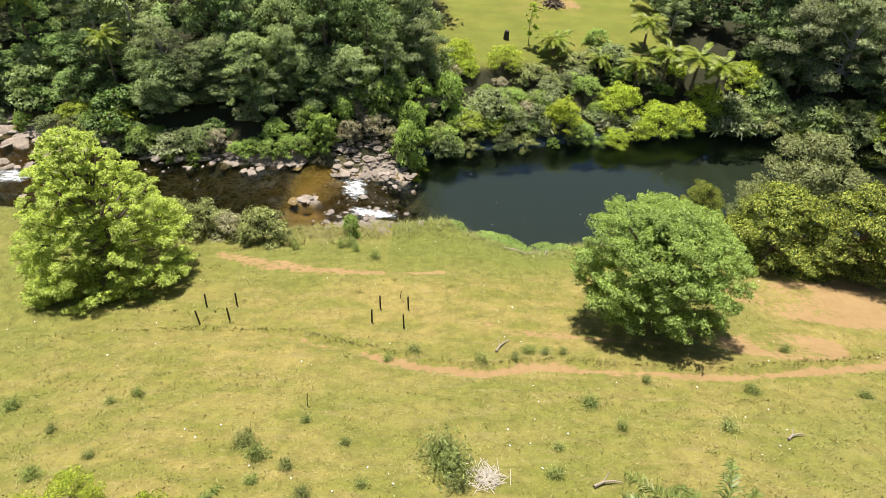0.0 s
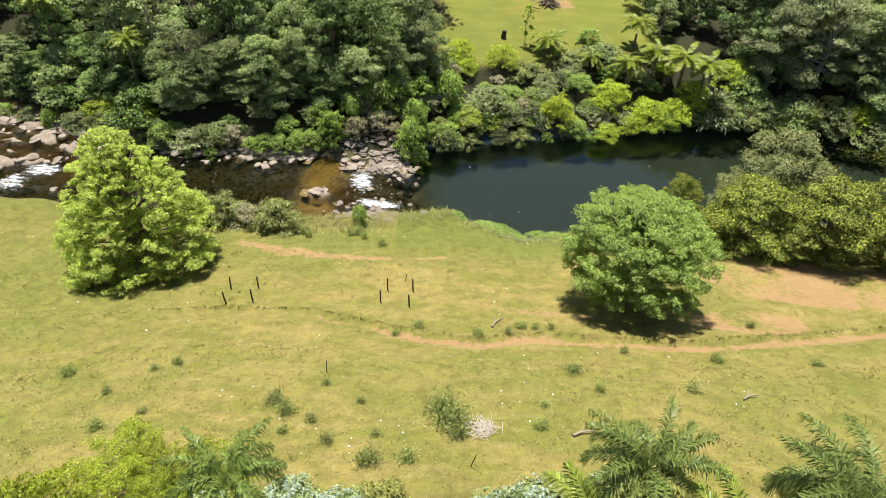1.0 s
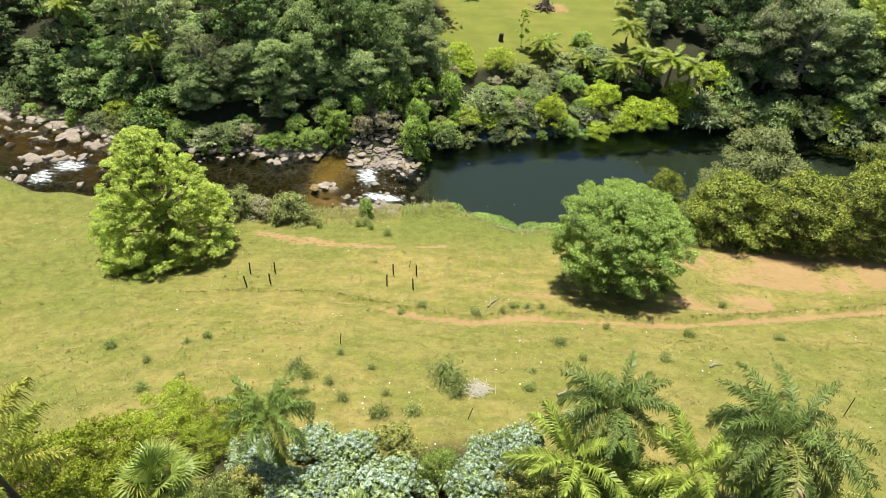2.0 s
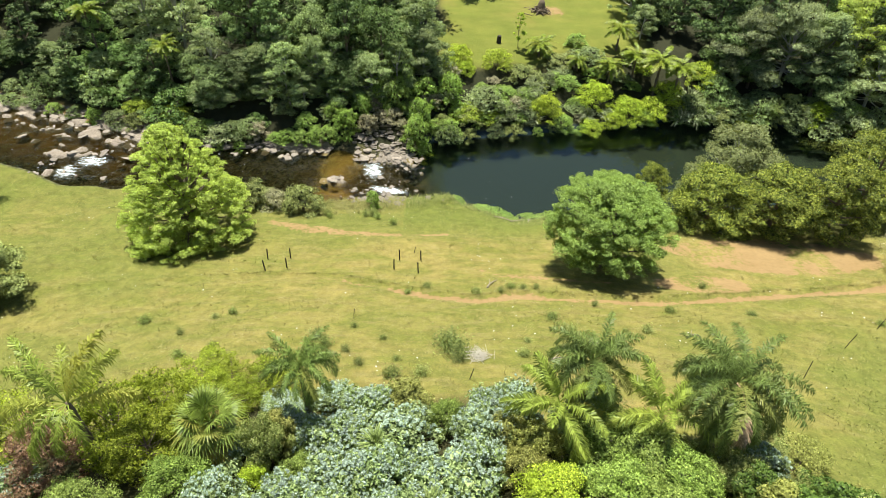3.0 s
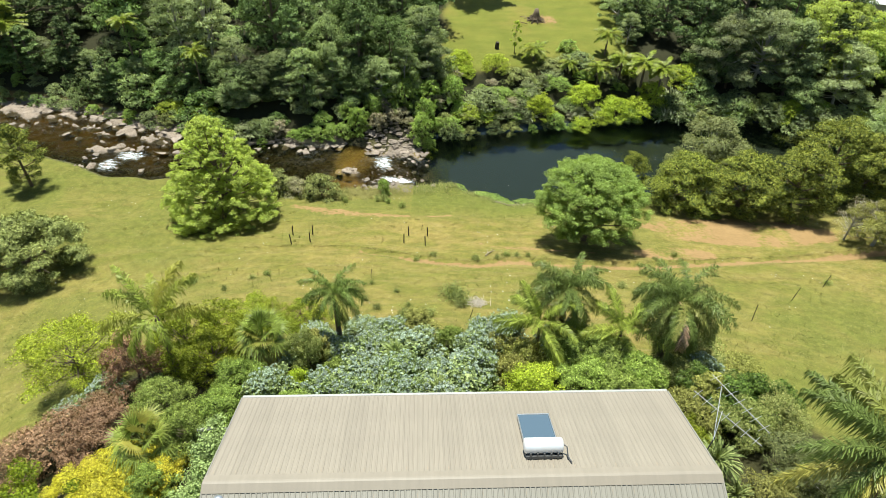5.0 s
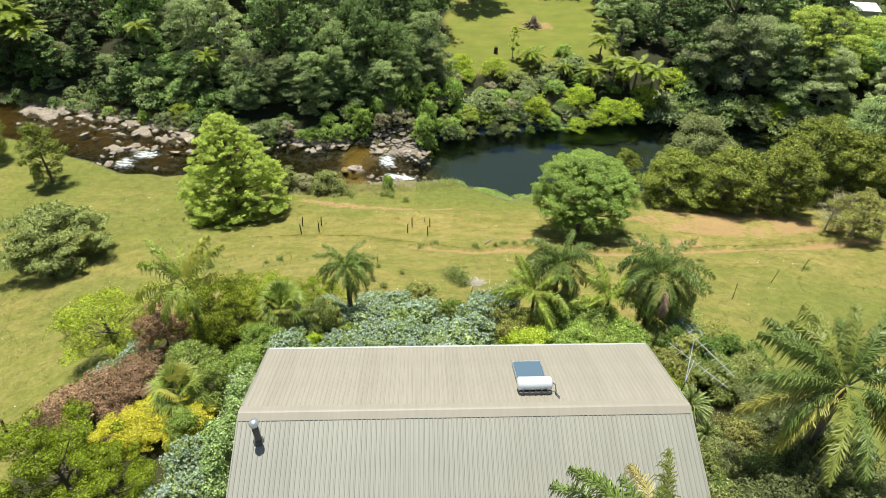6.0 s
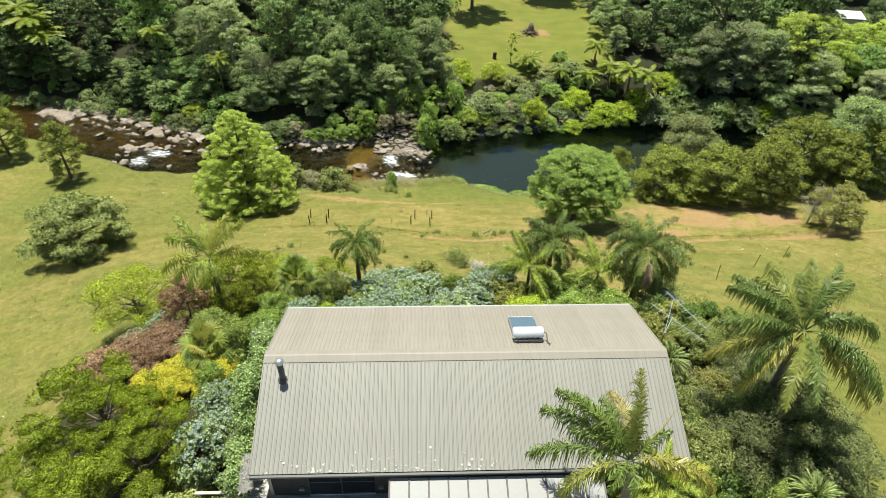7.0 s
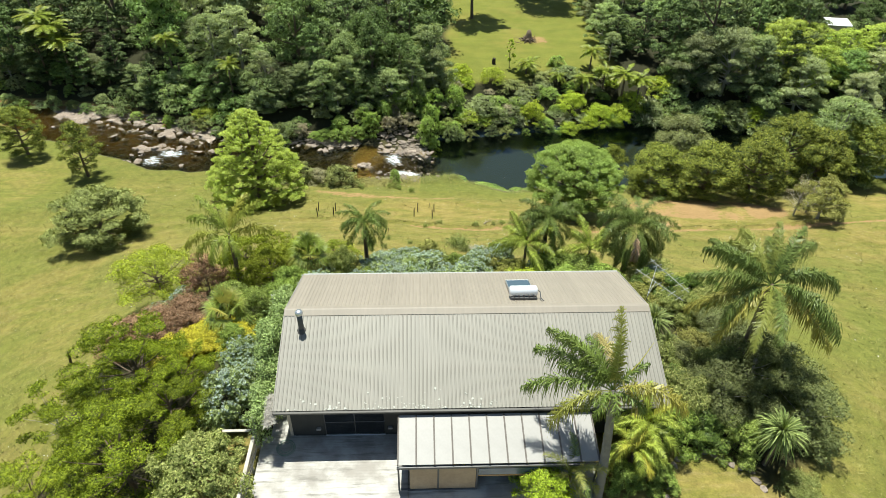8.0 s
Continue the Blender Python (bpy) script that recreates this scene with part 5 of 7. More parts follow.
# ---- rocks ----
def rock_mesh(seed):
    r = np.random.default_rng(seed)
    bm = bmesh.new()
    bmesh.ops.create_icosphere(bm, subdivisions=2, radius=1.0)
    cuts = [(Vector(r.normal(size=3)).normalized(), r.uniform(0.5, 0.85)) for _ in range(8)]
    for v in bm.verts:
        for n, d in cuts:
            over = v.co.dot(n) - d
            if over > 0:
                v.co -= n * over * 0.85
        v.co += v.co.normalized() * (0.22 * noise.noise(v.co * 1.7 + Vector((seed, 0, 0))) + 0.16 * noise.noise(v.co * 4.0 + Vector((0, seed, 0))))
        v.co.z *= 0.5
    return bm_mesh(bm, "rock", ROCK)


ROCKS = [rock_mesh(s) for s in range(6)]


def rocks(count, place, lo, hi, seed, label, thick=1.0):
    r = np.random.default_rng(seed)
    for i in range(count):
        x, y = place(r)
        if min(math.hypot(x + 8.3, y - 48.5), math.hypot((x + 6.5) / 1.7, y - 45.0), math.hypot((x + 40) / 1.8, y - 48.4), math.hypot(x + 42, y - 46.2)) < 1.1:
            continue
        s = 0.68 * (lo + (hi - lo) * r.random() ** 2.5)
        base = max(ground_z(x, y), float(water_level(x, y)) - 0.25 * s)
        ob = tagged(new("rock", ROCKS[i % 6]), label, "rock", "river rocks")
        ob.matrix_basis = pose(x, y, base + 0.05 * s, r.uniform(-14, 14), r.uniform(-14, 14), r.uniform(0, 360)) @ Matrix.Diagonal((s * r.uniform(0.9, 1.6), s, s * r.uniform(0.7, 1.1) * thick, 1))


rocks(70, lambda r: (-7.0 + r.normal() * 2.2 + 1.2 * (u := r.random()), 42.3 + 9.2 * u), 0.15, 0.6, 1, "grey-brown boulder in the rapids", 0.6)
rocks(90, lambda r: (r.uniform(-10.2, -3.0), r.uniform(50.6, 54.2)), 0.25, 0.85, 2, "pale boulder on the river bank", 0.8)
rocks(20, lambda r: (x := r.uniform(-34, -12), float(far_shore(np.array([x]))[0]) + r.uniform(-1.0, 0.5)), 0.35, 1.0, 3, "flat pale rock shelf along the river's far edge", 0.6)
rocks(120, lambda r: (x := r.uniform(-58, -31), float(far_shore(np.array([x]))[0]) + 0.6 - 7.5 * r.random() ** 2.0), 0.3, 1.2, 4, "flat pinkish rock shelf in the upper rapids", 0.4)
rocks(24, lambda r: (-41 + r.normal() * 2.5, 47.3 + r.normal() * 1.6), 0.25, 0.9, 5, "dark wet boulder in the upper rapids")
def rubble(count, place, lo, hi, seed):
    """Small broken stone between the boulders, as one mesh."""
    r = np.random.default_rng(seed)
    out = []
    for i in range(count):
        x, y = place(r)
        s = lo + (hi - lo) * r.random() ** 2
        me = ROCKS[i % 6]
        v = np.empty(len(me.vertices) * 3)
        me.vertices.foreach_get("co", v)
        f = np.empty(len(me.polygons) * 3, int)
        me.polygons.foreach_get("vertices", f)
        a = r.uniform(0, 6.28)
        v = v.reshape(-1, 3) * [s * r.uniform(0.9, 1.5), s, s * 0.75] @ np.array([[math.cos(a), -math.sin(a), 0], [math.sin(a), math.cos(a), 0], [0, 0, 1]])
        base = max(ground_z(x, y), float(water_level(x, y)) - 0.2 * s)
        out.append((v + [x, y, base + 0.05 * s], f.reshape(-1, 3)))
    tagged(new("rubble", mesh_of("rubble", *joined(out), ROCK)), "broken pale stones heaped on the river bank and bar", "rubble", kind="stuff")


rubble(300, lambda r: (r.uniform(-10.5, -2.5), r.uniform(50.2, 55.4)) if r.random() < 0.6 else (-6.0 + r.normal() * 1.8, 43.0 + r.normal() * 1.0), 0.12, 0.45, 8)
rubble(160, lambda r: (x := r.uniform(-58, -14), float(far_shore(np.array([x]))[0]) + 0.9 - 3.0 * r.random() ** 2), 0.15, 0.6, 9)
rocks(7, lambda r: (-12.3 + r.normal() * 1.0, 45.7 + r.normal() * 0.3), 0.5, 1.2, 6, "low rock islet in the shallow river", 0.6)
rocks(8, lambda r: ((-20.2 if r.random() < 0.45 else -14.0) + r.normal() * 0.8, 51.7 + r.normal() * 0.25), 0.7, 1.5, 16, "flat pale rock shelf along the river's far edge", 0.55)

# ---- the house ----
house = thing("house", pose(0, -5, 17.4, 0, 0, 2.0), "long low house with a worn tan and grey ribbed metal roof", "house")
RIDGE, EAVE, RUN, HALF = 4.35, 2.6, 4.75, 9.0
SLOPE = math.degrees(math.atan2(RIDGE - EAVE, RUN))
LONG = math.hypot(RIDGE - EAVE, RUN)


def ribbed(name, width, length, pitch, rib, mat):
    """A ribbed sheet from the origin along -y, with real ribs."""
    prof = []
    n = round(width / pitch)
    for i in range(n):
        a = i * pitch
        prof += [(a, 0.0), (a + pitch * 0.62, 0.0), (a + pitch * 0.72, rib), (a + pitch * 0.9, rib)]
    prof.append((width, 0.0))
    v = np.array([(x, y, z) for y in (0.0, -length) for x, z in prof])
    k = len(prof)
    f = np.array([(i, i + k, i + k + 1, i + 1) for i in range(k - 1)])
    return mesh_of(name, v, f, mat)


SHEET_S = ribbed("roofing_sheet", 0.75, LONG, 0.1875, 0.026, ROOF_SOUTH)
SHEET_N = ribbed("roofing_sheet", 0.75, LONG, 0.1875, 0.015, ROOF_NORTH)
for i in range(24):
    part("roofing_sheet", SHEET_S, house, m=pose(-HALF + 0.75 * i, 0, RIDGE, SLOPE, 0, 0))
    part("roofing_sheet", SHEET_N, house, m=pose(HALF - 0.75 * i, 0, RIDGE, SLOPE, 0, 180))
bm = bmesh.new()
v = [bm.verts.new(c) for c in ((-8.9, -4.7, 2.52), (8.9, -4.7, 2.52), (8.9, 4.7, 2.52), (-8.9, 4.7, 2.52), (-8.9, 0, 4.24), (8.9, 0, 4.24))]
for idx in ((3, 2, 1, 0), (0, 1, 5, 4), (2, 3, 4, 5), (0, 4, 3), (1, 2, 5)):
    bm.faces.new([v[i] for i in idx])
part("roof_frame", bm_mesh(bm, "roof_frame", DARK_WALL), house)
bm = bmesh.new()
for side in (-1, 1):
    for a, b in (((0, 4.402), (side * 0.06, 4.392)), ((side * 0.06, 4.392), (side * 0.34, 4.262)), ((side * 0.34, 4.262), (side * 0.345, 4.238))):
        q = [bm.verts.new((x, *p)) for x, p in ((-9.03, a), (9.03, a), (9.03, b), (-9.03, b))]
        bm.faces.new(q)
part("ridge_cap", bm_mesh(bm, "ridge_cap", ROOF_NORTH), house, "folded metal ridge capping")
for s in (-1, 1):
    for e in (-1, 1):
        part("barge_flashing", box("barge_flashing", (-0.03, -LONG, -0.14), (0.03, 0, 0.03), ROOF_SOUTH), house, m=pose(s * 9.02, 0, RIDGE, SLOPE, 0, 0 if e < 0 else 180))
    part("gutter", box("gutter", (-9.02, -0.07, -0.11), (9.02, 0.06, -0.01), GUTTER if s < 0 else PALE_GUTTER, 0.02), house, m=pose(0, s * 4.83, EAVE, 0, 0, 0))
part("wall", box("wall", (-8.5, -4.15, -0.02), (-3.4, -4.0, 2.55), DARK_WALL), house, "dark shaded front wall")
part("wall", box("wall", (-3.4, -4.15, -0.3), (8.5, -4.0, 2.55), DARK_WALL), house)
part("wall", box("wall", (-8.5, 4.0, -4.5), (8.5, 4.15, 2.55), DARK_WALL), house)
part("wall", box("wall", (-8.65, -4.15, -2.0), (-8.5, 4.15, 2.55), BEIGE), house)
part("wall", box("wall", (8.5, -4.15, -2.0), (8.65, 4.15, 2.55), BEIGE), house)
for u0, u1 in ((-6.9, -5.55), (-5.5, -4.15)):
    win = part("window", box("window", (u0, -4.19, 0.1), (u1, -4.14, 2.05), GLASS, 0), house, "dark sliding glass door")
    part("frame", box("frame", (u0 - 0.04, -4.23, 0.0), (u1 + 0.04, -4.13, 0.07), STEEL), win)
    part("frame", box("frame", (u0 - 0.04, -4.22, 1.0), (u1 + 0.04, -4.13, 1.04), DARK_STEEL), win)
    part("frame", box("frame", (u0 - 0.04, -4.22, 0.1), (u0, -4.13, 2.05), DARK_STEEL), win)
for u in (-7.25, -3.85):
    part("wall_light", box("wall_light", (u - 0.11, -4.3, 0.5), (u + 0.11, -4.15, 0.62), WHITE_SHEET, 0.02), house, "small white wall light")
# lichen along the lower edge of the south slope
r = np.random.default_rng(3)
spots = []
for i in range(420):
    u, w = r.uniform(-8.9, 8.9), LONG - abs(r.normal()) ** 1.7 * 0.2 - 0.03
    if relief(np.array([u]), np.array([w]), 0.9, 71)[0] < -0.1:
        continue
    size, turn = 0.016 + 0.05 * r.random() ** 2.5, r.uniform(0, 6.28)
    rim = [(u + size * r.uniform(0.75, 1.2) * math.cos(turn + k * 1.047), w + size * r.uniform(0.75, 1.2) * math.sin(turn + k * 1.047)) for k in range(6)]
    flat = [(p, -q * math.cos(math.radians(SLOPE)), RIDGE - q * math.sin(math.radians(SLOPE)) + 0.036) for p, q in rim]
    spots.append((np.array(flat), np.array([(0, 1, 2, 3), (0, 3, 4, 5)])))
lv, lf = joined(spots)
tagged(part("lichen", mesh_of("lichen", lv, lf, LICHEN), house, "pale lichen along the lower roof edge"), kind="stuff")
flue = part("flue", mesh_of("flue", *tube([(0, 0, -0.35), (0, 0, 0.2), (0, 0, 1.05)], [0.13, 0.13, 0.13], 14), DARK_STEEL, True), house, "dark steel chimney flue", pose(-8.1, -1.02, 4.0))
part("cap", mesh_of("cap", *tube([(0, 0, 1.0), (0, 0, 1.12), (0, 0, 1.2), (0, 0, 1.24)], [0.17, 0.19, 0.15, 0.03], 14), STEEL, True), flue, "bright steel cap")
part("flashing", mesh_of("flashing", *tube([(0, 0, -0.25), (0, 0, -0.02), (0, 0, 0.1)], [0.3, 0.22, 0.14], 14), GUTTER, True), flue)

# solar water heater on the north slope
NS = pose(0, -5, 17.4, 0, 0, 2.0) @ pose(2.9, 0, RIDGE, SLOPE, 0, 180)
heater = thing("solar_water_heater", NS @ pose(0, -1.15, 0.04), "solar water heater with a silver tank above a sky-tinted glass collector", "water heater")
part("collector", box("collector", (-0.6, -2.15, 0.06), (0.6, -0.22, 0.15), COLLECTOR), heater, "glass collector panel tinted like reflected sky")
for a, b in (((-0.64, -2.19, 0.05), (-0.6, -0.2, 0.17)), ((0.6, -2.19, 0.05), (0.64, -0.2, 0.17)), ((-0.64, -2.2, 0.05), (0.64, -2.15, 0.17))):
    part("collector_rim", box("collector_rim", a, b, STEEL), heater)
part("tank", mesh_of("tank", *tube([(-0.73, 0, 0.36), (-0.71, 0, 0.36), (-0.66, 0, 0.36), (0.66, 0, 0.36), (0.71, 0, 0.36), (0.73, 0, 0.36)], [0.02, 0.22, 0.28, 0.28, 0.22, 0.02], 20), TANK_PAINT, True), heater, "silver horizontal tank")
part("cradle", box("cradle", (-0.66, 0.02, 0.0), (0.66, 0.3, 0.12), DARK_STEEL), heater, "black tank cradle")
for u in (-0.5, -0.25, 0.0, 0.25, 0.5):
    part("bracket", box("bracket", (u - 0.03, 0.24, 0.0), (u + 0.03, 0.33, 0.25), DARK_STEEL), heater)
part("pipe", mesh_of("pipe", *tube([(-0.72, 0.0, 0.4), (-0.85, 0.1, 0.35), (-0.86, 0.3, 0.1), (-0.95, 0.55, 0.04)], 0.028, 6), DARK_STEEL), heater)

# aerial at the gable
aerial = thing("antenna", pose(9.35, -3.2, 0), "pale television antenna with two long booms beside the roof", "antenna")
part("mast", rod("mast", (0, 0.3, ground_z(9.35, -2.9)), (0.45, 0.6, 20.7), 0.022, DARK_STEEL), aerial)
for a, b in (((0.45, 3.0, 20.4), (2.35, 0.45, 20.35)), ((1.4, 3.7, 20.6), (2.75, 0.9, 20.55))):
    a, b = Vector(a), Vector(b)
    boom = part("boom", rod("boom", a, b, 0.02, PALE_GUTTER), aerial)
    across = (b - a).cross(Vector((0, 0, 1))).normalized()
    for k in range(7):
        p = a.lerp(b, (k + 0.4) / 7)
        part("element", rod("element", p - across * 0.32, p + across * 0.32, 0.009, STEEL, 5), boom)
part("brace", rod("brace", (0.4, 0.55, 20.6), (1.3, 2.0, 20.4), 0.015, STEEL), aerial)
part("brace", rod("brace", (0.4, 0.55, 20.6), (1.6, 3.1, 20.55), 0.015, STEEL), aerial)

# deck, path and their rail
HM = pose(0, -5, 17.4, 0, 0, 2.0)


def local_structure(name, me, label, category):
    ob = tagged(new(name, me), label, category, kind="structure")
    ob.matrix_basis = HM
    return ob


local_structure("deck", box("deck", (-9.95, -13.5, -0.9), (-3.0, -4.16, 0.0), CONCRETE), "pale bleached board deck with grey water marks", "deck")
local_structure("path", box("path", (-9.6, -4.14, -0.9), (-8.67, 0.5, -0.02), CONCRETE), "pale narrow path along the end wall", "path")
local_structure("terrace", box("terrace", (-2.98, -9.5, -0.9), (5.6, -4.17, -0.05), CONCRETE), "shaded terrace under the lean-to roof", "terrace")
rail = thing("railing", HM @ pose(-10.1, -4.6, 0), "weathered grey timber railing along the deck", "railing")
for k in range(5):
    part("post", box("post", (-0.05, -1.35 * k - 0.05, -0.6), (0.05, -1.35 * k + 0.05, 1.0), GREY_WOOD), rail)
part("handrail", box("handrail", (-0.08, -5.5, 1.0), (0.08, 0.08, 1.06), GREY_WOOD), rail)
part("handrail", box("handrail", (-1.5, -0.06, 1.0), (-0.09, 0.08, 1.06), GREY_WOOD), rail)
part("rail", box("rail", (-0.03, -5.5, 0.12), (0.03, 0.0, 0.2), GREY_WOOD), rail)
for k in range(36):
    part("baluster", box("baluster", (-0.02, -0.15 * k - 0.1, 0.2), (0.02, -0.15 * k - 0.06, 1.0), GREY_WOOD, 0), rail)
hose = thing("garden_hose", HM @ pose(-8.75, -4.9, 0.0), "coiled pale green garden hose on the deck", "hose")
s = np.linspace(0, 1, 90)
part("coil", mesh_of("coil", *tube(np.stack([(0.34 + 0.1 * np.sin(9 * s)) * np.cos(40 * s), (0.34 + 0.1 * np.sin(9 * s)) * np.sin(40 * s), 0.03 + 0.12 * s], 1), 0.011, 5), plain("hose_green", (0.20, 0.27, 0.22), 0.5)), hose)

# lean-to roof over the terrace
lean_to = thing("lean_to_roof", HM @ pose(-3.4, -4.86, 2.3), "lean-to roof of white sheets with dark battens", "lean-to roof")
drop = math.degrees(math.atan2(0.5, 2.2))
SHEET_W = box("roof_panel", (0.01, -2.27, -0.012), (0.785, 0, 0.012), WHITE_SHEET, 0)
for i in range(11):
    part("roof_panel", SHEET_W, lean_to, m=pose(0.795 * i, 0, 0, drop, 0, 0))
BATTEN = box("batten", (-0.034, -2.29, -0.05), (0.034, 0, 0.05), BATTEN_PAINT, 0.006)
for i in range(12):
    part("batten", BATTEN, lean_to, m=pose(0.795 * i, 0, 0, drop, 0, 0))
part("beam", box("beam", (-0.05, -2.3, -0.72), (8.8, -2.2, -0.6), DARK_STEEL), lean_to)
for u in (0.02, 1.75, 3.45, 6.2, 8.7):
    part("post", box("post", (u - 0.04, -2.29, -2.75), (u + 0.04, -2.21, -0.72), DARK_STEEL), lean_to)
part("rail", box("rail", (0.0, -2.3, -2.36), (3.5, -2.2, -2.28), DARK_STEEL), lean_to)
for u0, u1 in ((0.5, 1.71), (1.79, 3.4)):
    part("screen", box("screen", (u0, -2.27, -2.25), (u1, -2.23, -0.74), TAN_SCREEN, 0.004), lean_to, "beige screen panel")
part("window", box("window", (3.5, -2.27, -1.25), (6.1, -2.24, -0.8), COLLECTOR, 0), lean_to)
part("window_frame", box("window_frame", (3.5, -2.28, -1.35), (6.1, -2.2, -1.26), plain("orange_timber", (0.38, 0.22, 0.09))), lean_to)
post = thing("beam_end", HM @ pose(-9.55, 3.6, 2.05, 0, 0, 0), "white timber beam that projects from the eave", "beam")
part("timber", box("timber", (-1.15, -0.06, -0.07), (0.9, 0.06, 0.07), WHITE_SHEET), post)
part("post", box("post", (-1.15, -0.05, -4.2), (-1.03, 0.05, -0.08), GREY_WOOD), post)

# ---- fences ----
def fence_post(x, y, height=1.15, lean_x=0.0, lean_y=0.0, r=0.055, group="old fence posts"):
    root = thing("fence_post", pose(x, y, ground_z(x, y), lean_x, lean_y, 0), "dark weathered timber fence post in the pasture", "fence post", group)
    part("wood", mesh_of("wood", *tube([(0, 0, -0.4), (0, 0, 0.5 * height), (0.01, 0, height - 0.02), (0.01, 0, height)], [r, r * 0.95, r * 0.9, r * 0.6], 7), POST_WOOD), root)


for i, (x, y) in enumerate(((-14.5, 27.2), (-14.85, 29.3), (-13.05, 29.65), (-12.9, 27.75), (-4.25, 28.0), (-3.9, 29.75), (-2.1, 29.8), (-2.25, 27.45))):
    fence_post(x, y, 1.12, (i * 37 % 7) - 3, (i * 53 % 9) - 4)
for i, (x, y, h) in enumerate(((21, 13.6, 1.5), (26.1, 17.4, 1.4), (30.3, 20.2, 1.5), (-26.4, 1.0, 1.2), (-46.0, 41.0, 1.4), (50.8, 36.7, 1.3), (-2.7, 31.0, 0.7), (-9, 9.8, 1.2), (1.1, 12.0, 1.0), (-6.3, 19.2, 0.9))):
    fence_post(x, y, h, (i * 31 % 9) - 4, (i * 47 % 13) - 2, 0.024 if i != 3 else 0.09)

# ---- weeds and litter on the pasture ----
def weed_kind(seed):
    """Thin upright stalks with a haze of fine leaves."""
    g = np.random.default_rng(seed)
    stalks = joined([(v + [g.normal() * 0.25, g.normal() * 0.25, 0], f) for v, f in [swords(g, 9, 0.75, 0.022, 55, 88, 0.15) for _ in range(9)]])
    p = g.normal(size=(900, 3)) * [0.3, 0.3, 0.2] + [0, 0, 0.38]
    p = p[p[:, 2] > 0.03]
    v, f, n = flecks(g, p, unit(g, len(p)) + [0, 0, 0.4], np.tile([0.0, 0.0, 1.0], (len(p), 1)), 0.12, 0.035)
    green = mesh_of("foliage", v, f, LEAF_WEED, True)
    green.normals_split_custom_set_from_vertices(n)
    return mesh_of("stem", *stalks, LEAF_WEED), green


WEED = [weed_kind(s) for s in (41, 42)]
WEEDS = ((-20.6, 19.5, 1.1), (-8.3, 16.4, 1.2), (-7.5, 15.6, 1.2), (-6.2, 15.0, 0.8), (0.0, 15.9, 1.5), (0.4, 14.8, 1.5), (0.6, 14.0, 1.0), (4.5, 14.8, 0.9), (-6.1, 18.0, 0.6), (-14.7, 20.1, 0.8), (-15.7, 19.5, 0.7), (-17.2, 17.4, 0.7), (-16.1, 14.5, 1.0), (4.9, 24.6, 0.9), (5.8, 24.4, 0.8), (6.8, 24.5, 0.7), (-4.1, 16.5, 0.6), (-14.4, 15.5, 0.6), (-3.1, 14.0, 0.6), (-5.2, 13.5, 0.8), (5.0, 16.5, 0.6), (-3.2, 12.2, 1.3), (-1.6, 12.4, 1.1), (-7.3, 14.1, 0.7), (31, 20.8, 0.8), (4.0, 23.7, 0.7))
for i, (x, y, s) in enumerate(WEEDS):
    plant("weed_clump", WEED[i % 2], x, y, "grey-green weedy clump in dry pasture", "weed", "pasture weeds", s * (1.0 if s > 1.4 else 0.72), s * (0.8 if s > 1.4 else 0.7))
wr = np.random.default_rng(23)
for i in range(34):
    if 8 < i < 22:
        continue
    x = wr.uniform(-11.5, -4.5) if i < 22 else wr.uniform(-6, 22)
    y = wr.uniform(36.4, 39.4) if i < 22 else wr.uniform(16, 33)
    if abs(x + 3) < 2.5 and 28 < y < 34:
        continue
    plant("weed_clump", WEED[i % 2], x, y, "brown-green upright weed in the long grass", "weed", "pasture weeds", wr.uniform(0.4, 0.8), wr.uniform(0.7, 1.2) if i < 22 else wr.uniform(0.4, 0.8))
for x, y, k in ((4.2, 41.3, 0.6), (5.2, 40.9, 0.7), (6.3, 40.3, 0.55), (8.6, 40.2, 0.6), (9.8, 40.4, 0.5), (1.2, 43.0, 0.5), (3.4, 42.0, 0.45)):
    plant("grass_tussock", FRESH_BUSH, x, y, "bright green grassy tussock on the pool's edge", "tussock", "bank tussocks", k, k * 0.32, sink=0.05)
bush = plant("bank_bush", FRESH_BUSH, -7.2, 40.6, "small fresh green bush on the bank above the rapids", "bush", "near-bank bushes", 0.42, 0.75)
brush = thing("brush_pile", pose(1.7, 14.6, ground_z(1.7, 14.6)), "flat pile of bleached dead twigs on the pasture", "brush pile")
r = np.random.default_rng(17)
pieces = []
for i in range(120):
    a, p = r.uniform(0, math.pi), r.normal(size=2) * (0.4, 0.3)
    d = np.array([math.cos(a), math.sin(a), r.uniform(-0.1, 0.1)]) * r.uniform(0.15, 0.5)
    q = np.array([p[0], p[1], 0.06 + 0.14 * r.random() - 0.4 * p[1] * 0.9])
    pieces.append(tube([q - d, q, q + d], [0.012, 0.017, 0.008], 3))
tagged(part("brushwood", mesh_of("brushwood", *joined(pieces), plain("bleached_twigs", (0.44, 0.39, 0.32), 0.9, 0.2, 0, 5.0, 0.25)), brush), kind="stuff")
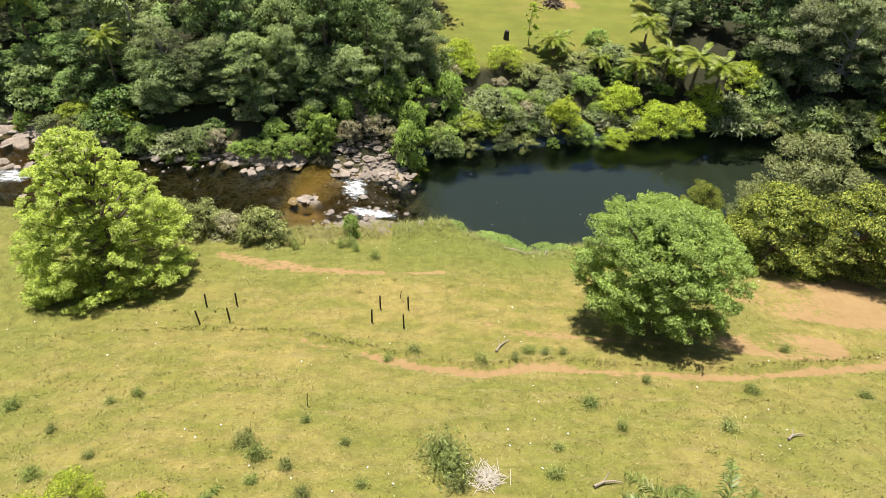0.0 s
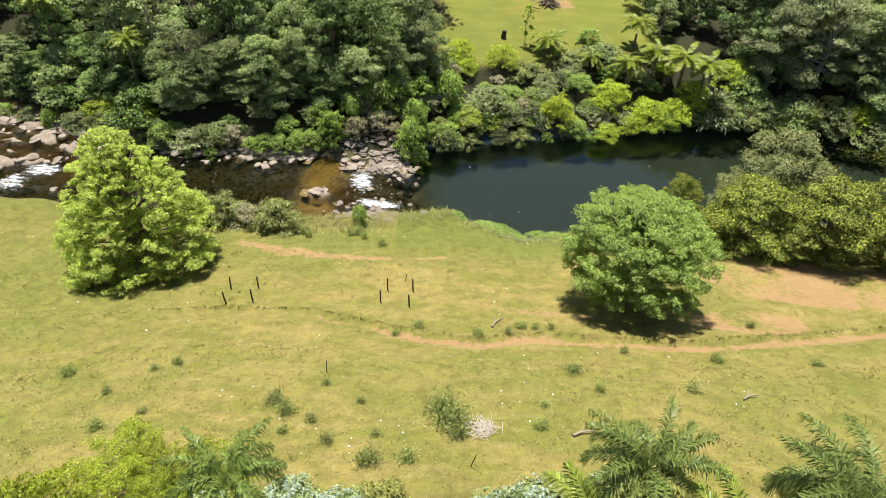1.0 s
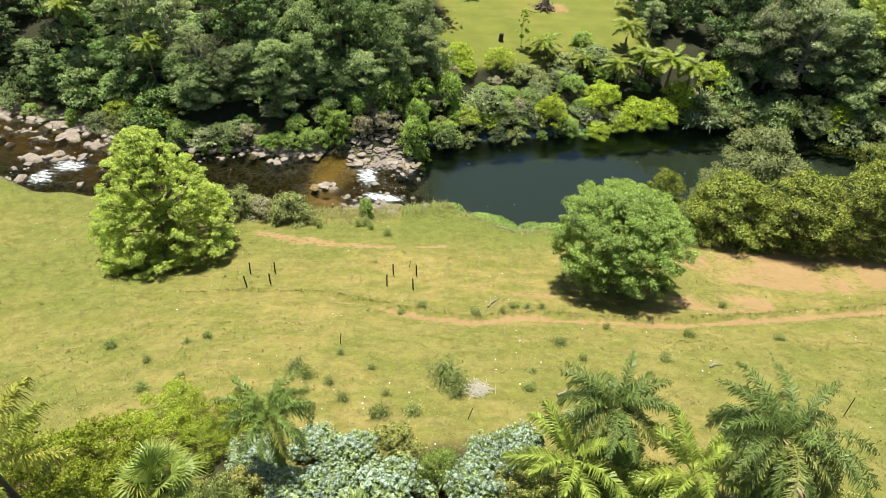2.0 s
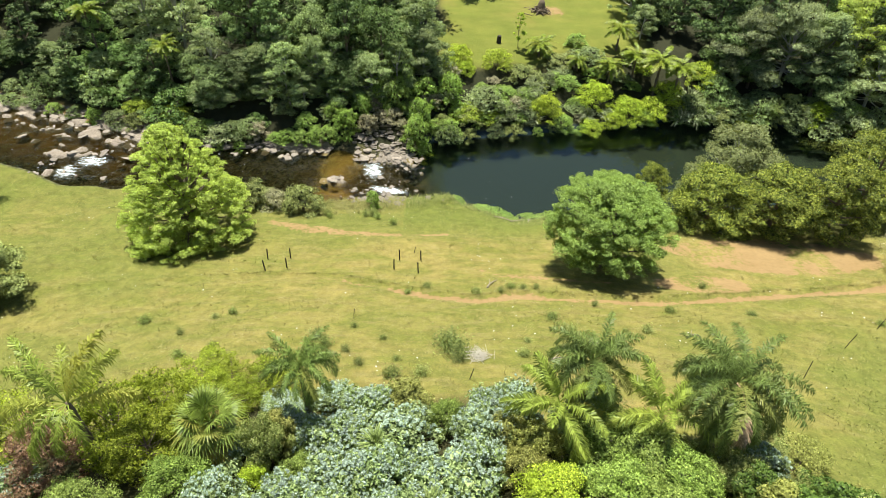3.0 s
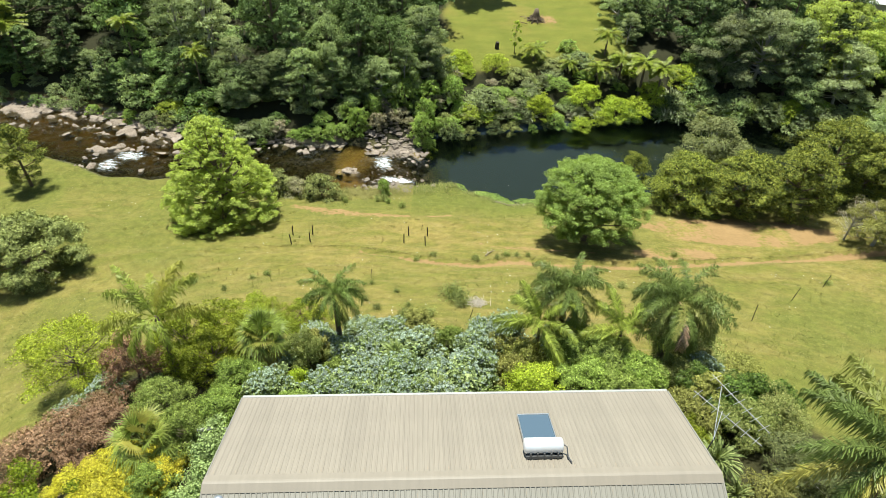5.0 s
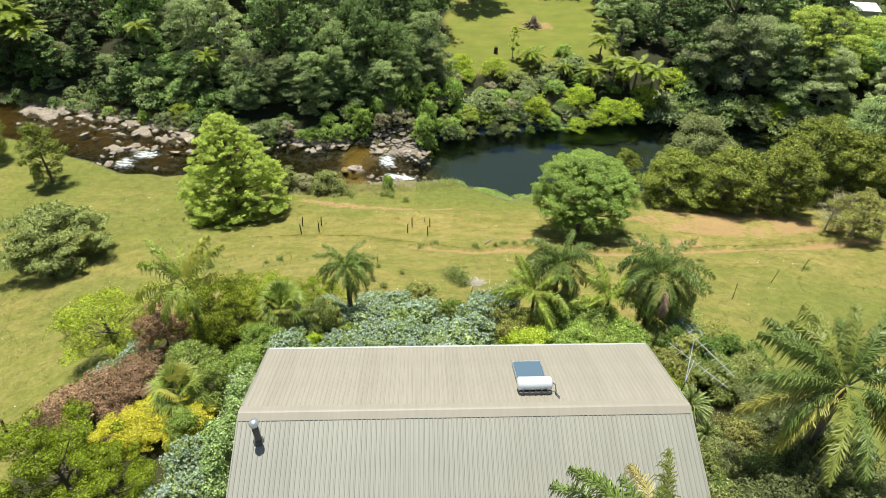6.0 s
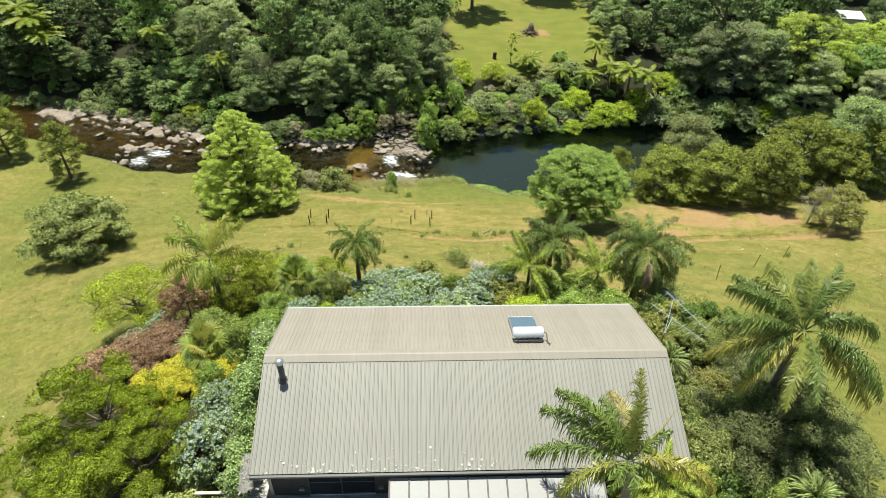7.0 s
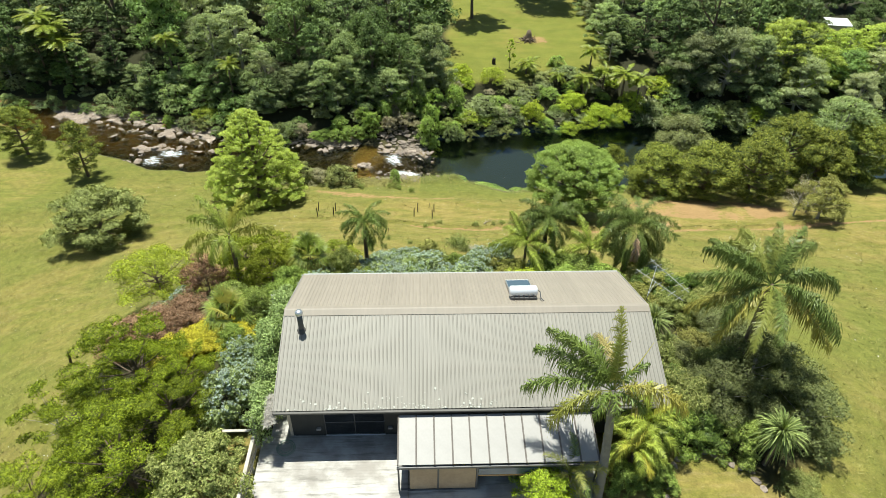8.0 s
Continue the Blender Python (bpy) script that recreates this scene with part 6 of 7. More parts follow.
for i, (x, y, a, n) in enumerate(((5.9, 14.2, 10, 1.2), (6.6, 39.0, 25, 2.6), (5.0, 39.6, -30, 2.0), (8.2, 38.8, 60, 1.8), (3.1, 24.6, 55, 1.6), (15.5, 17.5, 20, 1.1))):
    stick = thing("dead_branch", pose(x, y, ground_z(x, y) + 0.05, 0, 0, a), "bleached dead branch lying in the grass", "branch", "dead branches")
    sl = [(t * n, 0.15 * math.sin(3 * t), ground_z(x + t * n * math.cos(radians(a)), y + t * n * math.sin(radians(a))) - ground_z(x, y) + 0.05) for t in (0, 0.35, 0.7, 1.0)]
    part("wood", mesh_of("wood", *joined([tube(sl, [0.07, 0.055, 0.045, 0.02], 6), tube([sl[1], (sl[1][0] + 0.3 * n, 0.45, sl[2][2] + 0.15)], [0.035, 0.012], 5)]), DEAD_WOOD), stick)

# ---- the garden ----
SHRUB = [tree_kind(s, 2.3, 1.5, 0.1, 60, 0.36, 0.1, 5400, LEAF_SHRUB, "dome", BARK, 0.05, 0.6, 0.8, 12, 0.6, 0.6) for s in (51, 52)]
LIME = [tree_kind(s, 2.3, 1.5, 0.1, 40, 0.42, 0.1, 5200, LEAF_LIME, "dome", BARK, 0.05, 0.6, 0.8, 12, 0.6, 0.6) for s in (53,)]
GOLDEN = [tree_kind(s, 3.4, 1.9, 0.5, 32, 0.52, 0.12, 3600, LEAF_GOLD, "round", BARK, 0.07, 0.5, 0.5, 26, 0.4, 0.5) for s in (54, 55)]
OLIVE = [tree_kind(s, 2.4, 1.4, 0.1, 30, 0.45, 0.13, 3200, LEAF_OLIVE, "dome", BARK, 0.05, 0.5, 0.8, 12, 0.6, 0.42) for s in (56,)]
MAROON = [tree_kind(s, 2.8, 1.7, 0.3, 32, 0.5, 0.12, 3800, LEAF_RED, "round", BARK, 0.06, 0.5, 0.45, 14, 0.5, 0.55) for s in (57, 58)]
YELLOW = [tree_kind(59, 2.4, 1.6, 0.2, 36, 0.42, 0.11, 5000, LEAF_YELLOW, "dome", BARK, 0.05, 0.55, 0.8, 12, 0.5, 0.55)]
DARK = [tree_kind(60, 2.8, 1.5, 0.1, 34, 0.48, 0.115, 5200, LEAF_CREAM, "round", BARK, 0.06, 0.5, 0.8, 14, 0.55, 0.4), tree_kind(61, 2.8, 1.5, 0.1, 34, 0.48, 0.105, 6800, LEAF_MANUKA, "round", PALE_BARK, 0.06, 0.5, 0.8, 20, 0.55, 0.38)]
GLOSSY = [tree_kind(63, 2.8, 1.2, 0.1, 34, 0.42, 0.15, 3000, LEAF_GLOSSY, "flame", BARK, 0.05, 0.5, 0.9, 12, 0.5, 0.4)]
UPRIGHT = [tree_kind(62, 3.2, 1.0, 0.1, 34, 0.4, 0.17, 2600, LEAF_OLIVE, "flame", BARK, 0.05, 0.4, 0.8, 14, 0.5, 0.3)]


def hydrangea_kind(seed):
    """A leafy mound with round flower heads."""
    g = np.random.default_rng(seed)
    blobs = crown_blobs(g, 1.5, 0.2, 2.0, 44, 0.42, "dome")
    stems = woody(g, blobs, 1.5, 0.04, 0.2, 10)
    green = joined([clothe(g, blobs, 5200, 0.125, 0.085), cores(g, blobs)])
    heads = []
    for b in blobs:
        for _ in range(8):
            d = unit(g, 1)[0]
            d[2] = abs(d[2]) + 0.4
            d /= np.linalg.norm(d)
            c = np.array(b[:3]) + d * b[3] * 1.05
            q = unit(g, 12)
            q[:, 2] = np.abs(q[:, 2]) * 0.9 + 0.25
            heads.append(leaves(g, c + q * g.uniform(0.04, 0.1) * [1, 1, 0.5], q + 0.4 * g.normal(size=q.shape), 0.07, 0.062, 0.02))
    return mesh_of("stem", *stems, BARK), mesh_of("foliage", *green, LEAF_HYDRANGEA), mesh_of("flowers", *joined(heads), PETAL)


HYDRANGEA = [hydrangea_kind(s) for s in (71, 72, 73)]
for i, (x, y, s, h) in enumerate(((-3.0, 3.9, 1.05, 1.1), (-2.6, 6.4, 1.2, 1.1), (-4.6, 3.8, 1.1, 1.1), (-0.5, 3.4, 1.25, 1.15), (1.3, 6.4, 1.0, 1.1), (2.9, 8.7, 1.0, 1.05), (1.6, 8.0, 0.9, 1.0), (-4.0, 8.6, 0.9, 0.95), (-9.6, 5.7, 0.8, 0.8), (-6.5, 2.5, 1.0, 1.1), (-19.4, 4.4, 0.8, 0.8), (-9.5, 2.7, 0.9, 1.0), (-5.0, 1.8, 0.9, 1.15), (-0.6, 1.2, 1.1, 1.2), (-2.8, 1.4, 1.0, 1.2), (-4.9, 6.2, 1.0, 1.0), (0.9, 4.6, 0.9, 1.05), (-20.3, 3.0, 0.7, 0.7), (-11.6, -5.4, 0.85, 1.1), (-11.7, -7.9, 0.95, 1.15), (-11.1, -6.6, 0.8, 1.0), (6.6, 8.0, 1.0, 1.1), (13.1, 4.9, 0.9, 0.9), (-7.4, 7.6, 0.75, 0.7), (-6.0, 6.4, 0.85, 0.85), (-5.8, 9.6, 0.7, 0.6), (-8.4, 9.0, 0.7, 0.55))):
    plant("hydrangea", HYDRANGEA[i % 3], x, y, "hydrangea mound covered in pale blue flower heads", "hydrangea", "garden hydrangeas", s, h)

GARDEN = (
    (SHRUB[0], "dense leafy green garden shrub", ((6.8, 5.9, 1.35, 1.15), (8.3, 4.9, 1.5, 1.15), (9.4, 3.7, 1.3, 1.1), (6.7, 3.0, 1.2, 1.1), (8.0, 2.2, 1.1, 1.1), (-11.1, 3.4, 1.0, 1.0), (-12.3, -0.2, 0.95, 1.1), (-14.9, 2.4, 1.0, 0.9), (-6.4, 4.0, 0.7, 0.95), (-0.3, 7.9, 0.65, 0.8))),
    (SHRUB[1], "light green leafy garden shrub", ((-11.0, 0.6, 1.05, 1.1), (-7.8, 0.9, 0.9, 1.0), (2.2, 1.0, 1.0, 1.0), (9.9, -9.2, 0.95, 0.95), (12.9, -9.6, 0.9, 0.8), (8.5, -11.5, 0.7, 0.5), (6.9, -11.6, 0.65, 0.5), (-13.0, -2.9, 0.7, 0.75))),
    (LIME[0], "lime-green rounded garden shrub", ((4.0, 2.8, 1.15, 1.15), (2.9, 0.9, 0.8, 0.9), (3.2, -12.7, 0.95, 0.85), (-8.3, 4.2, 0.5, 0.7))),
    (OLIVE[0], "olive-green clipped garden shrub", ((2.2, 6.8, 0.85, 0.95), (3.6, 5.8, 0.9, 1.0), (3.0, 4.6, 0.8, 0.95), (10.8, 1.3, 1.1, 1.0), (12.6, -4.0, 1.1, 0.95), (16.0, 6.0, 0.95, 0.6))),
    (GOLDEN[0], "gold-green small garden tree", ((-15.1, 6.8, 1.1, 1.3), (-13.0, 5.3, 0.95, 1.05), (-16.6, 7.4, 0.8, 0.8))),
    (GOLDEN[1], "gold-green small garden tree", ((-13.6, 7.5, 1.0, 1.15), (-11.9, 6.2, 0.8, 0.85), (10.2, 0.0, 0.7, 0.6), (-9.8, 11.2, 0.75, 0.5), (-13.2, 12.0, 0.8, 0.42), (-11.6, 11.6, 0.7, 0.42), (-8.6, 10.2, 0.6, 0.45), (-10.6, 9.4, 0.62, 0.45), (-12.3, 9.8, 0.7, 0.48), (-14.6, 9.8, 0.7, 0.45))),
    (MAROON[0], "maroon-leaved rounded garden shrub", ((-17.9, 5.6, 1.0, 1.3), (-19.7, 0.3, 1.25, 0.85), (-12.1, 8.4, 0.4, 0.6))),
    (MAROON[1], "maroon-leaved rounded garden shrub", ((-17.3, 0.7, 1.15, 0.85), (-21.6, -0.3, 0.9, 0.7), (-18.6, 2.6, 0.8, 0.7))),
    (YELLOW[0], "golden-yellow rounded garden shrub", ((-14.6, -2.1, 1.2, 0.62), (-13.2, -2.5, 1.0, 0.58), (-15.9, -1.7, 0.9, 0.55), (-16.9, -2.4, 0.95, 0.62))),
    (DARK[0], "dense dark green garden shrub", ((-8.0, 5.6, 0.75, 1.25), (13.1, 6.8, 1.3, 0.85), (11.8, 4.7, 0.9, 0.75), (13.5, 1.0, 1.0, 0.9), (15.2, 1.2, 1.0, 0.9), (13.5, 3.3, 0.8, 0.7), (-14.0, -0.4, 0.8, 0.8), (15.1, -11.7, 0.6, 0.35), (10.9, -7.9, 1.0, 1.0), (12.2, -6.0, 1.0, 1.0), (10.4, -5.4, 0.8, 0.9))),
    (GLOSSY[0], "upright deep green glossy-leaved shrub", ((13.3, 2.2, 1.1, 1.0), (14.6, 2.6, 1.1, 1.0), (15.9, 2.2, 1.0, 0.95), (12.2, 3.6, 0.9, 0.9), (10.6, -6.6, 1.0, 0.8), (11.6, -8.9, 1.0, 0.6), (13.6, -5.6, 1.0, 0.9))),
    (DARK[1], "tangled twiggy grey-green shrub", ((12.6, -7.4, 1.35, 1.1), (16.6, -5.2, 1.6, 1.0), (17.0, -8.0, 1.4, 0.9), (14.7, -6.2, 1.3, 1.5), (15.2, -2.2, 1.3, 0.8), (11.2, -5.6, 0.9, 0.95), (14.4, -8.9, 1.0, 0.7))),
    (UPRIGHT[0], "narrow feathery green shrub", ((-2.1, 8.7, 1.0, 0.85), (-7.9, 6.4, 0.8, 0.9), (12.4, 2.6, 0.9, 0.9))),
)
for kind, label, spots in GARDEN:
    for x, y, s, h in spots:
        plant("garden_shrub", kind, x, y, label, "shrub", "garden shrubs", s, h)

# taller garden trees
AIRY = [tree_kind(81, 5.2, 2.4, 1.2, 30, 0.7, 0.125, 6200, LEAF_GOLD, "round", BARK, 0.11, 0.5, 0.42, 30, 0.2, 0.45, True), tree_kind(82, 5.8, 2.6, 1.2, 26, 0.6, 0.115, 9000, LEAF_AIRY, "round", BARK, 0.12, 0.5, 0.38, 26, 0.3, 0.45)]
AIRY.append(tree_kind(84, 5.0, 2.6, 1.6, 12, 0.62, 0.17, 1500, LEAF_AIRY, "round", PALE_BARK, 0.09, 0.5, 0.5, 13, 0.2, 0.45, True))
for x, y, s, h, k, label in ((-21.9, 6.7, 1.15, 0.95, 0, "airy lime-green garden tree with thin dark limbs"), (-14.5, -6.7, 0.72, 0.8, 1, "spreading leafy green garden tree"), (-17.2, -6.0, 1.1, 1.08, 1, "spreading leafy green garden tree"), (-14.4, -8.6, 0.9, 0.72, 1, "spreading leafy green garden tree"), (-15.8, -11.2, 1.1, 0.9, 1, "spreading leafy green garden tree"), (-18.9, -8.4, 0.85, 0.85, 1, "spreading leafy green garden tree"), (-18.4, -4.4, 0.6, 0.7, 1, "spreading leafy green garden tree"), (-22.0, -6.9, 0.7, 0.95, 2, "thin open-branched garden tree"), (-20.6, -11.6, 1.0, 0.75, 1, "spreading leafy green garden tree")):
    plant("garden_tree", AIRY[k], x, y, label, "tree", "garden trees", s, h)
VARIEGATED = tree_kind(83, 3.0, 2.2, 0.1, 46, 0.52, 0.16, 6400, LEAF_CREAM, "dome", BARK, 0.06, 0.6, 0.8, 14, 0.55, 0.5)
plant("garden_shrub", VARIEGATED, -11.9, -12.1, "large olive and cream leafed shrub beside the deck", "shrub", "garden shrubs", 1.0, 0.95)

# vine on a trellis beside the end wall
g = np.random.default_rng(91)
blobs = []
for i in range(120):
    along = -8.4 * i / 119
    rake = RIDGE - abs(along + 3.6) * math.tan(math.radians(SLOPE)) - 0.5
    blobs.append((g.uniform(-0.15, 0.6), along, 0.2 + (rake - 0.2) * g.random() ** 0.45, 0.4, 0.45, 0.4))
vine = thing("vine_hedge", HM @ pose(-10.05, 3.6, 0), "vine-covered trellis along the end of the house", "hedge", kind="stuff")
part("foliage", mesh_of("foliage", *clothe(g, blobs, 26000, 0.1, 0.065), LEAF_BUSH), vine)
w = g.uniform(4.2, LONG + 0.5, 900)
u = -8.98 - 0.42 * g.random(900) ** 1.5
mat_points = np.stack([u, -w * math.cos(math.radians(SLOPE)), RIDGE - w * math.sin(math.radians(SLOPE)) - 0.12 + 0.5 * (u + 8.98) + 0.03 * g.normal(size=900)], 1)
v, f, _ = tufts(g, mat_points, np.tile([-0.2, -0.3, 0.9], (900, 1)) + 0.4 * g.normal(size=(900, 3)), 0.17, 0.02, 3)
tagged(part("dry_vine", mesh_of("dry_vine", v, f, PALE_BARK), vine, "matted pale dry vine along the roof edge", vine.matrix_basis.inverted() @ HM), kind="stuff")
for k in range(6):
    part("post", box("post", (-0.05, -1.65 * k - 0.05, -2.5), (0.05, -1.65 * k + 0.05, 2.1), GREY_WOOD), vine)

# palms
QUEEN = frond_set(101, 2.7, FROND_QUEEN, 92, 0.6, 0.034, 0.5, ((84, -25), (70, -70), (50, -95), (14, -100)), plume=0.9, bend=0.85, hang=0.7)
QUEEN_FULL = frond_set(110, 3.3, FROND_QUEEN, 104, 0.64, 0.036, 0.55, ((84, -30), (72, -75), (52, -98), (20, -104)), plume=0.9, bend=0.8, hang=0.8)
BANGALOW = frond_set(103, 2.7, FROND_BRIGHT, 56, 0.62, 0.055, 0.6, ((70, 10), (48, -20), (25, -40), (5, -50)))


def blown_palm(x, y, height, r, fronds, mats, label, seed, lean=(0, 0), bark=BARK, leaf=0.62, sheaths=0, dense=30, droop=0.5):
    """A palm whose fronds each lie in their own way: (azimuth, rise, fall, length, 1 if old) each; mats are for young and old fronds."""
    rng = np.random.default_rng(seed + 700)
    root = thing("palm_tree", pose(x, y, ground_z(x, y)), label, "palm tree", "garden palms")
    s = np.linspace(0, 1, 26)
    path = np.stack([lean[0] * s**1.6, lean[1] * s**1.6, -0.3 + (height + 0.3) * s], 1)
    rad = r * (1.25 - 0.4 * s) * (1 + 0.05 * np.cos(np.arange(26) * math.pi))
    rad[-6:] *= (1.0, 1.1, 1.2, 1.15, 0.95, 0.6)
    part("trunk", mesh_of("trunk", *tube(path, rad, 10), bark, True), root)
    for az, rise, fall, length, old in fronds:
        feather = pinnate(rng, length, rise, fall, int(dense * length), leaf * min(1.0, 0.4 + 0.2 * length), 0.042, droop, sweep=0.75, vee=0.1, plume=0.75, bend=1.0, hang=1.0)
        part("frond", mesh_of("frond", *feather, mats[old]), root, "yellowing old frond" if old else "", pose(lean[0], lean[1], height - 0.1, rng.uniform(-14, 14), 0, az))
    for i in range(sheaths):
        husk = tube([(0, 0, 0), (0.16, 0, -0.2), (0.24, 0, -0.6), (0.2, 0, -1.05)], [0.08, 0.2, 0.22, 0.05], 8)
        part("sheath", mesh_of("sheath", *husk, DEAD_LEAF, True), root, "brown papery old leaf sheath", pose(lean[0], lean[1], height - 0.25, 0, 0, 200 + 130 * i))
    return root


WIND_FRONDS = ((144, 70, -4, 3.9, 0), (146, 50, -28, 3.9, 0), (168, 30, -40, 3.9, 0), (192, 30, -76, 3.4, 0), (84, 88, 46, 3.7, 0), (98, 80, -40, 3.2, 1), (338, 78, -66, 3.8, 1), (204, 30, -76, 1.7, 0), (132, 80, -38, 3.8, 0), (348, 6, -64, 1.5, 1), (110, 76, 10, 2.6, 0), (70, 80, 20, 2.2, 0), (20, 70, 15, 1.9, 0), (228, 40, -60, 1.6, 0), (265, 50, -60, 1.5, 0), (160, 62, -20, 2.6, 0), (320, 50, -50, 1.6, 0))
TALL_FRONDS = ((180, 40, -16, 4.2, 0), (184, 4, -42, 4.2, 1), (216, 4, -86, 4.2, 1), (240, 30, -44, 4.5, 0), (300, 50, -52, 4.2, 0), (300, 10, -44, 3.8, 1), (0, 60, -52, 3.8, 0), (36, 88, -40, 4.2, 0), (156, 60, 6, 3.4, 0), (72, 70, -28, 3.4, 0), (48, 86, -4, 3.8, 0), (96, 40, -10, 3.8, 0), (122, 32, -14, 3.8, 0), (72, 70, 12, 3.4, 0), (252, 32, -30, 4.2, 0), (138, 56, -30, 3.8, 0), (318, 30, -64, 3.6, 0), (20, 34, -50, 3.8, 0), (200, 20, -74, 3.4, 0), (170, 10, -70, 3.4, 0), (64, 24, -60, 3.6, 0), (108, 66, -46, 3.8, 0))
GARDEN_FRONDS = ((138, 72, 2, 3.7, 0), (158, 52, -30, 3.6, 0), (184, 32, -58, 3.5, 0), (202, 16, -72, 3.0, 0), (62, 72, 8, 3.2, 0), (36, 74, 14, 3.3, 0), (4, 34, -12, 3.0, 0), (268, 22, -82, 2.2, 0), (302, 12, -84, 2.0, 0), (112, 62, -8, 2.7, 0), (238, 26, -72, 2.5, 0))
palm(6.2, 8.6, 4.7, 0.15, QUEEN, (9, 12, 12, 8), "queen palm with arching feathery fronds", 1)
palm(11.8, 7.0, 4.9, 0.17, QUEEN_FULL, (10, 14, 16, 16), "queen palm with a full crown and a dead frond", 2, dead=1)
blown_palm(14.55, -4.95, 7.0, 0.2, TALL_FRONDS, (FROND_TALL, FROND_OLD), "tall queen palm with long drooping fronds, some yellow", 3, leaf=0.9, dense=42, droop=0.95)
tall_palm = blown_palm(5.7, -12.4, 5.75, 0.18, WIND_FRONDS, (FROND_DEEP, FROND_OLD), "grey-trunked palm with wind-combed fronds over the roof edge", 4, (0.02, 1.4), GREY_TRUNK, 0.92, 2, 36, 0.85)
part("spear", mesh_of("spear", *tube([(0.1, 1.45, 5.9), (1.0, 1.9, 6.9), (1.5, 2.3, 7.6)], [0.03, 0.025, 0.008], 5), FROND_OLD), tall_palm, "unopened yellow spear leaf")
blown_palm(-15.4, 5.5, 5.3, 0.13, GARDEN_FRONDS, (FROND_BRIGHT, FROND_OLD), "golden-green feather palm in the garden", 5, leaf=0.85, dense=38, droop=0.7)
palm(-6.8, 8.2, 4.5, 0.14, frond_set(105, 2.3, FROND_DEEP, 70, 0.5, 0.032, 0.5, ((84, -20), (66, -65), (44, -90), (12, -98)), plume=0.9, bend=0.85, hang=0.7), (6, 9, 9, 6), "small dark green feather palm", 6)
palm(4.6, 7.0, 3.2, 0.1, BANGALOW, (3, 4, 4, 3), "young arching feather palm", 7)
palm(9.0, 6.6, 3.0, 0.1, BANGALOW, (3, 4, 4, 2), "young arching feather palm", 8)
palm(4.4, -12.0, 1.2, 0.08, frond_set(106, 1.8, FROND_QUEEN, 34, 0.42, 0.035, 0.4), (4, 5, 5, 2), "low feather palm beside the terrace", 9)
palm(8.2, -9.9, 2.0, 0.08, frond_set(107, 2.1, FROND_GOLD, 44, 0.42, 0.045, 0.35), (5, 7, 7, 4), "low bright green palm clump beside the house", 10)
palm(7.5, -10.8, 1.5, 0.08, frond_set(108, 1.8, FROND_GOLD, 40, 0.4, 0.045, 0.35), (5, 6, 6, 3), "low bright green palm clump beside the house", 11)
FAN = [mesh_of("frond", *fan_leaf(np.random.default_rng(s), 0.85, 1.05, 22, lift, droop), mt) for s, lift, droop, mt in ((1, 68, 0.15, FROND_FAN), (2, 42, 0.3, FROND_FAN), (3, 10, 0.5, FROND_FAN), (4, -34, 0.6, FROND_SKIRT))]
palm(-10.4, 6.0, 2.6, 0.2, FAN, (6, 10, 11, 10), "fan palm with stiff green fans and yellow old leaves", 12)
palm(-13.8, -1.1, 1.7, 0.12, FAN, (4, 6, 6, 2), "young light green fan palm", 13)

YUCCA_LEAVES = mesh_of("leaf_rosette", *swords(np.random.default_rng(8), 230, 1.15, 0.05, -55, 85, 0.45), LEAF_CABBAGE)
for x, y, h, s in ((10.7, -2.2, 1.9, 1.15), (11.3, -3.4, 1.0, 0.9), (14.1, -10.4, 2.6, 1.15), (-3.3, 5.4, 1.9, 0.95), (-0.9, 2.0, 1.9, 0.95)):
    root = thing("cabbage_tree", pose(x, y, ground_z(x, y)), "cabbage tree with a round head of sword leaves", "cabbage tree", "cabbage trees")
    part("trunk", mesh_of("trunk", *tube([(0, 0, -0.3), (0.03, 0, h * 0.5), (0, 0.03, h)], [0.12, 0.09, 0.08], 8), BARK, True), root)
    part("leaf_rosette", YUCCA_LEAVES, root, m=Matrix.Translation((0, 0, h)) @ Matrix.Scale(s, 4))

# stones that edge the clearing beside the house
edge = np.random.default_rng(44)
for i in range(16):
    a = math.radians(20 + 10 * i)
    x, y = 11.2 + 2.5 * math.cos(a) + edge.uniform(-0.15, 0.15), -12.6 + 2.5 * math.sin(a) + edge.uniform(-0.15, 0.15)
    size = edge.uniform(0.12, 0.24)
    stone = tagged(new("garden_stone", ROCKS[i % 6]), "pale grey stone edging the garden bed", "stone", "garden edging stones")
    stone.matrix_basis = pose(x, y, ground_z(x, y) + 0.03, edge.uniform(-10, 10), edge.uniform(-10, 10), edge.uniform(0, 360)) @ Matrix.Diagonal((size * 1.3, size, size * 1.1, 1))

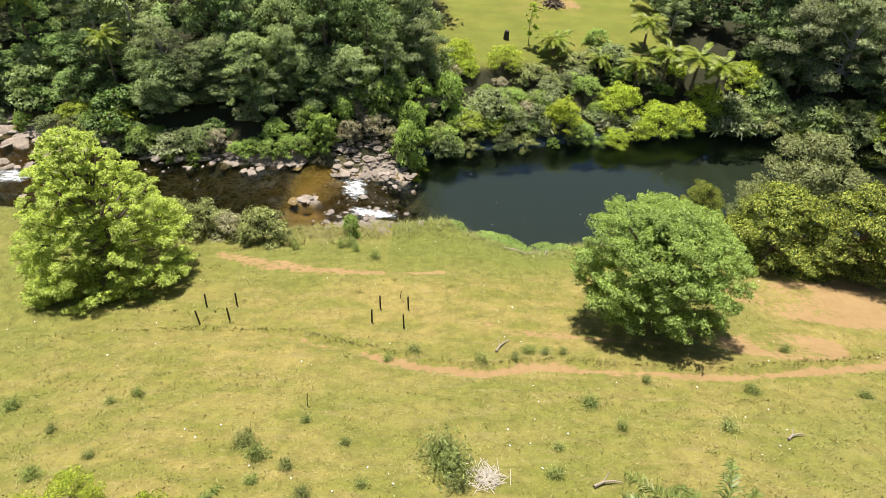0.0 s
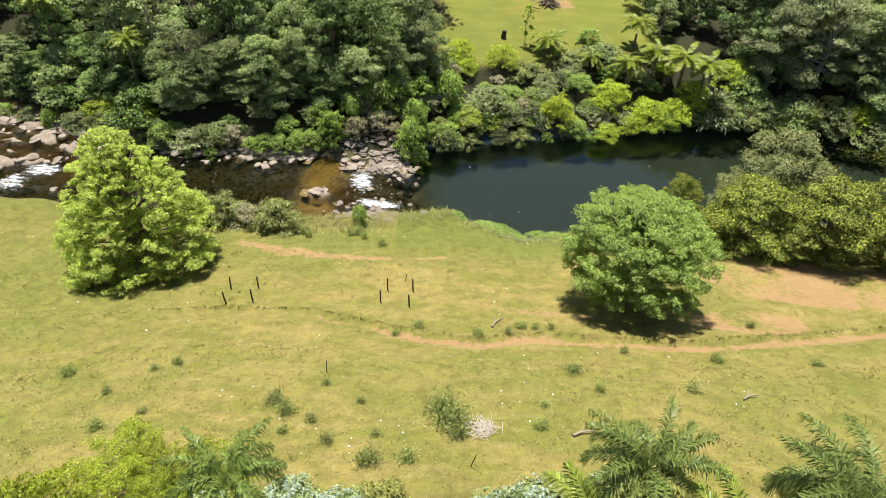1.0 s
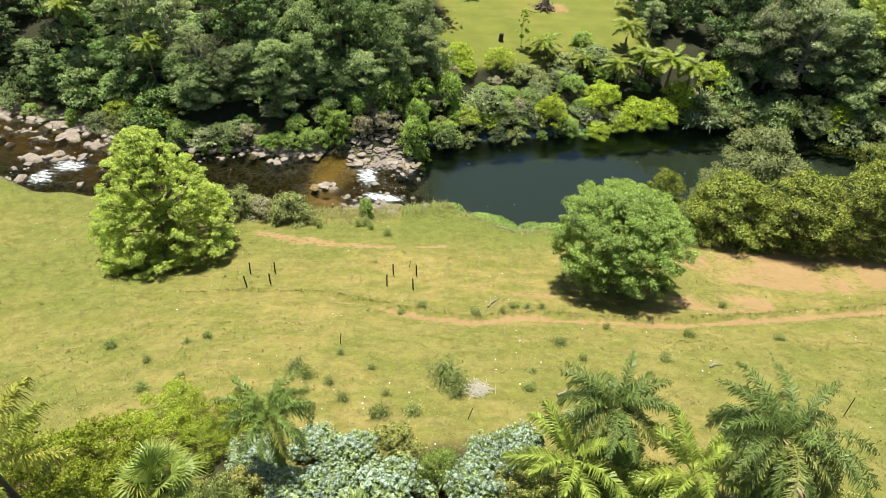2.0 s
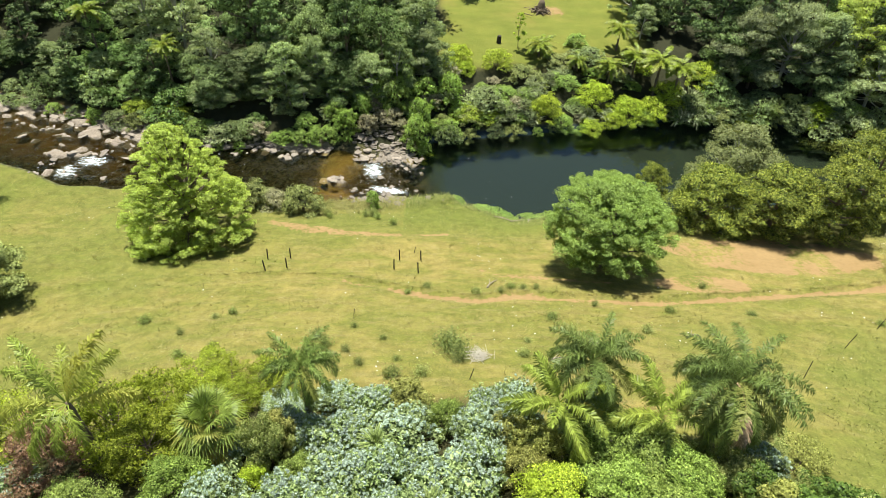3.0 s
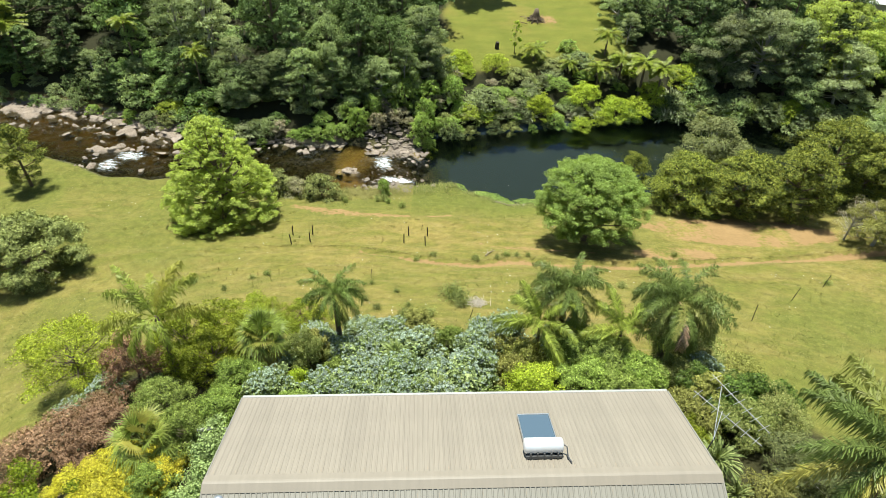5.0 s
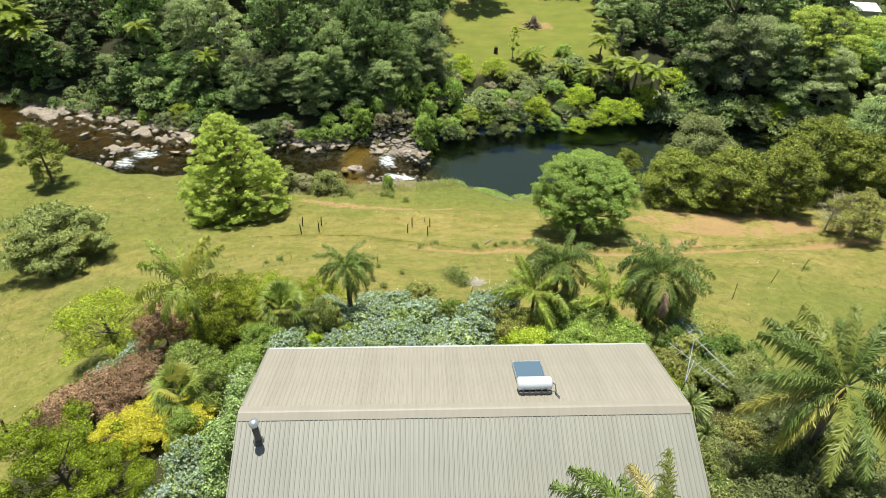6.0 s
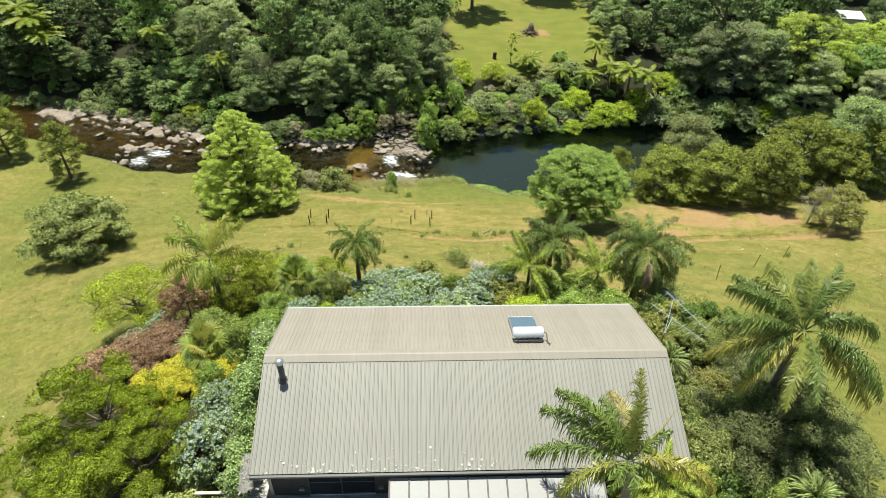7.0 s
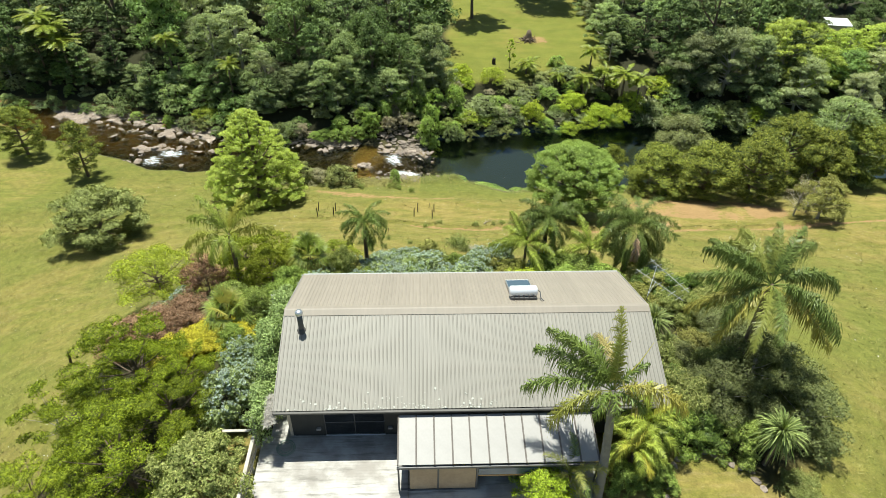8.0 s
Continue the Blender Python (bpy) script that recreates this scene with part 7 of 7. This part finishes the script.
# ---- grass ----
def grass(name, count, region, keep, tall, width, seed, label, soft=True, lie=0.95):
    g = np.random.default_rng(seed)
    x, y = g.uniform(region[0], region[1], count), g.uniform(region[2], region[3], count)
    ok = keep(x, y) > g.random(count)
    x, y = x[ok], y[ok]
    z = land(x, y)
    vs = []
    for _ in range(3):
        a = g.uniform(0, 2 * np.pi, len(x))
        h = tall * g.uniform(0.5, 1.4, len(x))
        px, py = x + g.normal(size=len(x)) * 0.05, y + g.normal(size=len(x)) * 0.05
        w = width * 0.5 * g.uniform(0.7, 1.5, len(x))
        lean_x, lean_y = g.normal(size=len(x)) * lie * h, g.normal(size=len(x)) * lie * h
        vs.append(np.stack([np.stack([px - w * np.cos(a), py - w * np.sin(a), z - 0.03], 1), np.stack([px + w * np.cos(a), py + w * np.sin(a), z - 0.03], 1), np.stack([px + lean_x, py + lean_y, z + h], 1)], 1))
    v = np.concatenate(vs)
    down = np.cross(v[:, 1] - v[:, 0], v[:, 2] - v[:, 0])[:, 2] < 0
    v[down] = v[down][:, [1, 0, 2]]
    v = v.reshape(-1, 3)
    me = mesh_of(name, v, np.arange(len(v)).reshape(-1, 3), BLADES, True)
    paint(me, "fresh", fresh_at(v[:, 0], v[:, 1]))
    if soft:
        me.normals_split_custom_set_from_vertices(np.tile([0.0, 0.05, 0.998], (len(v), 1)))
    tagged(new(name, me), label, "grass", kind="stuff")


def open_pasture(x, y):
    patch = 0.4 + 0.6 * step(relief(x, y, 1.3, 81) + 0.6 * relief(x, y, 0.5, 82), -0.3, 0.6)
    return patch * (1 - np.clip(1.3 * soil_at(x, y), 0, 1)) * (1 - garden_at(x, y)) * (y < near_shore(x))


grass("grass", 110000, (-48, 46, 9, 45), open_pasture, 0.08, 0.05, 1, "short dry yellow-green pasture grass")
grass("grass", 16000, (-44, -14, -14, 10), open_pasture, 0.08, 0.05, 2, "short dry yellow-green pasture grass")
grass("grass", 14000, (14, 40, -14, 10), open_pasture, 0.08, 0.05, 3, "short dry yellow-green pasture grass")
def track_lip(x, y):
    d, side = off_line(x, y, TRACK)
    e, _ = off_line(x, y, SCRATCH)
    return np.maximum(step(np.abs(d - 0.72), 0.2, 0.05) * (side > 0) * step(x, -30, -12), 0.35 * step(np.abs(e - 0.4), 0.2, 0.05)) * (0.3 + 0.7 * step(relief(x, y, 1.1, 83), -0.5, 0.3))


# blades added along the lip in place of the bank's thin shadow line
grass("grass", 42000, (-30, 40, 18, 28), track_lip, 0.09, 0.04, 5, "ragged grass set along the cattle track for its dark shaded lip", False, 0.5)
grass("grass", 5000, (-48, 46, 9, 40), open_pasture, 0.3, 0.022, 6, "scattered taller grass stalks in the pasture", True, 0.35)
grass("grass", 26000, (-26, 14, 37, 45), lambda x, y: open_pasture(x, y) * step(near_shore(x) - y, 3.5, 0.3), 0.28, 0.06, 4, "long rank grass along the river bank")


TUSSOCK = leaf_material("tussock_grass", (0.16, 0.16, 0.04), (0.22, 0.21, 0.062), 0.2, 0.7, 1.0, 0.1)
g = np.random.default_rng(17)
cx, cy = g.uniform(-48, 46, 750), g.uniform(-14, 42, 750)
ok = (open_pasture(cx, cy) > 0.3) & (relief(cx, cy, 6.0, 85) > g.uniform(0.1, 0.8, 750))
cx, cy = cx[ok], cy[ok]
size = np.repeat(0.10 + 0.26 * g.random(len(cx)) ** 2, 26)
px, py = np.repeat(cx, 26) + g.normal(size=len(size)) * size * 0.9, np.repeat(cy, 26) + g.normal(size=len(size)) * size * 0.7
v, f, _ = tufts(g, np.stack([px, py, land(px, py) + 0.3 * size], 1), np.tile([0.0, 0.0, 1.0], (len(px), 1)) + 0.6 * g.normal(size=(len(px), 3)), 0.17, 0.03, 2)
tagged(new("tussocks", mesh_of("tussocks", v, f, TUSSOCK)), "scattered dark tussocks and rushes in the pasture", "grass", kind="stuff")

DAISY = plain("daisy_petal", (0.75, 0.74, 0.68), 0.8, 0.2, 0, 5.0, 0.1)
dx, dy = g.uniform(-48, 46, 1300), g.uniform(-12, 42, 1300)
ok = (open_pasture(dx, dy) > 0.3) & (relief(dx, dy, 3.5, 86) > 0.25)
dx, dy = dx[ok], dy[ok]
v, f = leaves(g, np.stack([dx, dy, land(dx, dy) + 0.1], 1), np.tile([0.0, 0.0, 1.0], (len(dx), 1)) + 0.2 * g.normal(size=(len(dx), 3)), 0.075, 0.065, 0.02)
tagged(new("daisies", mesh_of("daisies", v, f, DAISY)), "small white daisies scattered in the pasture", "flower", kind="stuff")
